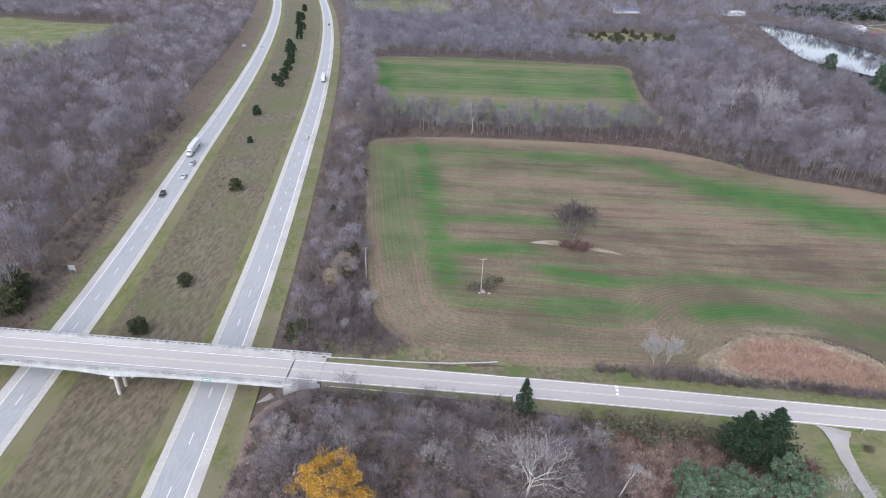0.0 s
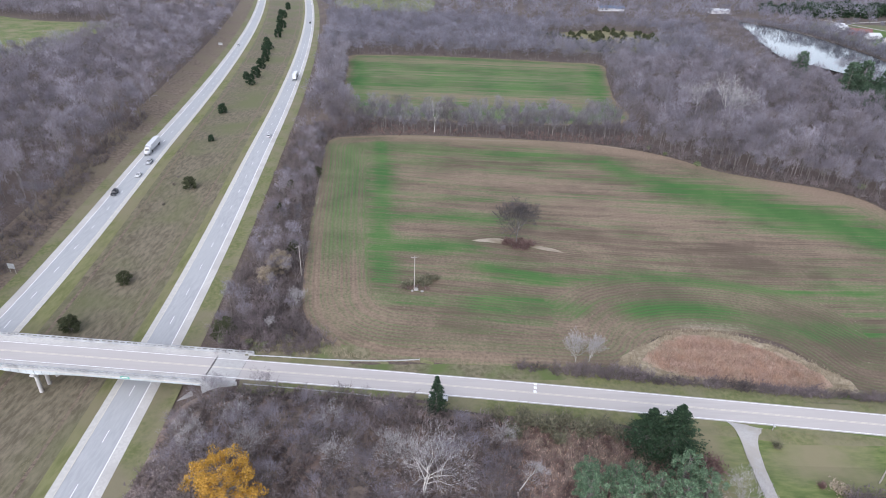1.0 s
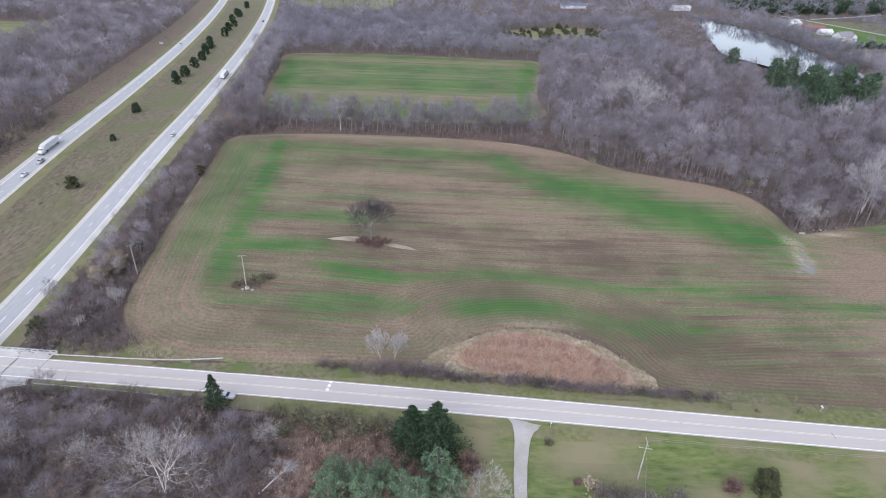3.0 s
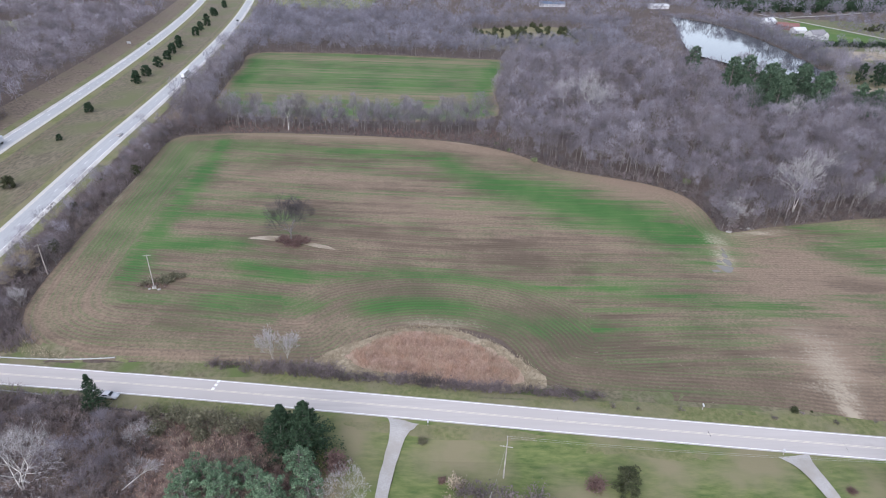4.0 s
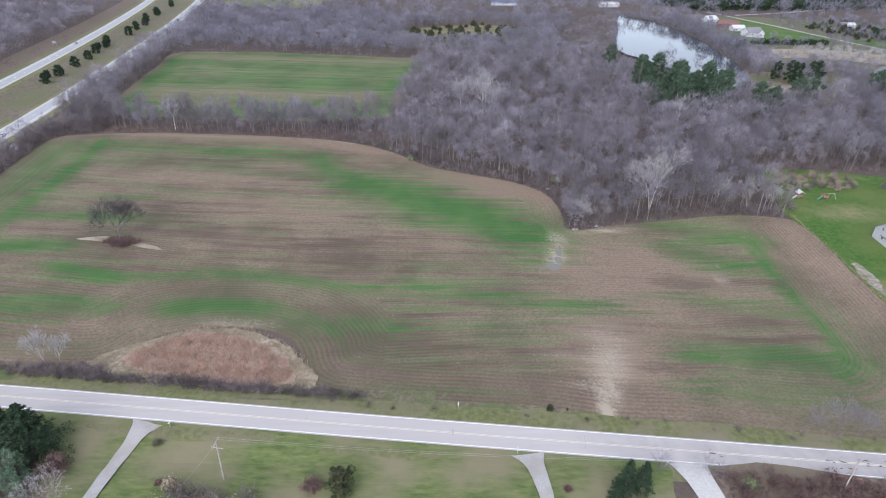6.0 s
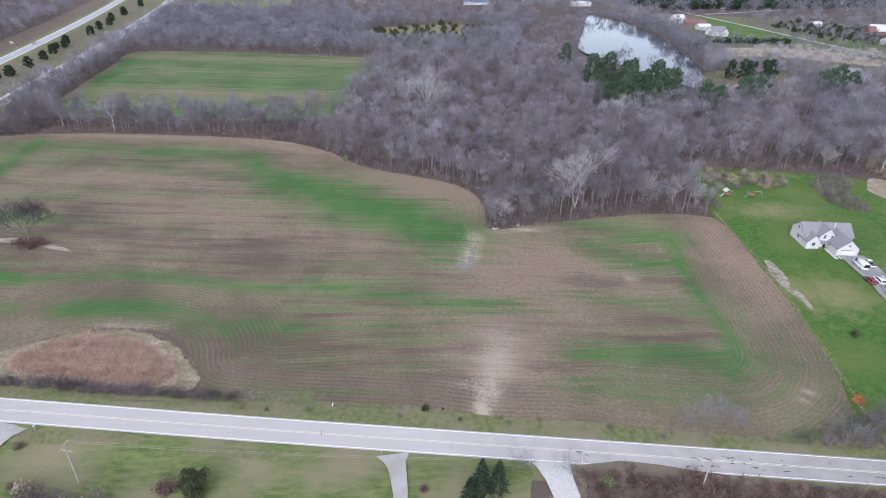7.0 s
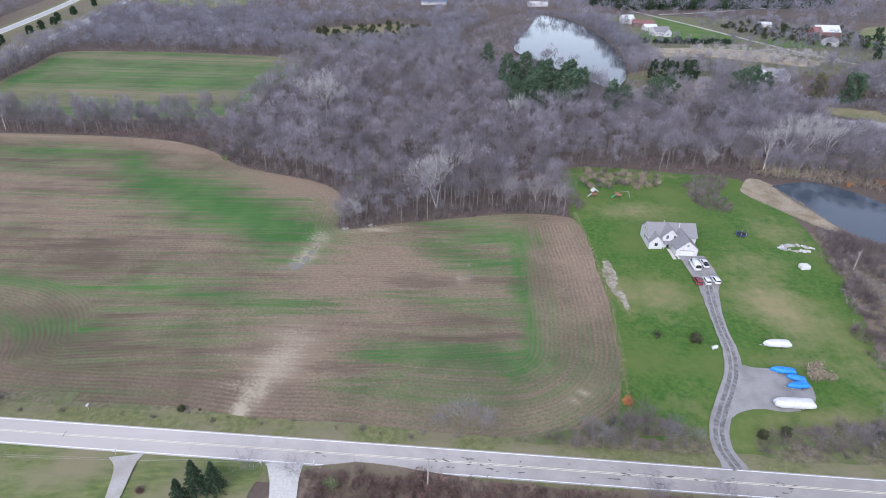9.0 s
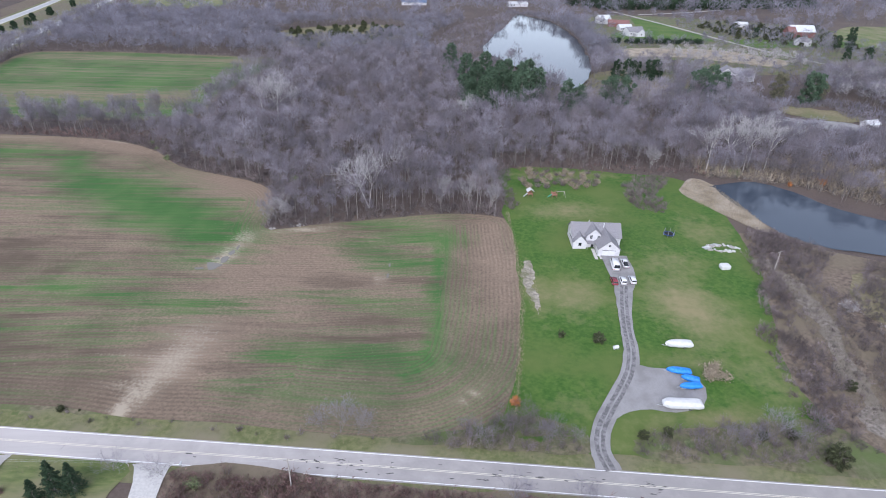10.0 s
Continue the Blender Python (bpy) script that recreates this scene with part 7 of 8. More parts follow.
def mailbox(places, label):
    root = thing("mailbox", label, "mailbox")
    bm = bmesh.new()
    box(bm, (0, 0, 0.55), (0.11, 0.11, 1.1))
    part("post", bm, POLEWOOD, root)
    bm = bmesh.new()
    extrude_profile(bm, [(-0.13, 1.08), (0.13, 1.08), (0.13, 1.24), (0.08, 1.33), (-0.08, 1.33), (-0.13, 1.24)], "y", -0.32, 0.32, 0.01)
    part("box", bm, WHITEPAINT, root)
    for i, (x, y) in enumerate(places):
        m = pose(x, y, ground_z(x, y), 0, 0, -4) @ Matrix.Scale(1.25, 4)
        ob = root if i == 0 else copy_thing(root, m)
        ob.matrix_basis = m
        ob["group"] = "mailboxes along the road"


mailbox([(174.6, 93.6), (206.5, 91.2), (161.9, 107.0), (217.8, 91.0), (96.5, 99.6)], "white mailbox on a post beside the road")


# ---- farmhouse ----
def gable_roof(bm, x0, x1, y0, y1, eave, ridge, along, over=0.45, thick=0.18):
    """Two roof slabs over a rectangle; along is the ridge's axis."""
    if along == "x":
        m = (y0 + y1) / 2
        k = (ridge - eave) / (m - y0)
        prof = [(y0 - over, eave - over * k), (m, ridge), (y1 + over, eave - over * k), (y1 + over, eave - over * k + thick), (m, ridge + thick * 1.25), (y0 - over, eave - over * k + thick)]
        extrude_profile(bm, prof, "x", x0 - over, x1 + over)
    else:
        m = (x0 + x1) / 2
        k = (ridge - eave) / (m - x0)
        prof = [(x0 - over, eave - over * k), (m, ridge), (x1 + over, eave - over * k), (x1 + over, eave - over * k + thick), (m, ridge + thick * 1.25), (x0 - over, eave - over * k + thick)]
        extrude_profile(bm, prof, "y", y0 - over, y1 + over)


def gable_walls(bm, x0, x1, y0, y1, eave, ridge, along):
    if along == "x":
        m = (y0 + y1) / 2
        extrude_profile(bm, [(y0, -0.5), (y1, -0.5), (y1, eave), (m, ridge), (y0, eave)], "x", x0, x1)
    else:
        m = (x0 + x1) / 2
        extrude_profile(bm, [(x0, -0.5), (x1, -0.5), (x1, eave), (m, ridge), (x0, eave)], "y", y0, y1)


def window(parent, c, w, h, facing="s", panes=2):
    """A framed window set 3 cm proud of the wall; facing s, w or e."""
    t = {"s": Matrix.Identity(3), "w": Matrix.Rotation(radians(-90), 3, "Z"), "e": Matrix.Rotation(radians(90), 3, "Z")}[facing]
    bm = bmesh.new()
    for a, s in (((0, h / 2), (w + 0.2, 0.1)), ((0, -h / 2), (w + 0.2, 0.1)), ((-w / 2, 0), (0.1, h)), ((w / 2, 0), (0.1, h)), ((0, 0), (0.05, h))):
        o = t @ Vector((a[0], -0.05, a[1]))
        box(bm, Vector(c) + o, (s[0], 0.1, s[1]), t)
    fr = part("window", bm, SIDING, parent)
    for k in range(panes):
        bm = bmesh.new()
        u = (k - (panes - 1) / 2) * w / panes
        box(bm, Vector(c) + t @ Vector((u, -0.03, 0)), (w / panes - 0.06, 0.03, h - 0.1), t)
        part("pane", bm, DARKGLASS, fr)
    return fr


house = thing("farmhouse", "white clapboard house with grey shingle roof and garage wing", "house", pose(330.6, 194.0, ground_z(331.5, 193) + 0.1, 0, 0, -2))
house.scale = (0.9, 0.95, 0.95)
bm = bmesh.new()
gable_walls(bm, -10, 9.5, -1.0, 8.6, 4.0, 7.6, "x")
part("wall", bm, SIDING, house)
bm = bmesh.new()
gable_roof(bm, -10, 9.5, -1.0, 8.6, 4.0, 7.6, "x")
part("roof", bm, SHINGLE, house)
for nm, a in (("left", (-9.9, -4.6, -3.4, 3.8, 2.7, 5.3)), ("centre", (-4.6, 1.4, -2.2, 3.9, 5.0, 7.7)), ("garage", (-1.0, 7.4, -9.0, 3.6, 3.0, 6.4))):
    bm = bmesh.new()
    gable_walls(bm, *a[:2], a[2], a[3], a[4], a[5], "y")
    part("wall", bm, SIDING, house)
    bm = bmesh.new()
    gable_roof(bm, *a[:2], a[2], a[3], a[4], a[5], "y", 0.35)
    part("roof", bm, SHINGLE, house)
window(house, (-7.2, -3.42, 1.7), 1.3, 1.5)
window(house, (-2.8, -2.22, 4.4), 1.0, 1.6)
window(house, (0.1, -2.22, 4.3), 0.9, 1.5)
window(house, (3.2, -9.02, 4.4), 0.9, 0.9)
window(house, (-10.02, 3.0, 2.0), 1.0, 1.5, "w")
window(house, (-10.02, 4.2, 5.2), 0.9, 1.2, "w")
window(house, (7.42, -4.0, 1.8), 1.0, 1.3, "e")
bm = bmesh.new()
for i in range(4):
    box(bm, (3.2, -9.04, 0.32 + 0.56 * i), (5.2, 0.06, 0.53), bevel=0.015)
part("garage_door", bm, WHITEPAINT, house)
bm = bmesh.new()
box(bm, (3.2, -9.05, 2.42), (5.4, 0.08, 0.14))
part("door_header", bm, DARKGLASS, house)
bm = bmesh.new()
box(bm, (-2.0, -2.24, 1.0), (1.0, 0.07, 2.1), bevel=0.02)
part("front_door", bm, DARKGLASS, house)
bm = bmesh.new()
box(bm, (-2.4, -3.2, 2.55), (4.2, 2.2, 0.16), Matrix.Rotation(radians(10), 3, "X"))
part("porch_roof", bm, SHINGLE, house)
for u in (-4.2, -0.7):
    bm = bmesh.new()
    rod(bm, (u, -4.1, 0), (u, -4.1, 2.4), 0.09, 0.09, 8)
    part("porch_post", bm, SIDING, house)
bm = bmesh.new()
rod(bm, (2.8, 2.2, 6.2), (2.8, 2.2, 8.3), 0.22, 0.2, 10)
part("flue", bm, WHITEPAINT, house)
bm = bmesh.new()
rod(bm, (-3.0, 4.0, 7.4), (-3.0, 4.0, 8.5), 0.12, 0.12, 8)
part("vent_pipe", bm, WHITEPAINT, house)
bm = bmesh.new()
box(bm, (-1.9, -7.6, 0.06), (1.3, 8.0, 0.14), bevel=0.02)
part("front_path", bm, CONCRETE, house)
bm = bmesh.new()
box(bm, (3.2, -10.2, 0.08), (7.4, 2.2, 0.12), bevel=0.02)
part("garage_apron", bm, CONCRETE, house)


# ---- vehicles ----
def wheel_parts(root, spots, r, w=0.22):
    for x, y in spots:
        bm = bmesh.new()
        rod(bm, (x, y - w / 2, r), (x, y + w / 2, r), r, r, 16)
        bmesh.ops.bevel(bm, geom=[e for e in bm.edges if len(e.link_faces) == 2 and min(len(f.verts) for f in e.link_faces) == 4 and max(len(f.verts) for f in e.link_faces) > 4], offset=0.03, segments=1, affect="EDGES")
        tyre = part("wheel", bm, RUBBER, root)
        bm = bmesh.new()
        s = 1 if y > 0 else -1
        rod(bm, (x, y + s * (w / 2 - 0.03), r), (x, y + s * (w / 2 + 0.012), r), r * 0.6, r * 0.55, 12)
        part("rim", bm, STEEL, tyre)


def body_shell(profile, half, inset, bevel=0.09):
    """A car body: a side profile pulled across, drawn in towards the top."""
    bm = bmesh.new()
    extrude_profile(bm, profile, "y", -half, half)
    top = max(v for _, v in profile)
    low = min(v for _, v in profile)
    for v in bm.verts:
        k = max(0, (v.co.z - 0.95) / max(top - 0.95, 0.01))
        v.co.y *= 1 - inset * k
    bmesh.ops.bevel(bm, geom=bm.edges[:], offset=bevel, segments=2, affect="EDGES", clamp_overlap=True)
    for f in bm.faces:
        f.smooth = True
    return bm


def car(kind, paint, label, m, group="", parked=True):
    """A car with its front towards +x."""
    root = thing("pickup_truck" if kind == "pickup" else ("van" if kind == "van" else "car"), label, {"pickup": "pickup truck", "van": "van"}.get(kind, "car"), m, group)
    if kind == "sedan":
        L, half, r = 4.7, 0.9, 0.33
        body = [(-2.35, 0.3), (2.3, 0.28), (2.35, 0.62), (1.2, 0.92), (-2.2, 0.98), (-2.35, 0.8)]
        cab = [(-1.75, 0.94), (1.05, 0.9), (0.25, 1.42), (-0.95, 1.44)]
    elif kind == "suv":
        L, half, r = 4.8, 0.95, 0.38
        body = [(-2.4, 0.34), (2.35, 0.32), (2.4, 0.78), (1.3, 1.05), (-2.4, 1.08)]
        cab = [(-2.36, 1.04), (1.15, 1.0), (0.45, 1.72), (-2.15, 1.74)]
    elif kind == "van":
        L, half, r = 5.9, 1.05, 0.38
        body = [(-2.9, 0.34), (2.9, 0.32), (2.95, 0.95), (2.3, 1.2), (-2.95, 1.2)]
        cab = [(-2.92, 1.15), (2.25, 1.15), (1.5, 2.35), (-2.85, 2.4)]
    else:
        L, half, r = 5.7, 0.98, 0.4
        body = [(-2.85, 0.42), (2.8, 0.4), (2.85, 0.9), (1.75, 1.1), (-2.85, 1.08)]
        cab = [(-0.75, 1.05), (1.6, 1.05), (0.95, 1.8), (-0.6, 1.82)]
    part("body", body_shell(body, half, 0.05), paint, root)
    part("cabin", body_shell(cab, half * 0.95, 0.16, 0.07), paint, root)
    xs = [u for u, _ in cab]
    z0, z1 = min(v for _, v in cab) + 0.12, max(v for _, v in cab) - 0.12
    x_front_low, x_front_top, x_back_top, x_back_low = cab[1][0], cab[2][0], cab[3][0], cab[0][0]
    lerp = lambda a, b, t: a + (b - a) * t
    tz = lambda z: (z - cab[0][1]) / (cab[2][1] - cab[0][1])
    for nm, xl, xt, off in (("windscreen", x_front_low, x_front_top, 0.035), ("rear_window", x_back_low, x_back_top, -0.035)):
        bm = bmesh.new()
        w0, w1 = half * 0.82, half * 0.72
        q = [(lerp(xl, xt, tz(z0)) + off, -w0, z0), (lerp(xl, xt, tz(z0)) + off, w0, z0), (lerp(xl, xt, tz(z1)) + off, w1, z1), (lerp(xl, xt, tz(z1)) + off, -w1, z1)]
        vs = [bm.verts.new(v) for v in q] + [bm.verts.new((v[0] - off * 1.5, v[1], v[2])) for v in q]
        for f in ((0, 1, 2, 3), (7, 6, 5, 4), (0, 4, 5, 1), (1, 5, 6, 2), (2, 6, 7, 3), (3, 7, 4, 0)):
            bm.faces.new([vs[i] for i in f])
        bmesh.ops.recalc_face_normals(bm, faces=bm.faces[:])
        part(nm, bm, DARKGLASS, root)
    for s in (-1, 1):
        bm = bmesh.new()
        yb, yt = half * 0.955, half * 0.845
        xa, xb = lerp(x_back_low, x_back_top, 0.45) + 0.15, lerp(x_front_low, x_front_top, 0.45) - 0.12
        xc, xd = x_front_top - 0.08, x_back_top + 0.1
        if kind == "van":
            xa = xd = 1.0
        q = [(xa, s * yb, z0 + 0.02), (xb, s * yb, z0 + 0.02), (xc, s * yt, z1), (xd, s * yt, z1)]
        vs = [bm.verts.new(v) for v in q] + [bm.verts.new((v[0], v[1] - s * 0.05, v[2])) for v in q]
        for f in ((0, 1, 2, 3), (7, 6, 5, 4), (0, 4, 5, 1), (1, 5, 6, 2), (2, 6, 7, 3), (3, 7, 4, 0)):
            bm.faces.new([vs[i] for i in f])
        bmesh.ops.recalc_face_normals(bm, faces=bm.faces[:])
        part("side_window", bm, DARKGLASS, root)
        for x, mt, nm, z in ((body[1][0] + 0.02, STEEL, "headlight", 0.66), (body[0][0] - 0.02, REDLAMP, "tail_light", 0.78)):
            bm = bmesh.new()
            box(bm, (x, s * half * 0.72, z), (0.08, 0.34, 0.15), bevel=0.02)
            part(nm, bm, mt, root)
    if kind == "pickup":
        bm = bmesh.new()
        box(bm, (-1.75, 0, 1.09), (1.95, half * 1.7, 0.06))
        part("cargo_bed", bm, BLACKPAINT, root)
    a = L / 2 * 0.62
    wheel_parts(root, [(u, v) for u in (a, -a) for v in (half - 0.1, 0.1 - half)], r)
    return root


def lorry(label, m, group):
    """A tractor unit with a long white box trailer, front towards +x."""
    root = thing("semi_truck", label, "truck", m, group)
    bm = bmesh.new()
    box(bm, (-3.4, 0, 2.6), (14.2, 2.55, 2.8), bevel=0.04)
    part("trailer_box", bm, WHITEPAINT, root)
    bm = bmesh.new()
    box(bm, (-3.4, 0, 1.12), (13.9, 1.1, 0.22))
    part("chassis", bm, RUBBER, root)
    part("cab", body_shell([(4.3, 0.7), (7.9, 0.7), (8.0, 1.7), (6.6, 1.95), (6.1, 2.9), (5.4, 3.5), (4.3, 3.6)], 1.2, 0.06, 0.08), WHITEPAINT, root)
    bm = bmesh.new()
    box(bm, (6.42, 0, 2.45), (0.08, 2.0, 0.85), Matrix.Rotation(radians(-27), 3, "Y"))
    part("windscreen", bm, DARKGLASS, root)
    bm = bmesh.new()
    box(bm, (8.02, 0, 0.95), (0.1, 2.3, 0.4), bevel=0.03)
    part("bumper", bm, STEEL, root)
    for s in (-1, 1):
        bm = bmesh.new()
        rod(bm, (4.2, s * 1.15, 0.8), (5.4, s * 1.15, 0.8), 0.3, 0.3, 12)
        part("fuel_tank", bm, STEEL, root)
    wheel_parts(root, [(u, v) for u in (7.0, 3.4, 2.3, -8.2, -9.4) for v in (1.05, -1.05)], 0.5, 0.32)
    return root


def lane_pose(side, y, off, away):
    fn = east_lane if side > 0 else west_lane
    sl = math.degrees(math.atan(float(fn(y + 1) - fn(y - 1)) / 2))
    return pose(float(fn(y)) + off, y, float(highway_z(y)) + 0.21, 0, 0, 90 - sl + (0 if away else 180))


HWG = "vehicles on the highway"
car("suv", BLACKPAINT, "black sport utility vehicle driving on the highway", lane_pose(-1, 227, -1.4, False), HWG)
car("sedan", WHITEPAINT, "white sedan driving on the highway", lane_pose(-1, 246, 2.4, False), HWG)
car("suv", SILVER, "dark silver crossover driving beside the truck", lane_pose(-1, 261, 2.6, False), HWG)
lorry("white semi truck with box trailer on the highway", lane_pose(-1, 277, -1.2, False), HWG)
car("suv", WHITEPAINT, "white car on the distant highway", lane_pose(-1, 552, -1.0, False), HWG)
car("sedan", WHITEPAINT, "white car heading away on the highway", lane_pose(1, 304, 1.0, True), HWG)
lorry("white semi truck heading away on the highway", lane_pose(1, 440, 1.2, True), HWG)
car("suv", BLACKPAINT, "dark car far along the highway", lane_pose(1, 700, 1.0, True), HWG)
car("sedan", WHITEPAINT, "white sedan parked on the road shoulder", pose(20.2, 106.3, float(road_z(20.2)) + 0.05, 0, 0, BR_DEG))

DG = "vehicles parked at the house"
gz = lambda x, y: ground_z(x, y) + 0.24
camper = car("van", WHITEPAINT, "large white van parked on the gravel", pose(333.4, 177.8, gz(333.4, 177.8), 0, 0, 86), DG)
camper.matrix_basis = camper.matrix_basis @ Matrix.Scale(1.15, 4)
car("pickup", WHITEPAINT, "white pickup truck parked on the gravel", pose(337.2, 179.2, gz(337.2, 179.2), 0, 0, 88), DG)
car("suv", REDPAINT, "dark red car parked on the gravel", pose(330.6, 168.0, gz(330.6, 168.0), 0, 0, 88), DG)
car("suv", WHITEPAINT, "white car parked on the gravel", pose(333.6, 168.2, gz(333.6, 168.2), 0, 0, 86), DG)
car("suv", WHITEPAINT, "silver-white car parked at the grass edge", pose(336.8, 168.6, gz(336.8, 168.6), 0, 0, 88), DG)


# ---- wrapped boats and trailers on the lawn ----
def wrapped_boat(name, length, width, height, wrap, label, m, group="", square=False):
    root = thing(name, label, "boat", m, group)
    bm = bmesh.new()
    if square:
        plan = [(-0.5, -0.42), (-0.42, -0.5), (0.36, -0.5), (0.5, -0.22), (0.5, 0.22), (0.36, 0.5), (-0.42, 0.5), (-0.5, 0.42)]
    else:
        plan = [(-0.5, -0.36), (-0.40, -0.46), (0.05, -0.5), (0.33, -0.34), (0.5, -0.04), (0.5, 0.04), (0.33, 0.34), (0.05, 0.5), (-0.40, 0.46), (-0.5, 0.36)]
    rings = []
    for z, k in ((0.45, 0.8), (0.8, 1.0), (height * 0.72, 0.99), (height, 0.62)):
        rings.append([bm.verts.new((u * length * (k * 0.4 + 0.6), v * width * (k if z > 1 or k < 1 else 1), z)) for u, v in plan])
    n = len(plan)
    for a, b in zip(rings[:-1], rings[1:]):
        for i in range(n):
            bm.faces.new((a[i], a[(i + 1) % n], b[(i + 1) % n], b[i]))
    c = bm.verts.new((-0.05 * length, 0, height * 1.13))
    for i in range(n):
        bm.faces.new((rings[-1][i], rings[-1][(i + 1) % n], c))
    bm.faces.new(list(reversed(rings[0])))
    bmesh.ops.recalc_face_normals(bm, faces=bm.faces[:])
    part("cover", bm, wrap, root)
    bm = bmesh.new()
    for s in (-1, 1):
        rod(bm, (-0.45 * length, s * width * 0.3, 0.42), (0.3 * length, s * width * 0.3, 0.42), 0.06, 0.06, 6)
        rod(bm, (0.3 * length, s * width * 0.3, 0.42), (0.62 * length, 0, 0.45), 0.06, 0.06, 6)
    part("trailer_frame", bm, STEEL, root)
    wheel_parts(root, [(-0.18 * length, width * 0.4), (-0.18 * length, -width * 0.4)], 0.33)
    return root


wrapped_boat("wrapped_boat", 7.6, 2.6, 2.0, WHITETARP, "boat in white shrink wrap on a trailer", pose(340.2, 134.8, ground_z(340, 135) + 0.12, 0, 0, 178))
wrapped_boat("wrapped_pontoon", 9.8, 3.0, 2.1, WHITETARP, "long pontoon boat in pale wrap at the gravel edge", pose(332.6, 111.2, ground_z(332, 111) + 0.26, 0, 0, 178), square=True)
TG = "boats under blue tarpaulins"
wrapped_boat("tarped_boat", 6.4, 2.3, 1.6, BLUETARP, "small boat under a bright blue tarpaulin", pose(336.2, 123.6, gz(336, 123.5), 0, 0, 170), TG)
wrapped_boat("tarped_boat", 4.6, 2.1, 1.5, BLUETARP, "small boat under a creased blue tarpaulin", pose(338.2, 120.6, gz(338, 120.6), 0, 0, 160), TG)
wrapped_boat("tarped_boat", 5.8, 2.2, 1.6, BLUETARP, "small boat under a sagging blue tarpaulin", pose(337.2, 117.9, gz(337, 117.9), 0, 0, 184), TG)

bm = bmesh.new()
box(bm, (0, 0, 0.85), (3.4, 2.6, 1.7), bevel=0.35)
shed = part("covered_stack", bm, WHITETARP, None)
shed.matrix_basis = pose(371.5, 177.5, ground_z(371.5, 177.5) + 0.15, 0, 0, 5)
tagged(shed, "white plastic-covered stack on the lawn", "covered stack")
bm = bmesh.new()
rod(bm, (-0.75, 0, 0.75), (0.75, 0, 0.75), 0.5, 0.5, 16)
tank = thing("gas_tank", "small white gas tank beside the driveway", "tank", pose(322.2, 133.6, ground_z(322, 133.6) + 0.1, 0, 0, 20))
part("tank_shell", bm, WHITEPAINT, tank)
for u in (-0.5, 0.5):
    part("tank_leg", blocks([((u, 0, 0.2), (0.15, 0.7, 0.5))]), CONCRETE, tank)

# trampoline
NAVY = mat("navy_vinyl_pad", (0.02, 0.05, 0.16), (0.03, 0.07, 0.21), 1.5, rough=0.5)
tramp = thing("trampoline", "round blue-edged trampoline with safety net on the lawn", "trampoline", pose(360.2, 201.3, ground_z(360, 201) + 0.14))
bm = bmesh.new()
bmesh.ops.create_cone(bm, cap_ends=True, segments=24, radius1=1.7, radius2=1.7, depth=0.04, matrix=Matrix.Translation((0, 0, 0.85)))
part("jumping_mat", bm, RUBBER, tramp)
bm = bmesh.new()
for i in range(24):
    a, b = i * math.pi / 12, (i + 1) * math.pi / 12
    q = [(r * math.cos(w), r * math.sin(w), z) for z in (0.84, 0.92) for w, r in ((a, 1.68), (a, 2.1), (b, 2.1), (b, 1.68))]
    vs = [bm.verts.new(v) for v in q]
    for f in ((3, 2, 1, 0), (4, 5, 6, 7), (1, 2, 6, 5), (0, 4, 7, 3)):
        bm.faces.new([vs[k] for k in f])
bmesh.ops.remove_doubles(bm, verts=bm.verts[:], dist=0.001)
bmesh.ops.recalc_face_normals(bm, faces=bm.faces[:])
part("edge_pad", bm, NAVY, tramp)
for i in range(6):
    a = i * math.pi / 3
    bm = bmesh.new()
    rod(bm, (2.0 * math.cos(a), 2.0 * math.sin(a), 0), (2.0 * math.cos(a), 2.0 * math.sin(a), 2.5), 0.045, 0.045, 6)
    part("leg", bm, STEEL, tramp)
bm = bmesh.new()
for k in range(5):
    z = 1.1 + 0.34 * k
    for i in range(12):
        a, b = i * math.pi / 6, (i + 1) * math.pi / 6
        rod(bm, (2.0 * math.cos(a), 2.0 * math.sin(a), z), (2.0 * math.cos(b), 2.0 * math.sin(b), z), 0.018, 0.018, 3)
part("safety_net", bm, RUBBER, tramp)

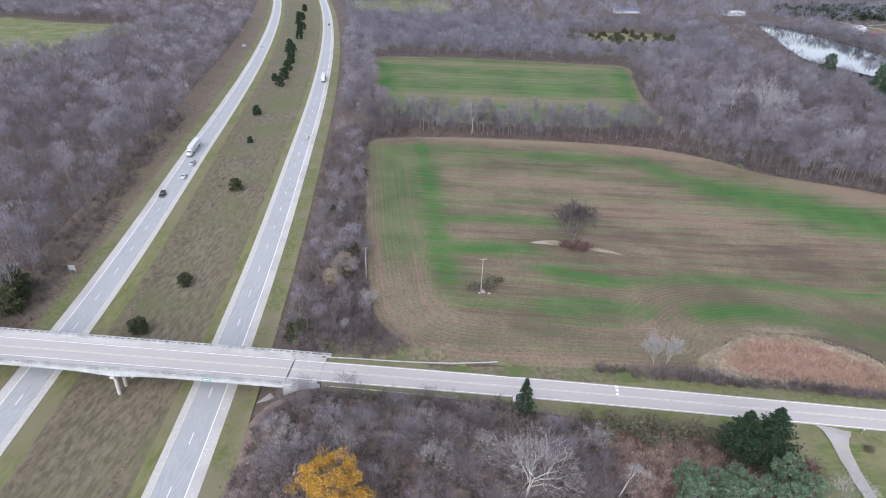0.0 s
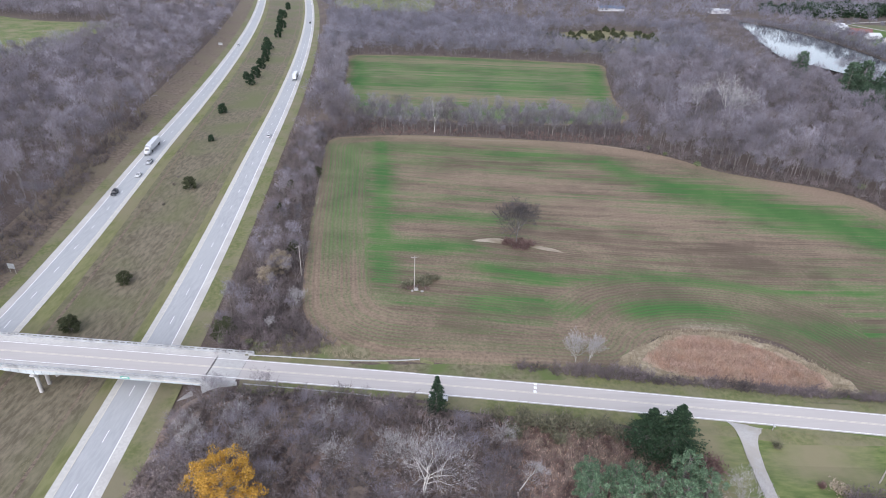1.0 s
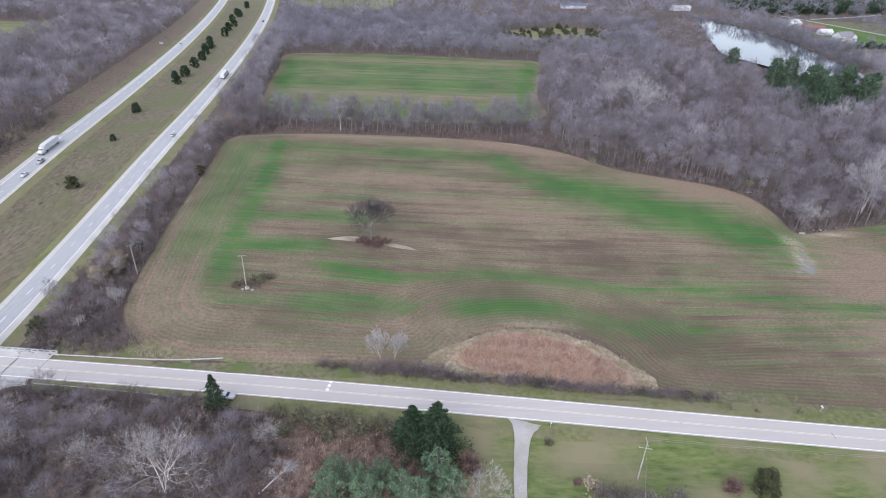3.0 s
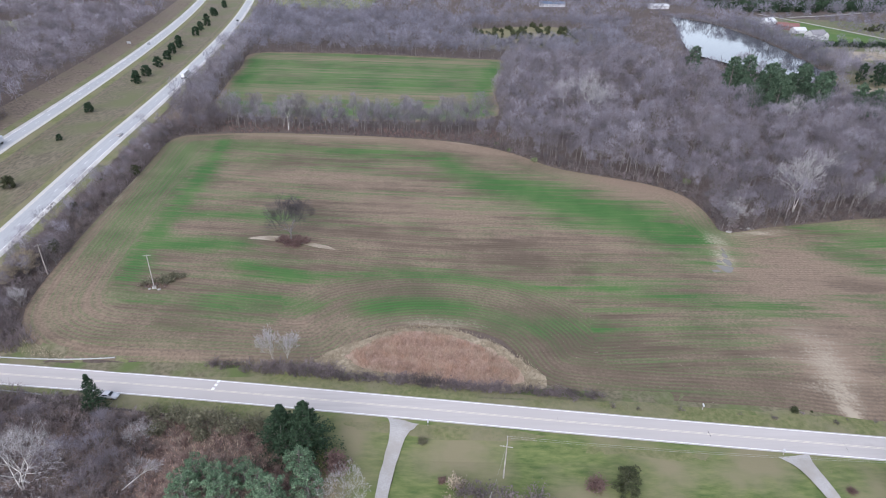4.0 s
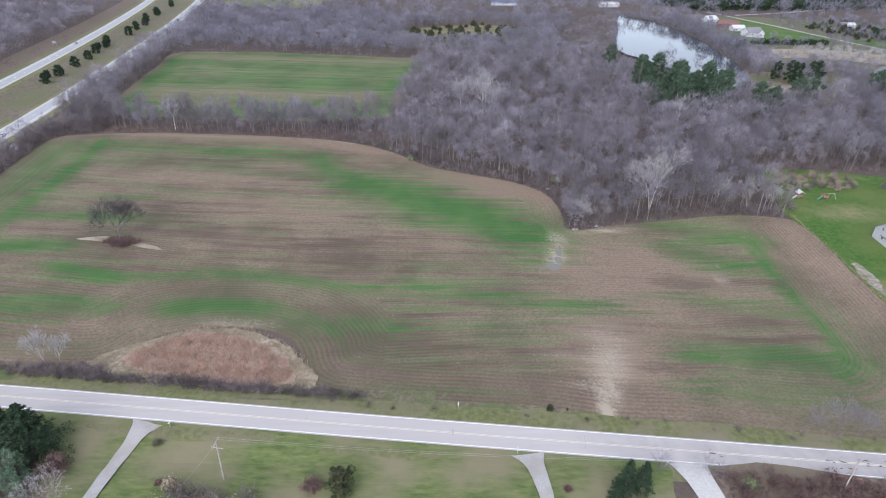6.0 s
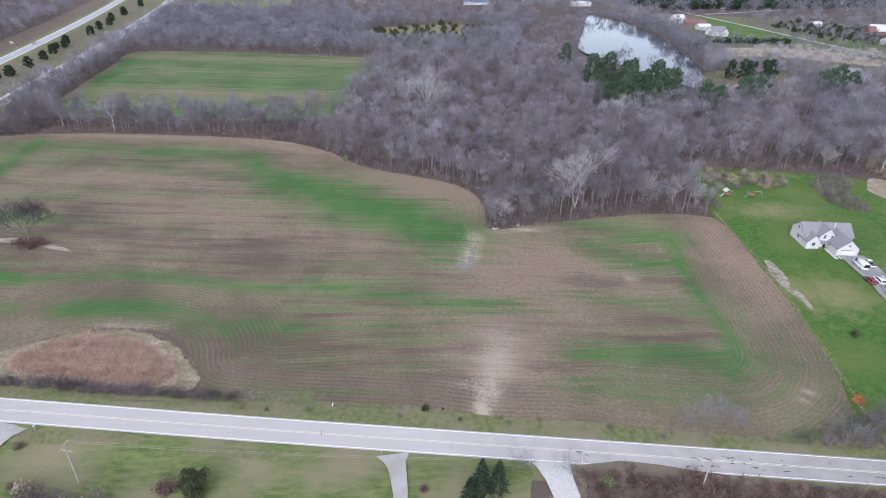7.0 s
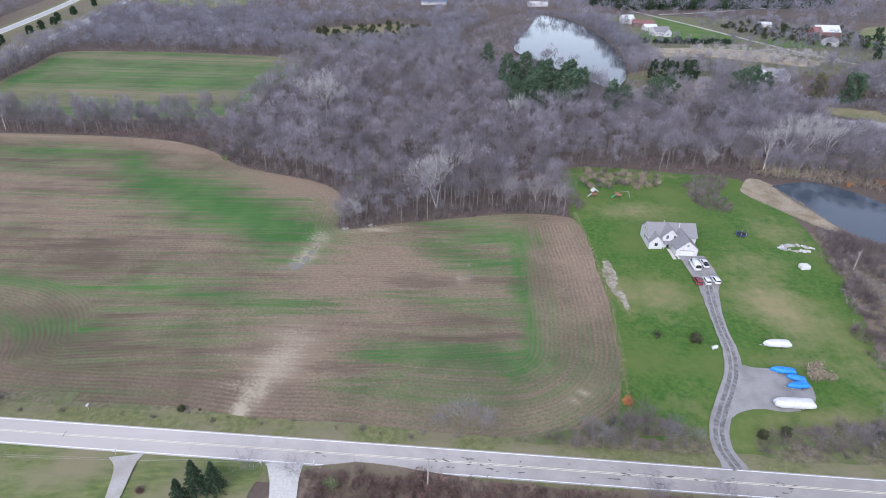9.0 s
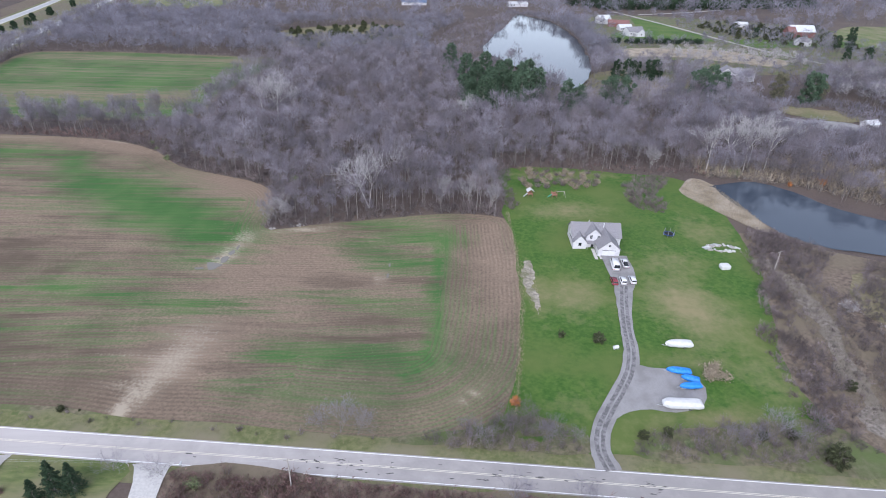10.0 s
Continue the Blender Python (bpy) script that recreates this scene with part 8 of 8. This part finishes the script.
# play towers
for x, y, roofed in ((312.2, 237.5, True), (322.5, 236.5, False)):
    play = thing("play_tower", "wooden play tower with white roof" if roofed else "red-brown wooden climbing frame with swing beam", "playground", pose(x, y, ground_z(x, y) + 0.14, 0, 0, 8), "playground behind the house")
    for u in (-1, 1):
        for v in (-1, 1):
            bm = bmesh.new()
            box(bm, (u, v, 1.35), (0.16, 0.16, 2.7))
            part("post", bm, WOODRED, play)
    bm = bmesh.new()
    box(bm, (0, 0, 1.25), (2.3, 2.3, 0.14))
    part("platform", bm, WOODRED, play)
    for v in (-1.06, 1.06):
        bm = bmesh.new()
        box(bm, (0, v, 1.65), (2.2, 0.08, 0.7))
        part("panel", bm, WOODRED, play)
    if roofed:
        bm = bmesh.new()
        extrude_profile(bm, [(-1.5, 2.5), (0, 3.5), (1.5, 2.5), (1.5, 2.6), (0, 3.62), (-1.5, 2.6)], "y", -1.4, 1.4)
        part("roof", bm, WHITETARP, play)
    else:
        bm = bmesh.new()
        rod(bm, (1, 0, 2.5), (4.6, 0, 2.5), 0.09, 0.09, 6)
        part("swing_beam", bm, POLEWOOD, play)
        for v in (-1.1, 1.1):
            bm = bmesh.new()
            rod(bm, (4.6, 0, 2.5), (4.9, v, 0), 0.07, 0.07, 6)
            part("brace", bm, POLEWOOD, play)
    bm = bmesh.new()
    box(bm, (-1.9, 0, 0.75), (2.3, 0.6, 0.07), Matrix.Rotation(radians(-38), 3, "Y"))
    part("slide", bm, WHITEPAINT if roofed else GREENSIGN, play)

# stacked boards, frames and stones at the lawn's edge
g = np.random.default_rng(91)
for k in range(44):
    a = g.uniform(0, 6.283)
    r = g.uniform(0.6, 1.0)
    x, y = 377 + 6.3 * r * math.cos(a), 192 + 3.0 * r * math.sin(a)
    bm = bmesh.new()
    box(bm, (0, 0, 0), (g.uniform(0.7, 2.6), g.uniform(0.3, 0.9), g.uniform(0.15, 0.45)), bevel=0.02)
    ob = part("board_stack", bm, (STEEL, POLEWOOD, WHITETARP, CONCRETE)[k % 4])
    ob.matrix_basis = pose(x, y, ground_z(x, y) + 0.32, g.normal(0, 5), g.normal(0, 5), g.uniform(0, 180))
    tagged(ob, ("stack of grey metal sheets on the lawn", "stack of weathered boards on the lawn", "white covered bundle on the lawn", "pale concrete slab on the lawn")[k % 4], "building material", "building materials on the lawn")

# field stones at the wood's corner and round the field pole
def stone_at(x, y, s, group, seed):
    gg = np.random.default_rng(seed)
    bm = bmesh.new()
    bmesh.ops.create_icosphere(bm, subdivisions=1, radius=s)
    for v in bm.verts:
        v.co = Vector((v.co.x * 1.3, v.co.y, v.co.z * 0.7)) * gg.uniform(0.8, 1.15)
    ob = part("field_stone", bm, STONE)
    ob.matrix_basis = pose(x, y, ground_z(x, y) + s * 0.3, 0, 0, gg.uniform(0, 360))
    tagged(ob, "pale field stone dumped at the field edge", "stone", group)


for k in range(24):
    c = ((205, 243, 2.5, 1.2), (218, 209, 3.0, 0.8), (208.5, 205.5, 1.2, 0.8), (12, 149.5, 2.2, 0.9))[k % 4]
    stone_at(c[0] + g.normal(0, c[2] * 0.5), c[1] + g.normal(0, c[3] * 0.5), g.uniform(0.3, 0.7), "field stones", k)
g = np.random.default_rng(92)
plant(shrub(380, 1.6, 1.6, 18, 8, 0.04, 14), BARK, OLIVE, [(10, 152.5, 1.2), (13, 154.5, 1.3), (16, 156, 1.4), (8.5, 151, 1.0), (18, 156, 1.1), (14.5, 152.5, 1.2), (15.5, 154, 1.2)], "weed_clump", "weedy shrub growing round the field pole", "shrub", "weeds round the field pole", 50, "foliage")
plant(shrub(381, 1.3, 1.5, 18, 8, 0.04), BARK, REDTWIG, [(12.5, 151, 1.3), (9.5, 149.8, 1.2), (15, 150.5, 1.2), (8, 150.5, 1.0)], "weed_clump", "dead red-brown weeds round the field pole", "shrub", "dead weeds round the field pole", 51, "crown")


# ---- distant farms ----
def cottage(x, y, turn, w, d, eave, ridge, walls, roof, label, name="distant_house", group="distant houses", wing=True, rows=2):
    z = min(ground_z(x, y), ground_z(x + 4, y))
    root = thing(name, label, "barn" if "barn" in name else "house", pose(x, y, z, 0, 0, turn), group)
    bm = bmesh.new()
    gable_walls(bm, -w / 2, w / 2, -d / 2, d / 2, eave, ridge, "x")
    part("wall", bm, walls, root)
    bm = bmesh.new()
    gable_roof(bm, -w / 2, w / 2, -d / 2, d / 2, eave, ridge, "x", 0.5, 0.25)
    part("roof", bm, roof, root)
    if wing:
        bm = bmesh.new()
        gable_walls(bm, -w * 0.12, w * 0.36, -d * 0.95, d * 0.1, eave * 0.9, ridge * 0.9, "y")
        part("wall", bm, walls, root)
        bm = bmesh.new()
        gable_roof(bm, -w * 0.12, w * 0.36, -d * 0.95, d * 0.1, eave * 0.9, ridge * 0.9, "y", 0.4, 0.2)
        part("roof", bm, roof, root)
        window(root, (w * 0.12, -d * 0.96, eave * 0.5), 1.6, 1.5)
    for k in range(rows):
        window(root, (-w * 0.38 + k * w * 0.16, -d / 2 - 0.02, eave * 0.55), 1.3, 1.5)
    return root


METALROOF = mat("pale_metal_roof", (0.48, 0.49, 0.51), (0.56, 0.57, 0.58), 0.6, rough=0.5)
BLUEROOF = mat("blue_metal_roof", (0.10, 0.15, 0.24), (0.15, 0.20, 0.30), 0.6, rough=0.5)
cottage(462, 722, 25, 15, 9, 5.5, 9.0, SIDING, METALROOF, "distant white farmhouse with pale roof")
cottage(474, 700, -12, 22, 10, 4.0, 7.0, BARNRED, BARNRED, "distant red barn by the farmhouse", "distant_barn", "distant barns", False, 0)
cottage(474, 676, 10, 14, 8, 3.5, 6.0, SIDING, METALROOF, "distant white shed with pale roof", wing=False)
cottage(474, 642, 20, 18, 11, 5.0, 8.5, SIDING, SHINGLE, "distant grey-roofed white house")
cottage(492, 460, 70, 13, 9, 6.0, 9.5, SIDING, SHINGLE, "white house among the trees beyond the pond")
cottage(505, 462, 20, 14, 9, 4.5, 7.5, SIDING, SHINGLE, "white-walled outbuilding among the trees")
cottage(646, 660, 0, 8, 12, 6.0, 10.5, BARNRED, BARNRED, "distant red barn end", "distant_barn", "distant barns", False, 0)
cottage(660, 666, 2, 26, 15, 6.0, 11.5, BARNRED, METALROOF, "distant barn with a pale arched metal roof", "distant_barn", "distant barns", False, 0)
cottage(632, 610, 30, 12, 8, 5.0, 8.0, SIDING, SHINGLE, "distant small white house")
cottage(624, 726, 0, 14, 8, 3.5, 5.5, SIDING, METALROOF, "distant low white shed", wing=False)
cottage(240, 880, 0, 34, 12, 4.0, 6.5, SIDING, BLUEROOF, "distant long building with a blue-grey roof", wing=False)
cottage(380, 860, 10, 26, 10, 4.0, 6.0, SIDING, METALROOF, "distant low pale building", wing=False)
cottage(487, 372, 40, 6, 4, 2.4, 3.6, SIDING, METALROOF, "small pale shed among the trees", "garden_shed", "", False, 0)
cottage(537, 354, 15, 9, 6, 2.6, 4.4, SIDING, METALROOF, "pale low house half hidden by trees", wing=False)
for k, (x, y, a) in enumerate(((494, 358, 20), (499, 357, 30), (504, 356, 25), (489, 362, 150))):
    car("suv" if k % 2 else "sedan", (WHITEPAINT, SILVER, BLACKPAINT, WHITEPAINT)[k], ("white", "silver", "black", "white")[k] + " car parked at the distant house", pose(x, y, ground_z(x, y) + 0.3, 0, 0, a), "cars at the distant house")
cover("distant_yard", [(476, 378), (500, 366), (530, 360), (535, 348), (505, 348), (480, 360)], GRAVEL, "pale gravel yard of the distant house", "driveway", 0.25, 8, 5, 0.6, 12)
cover("distant_garden", [(498, 392), (530, 386), (545, 366), (520, 362), (502, 374)], DRYGRASS, "green garden below the olive trees", "lawn", 0.3, 8, 3, 1.6, 13)
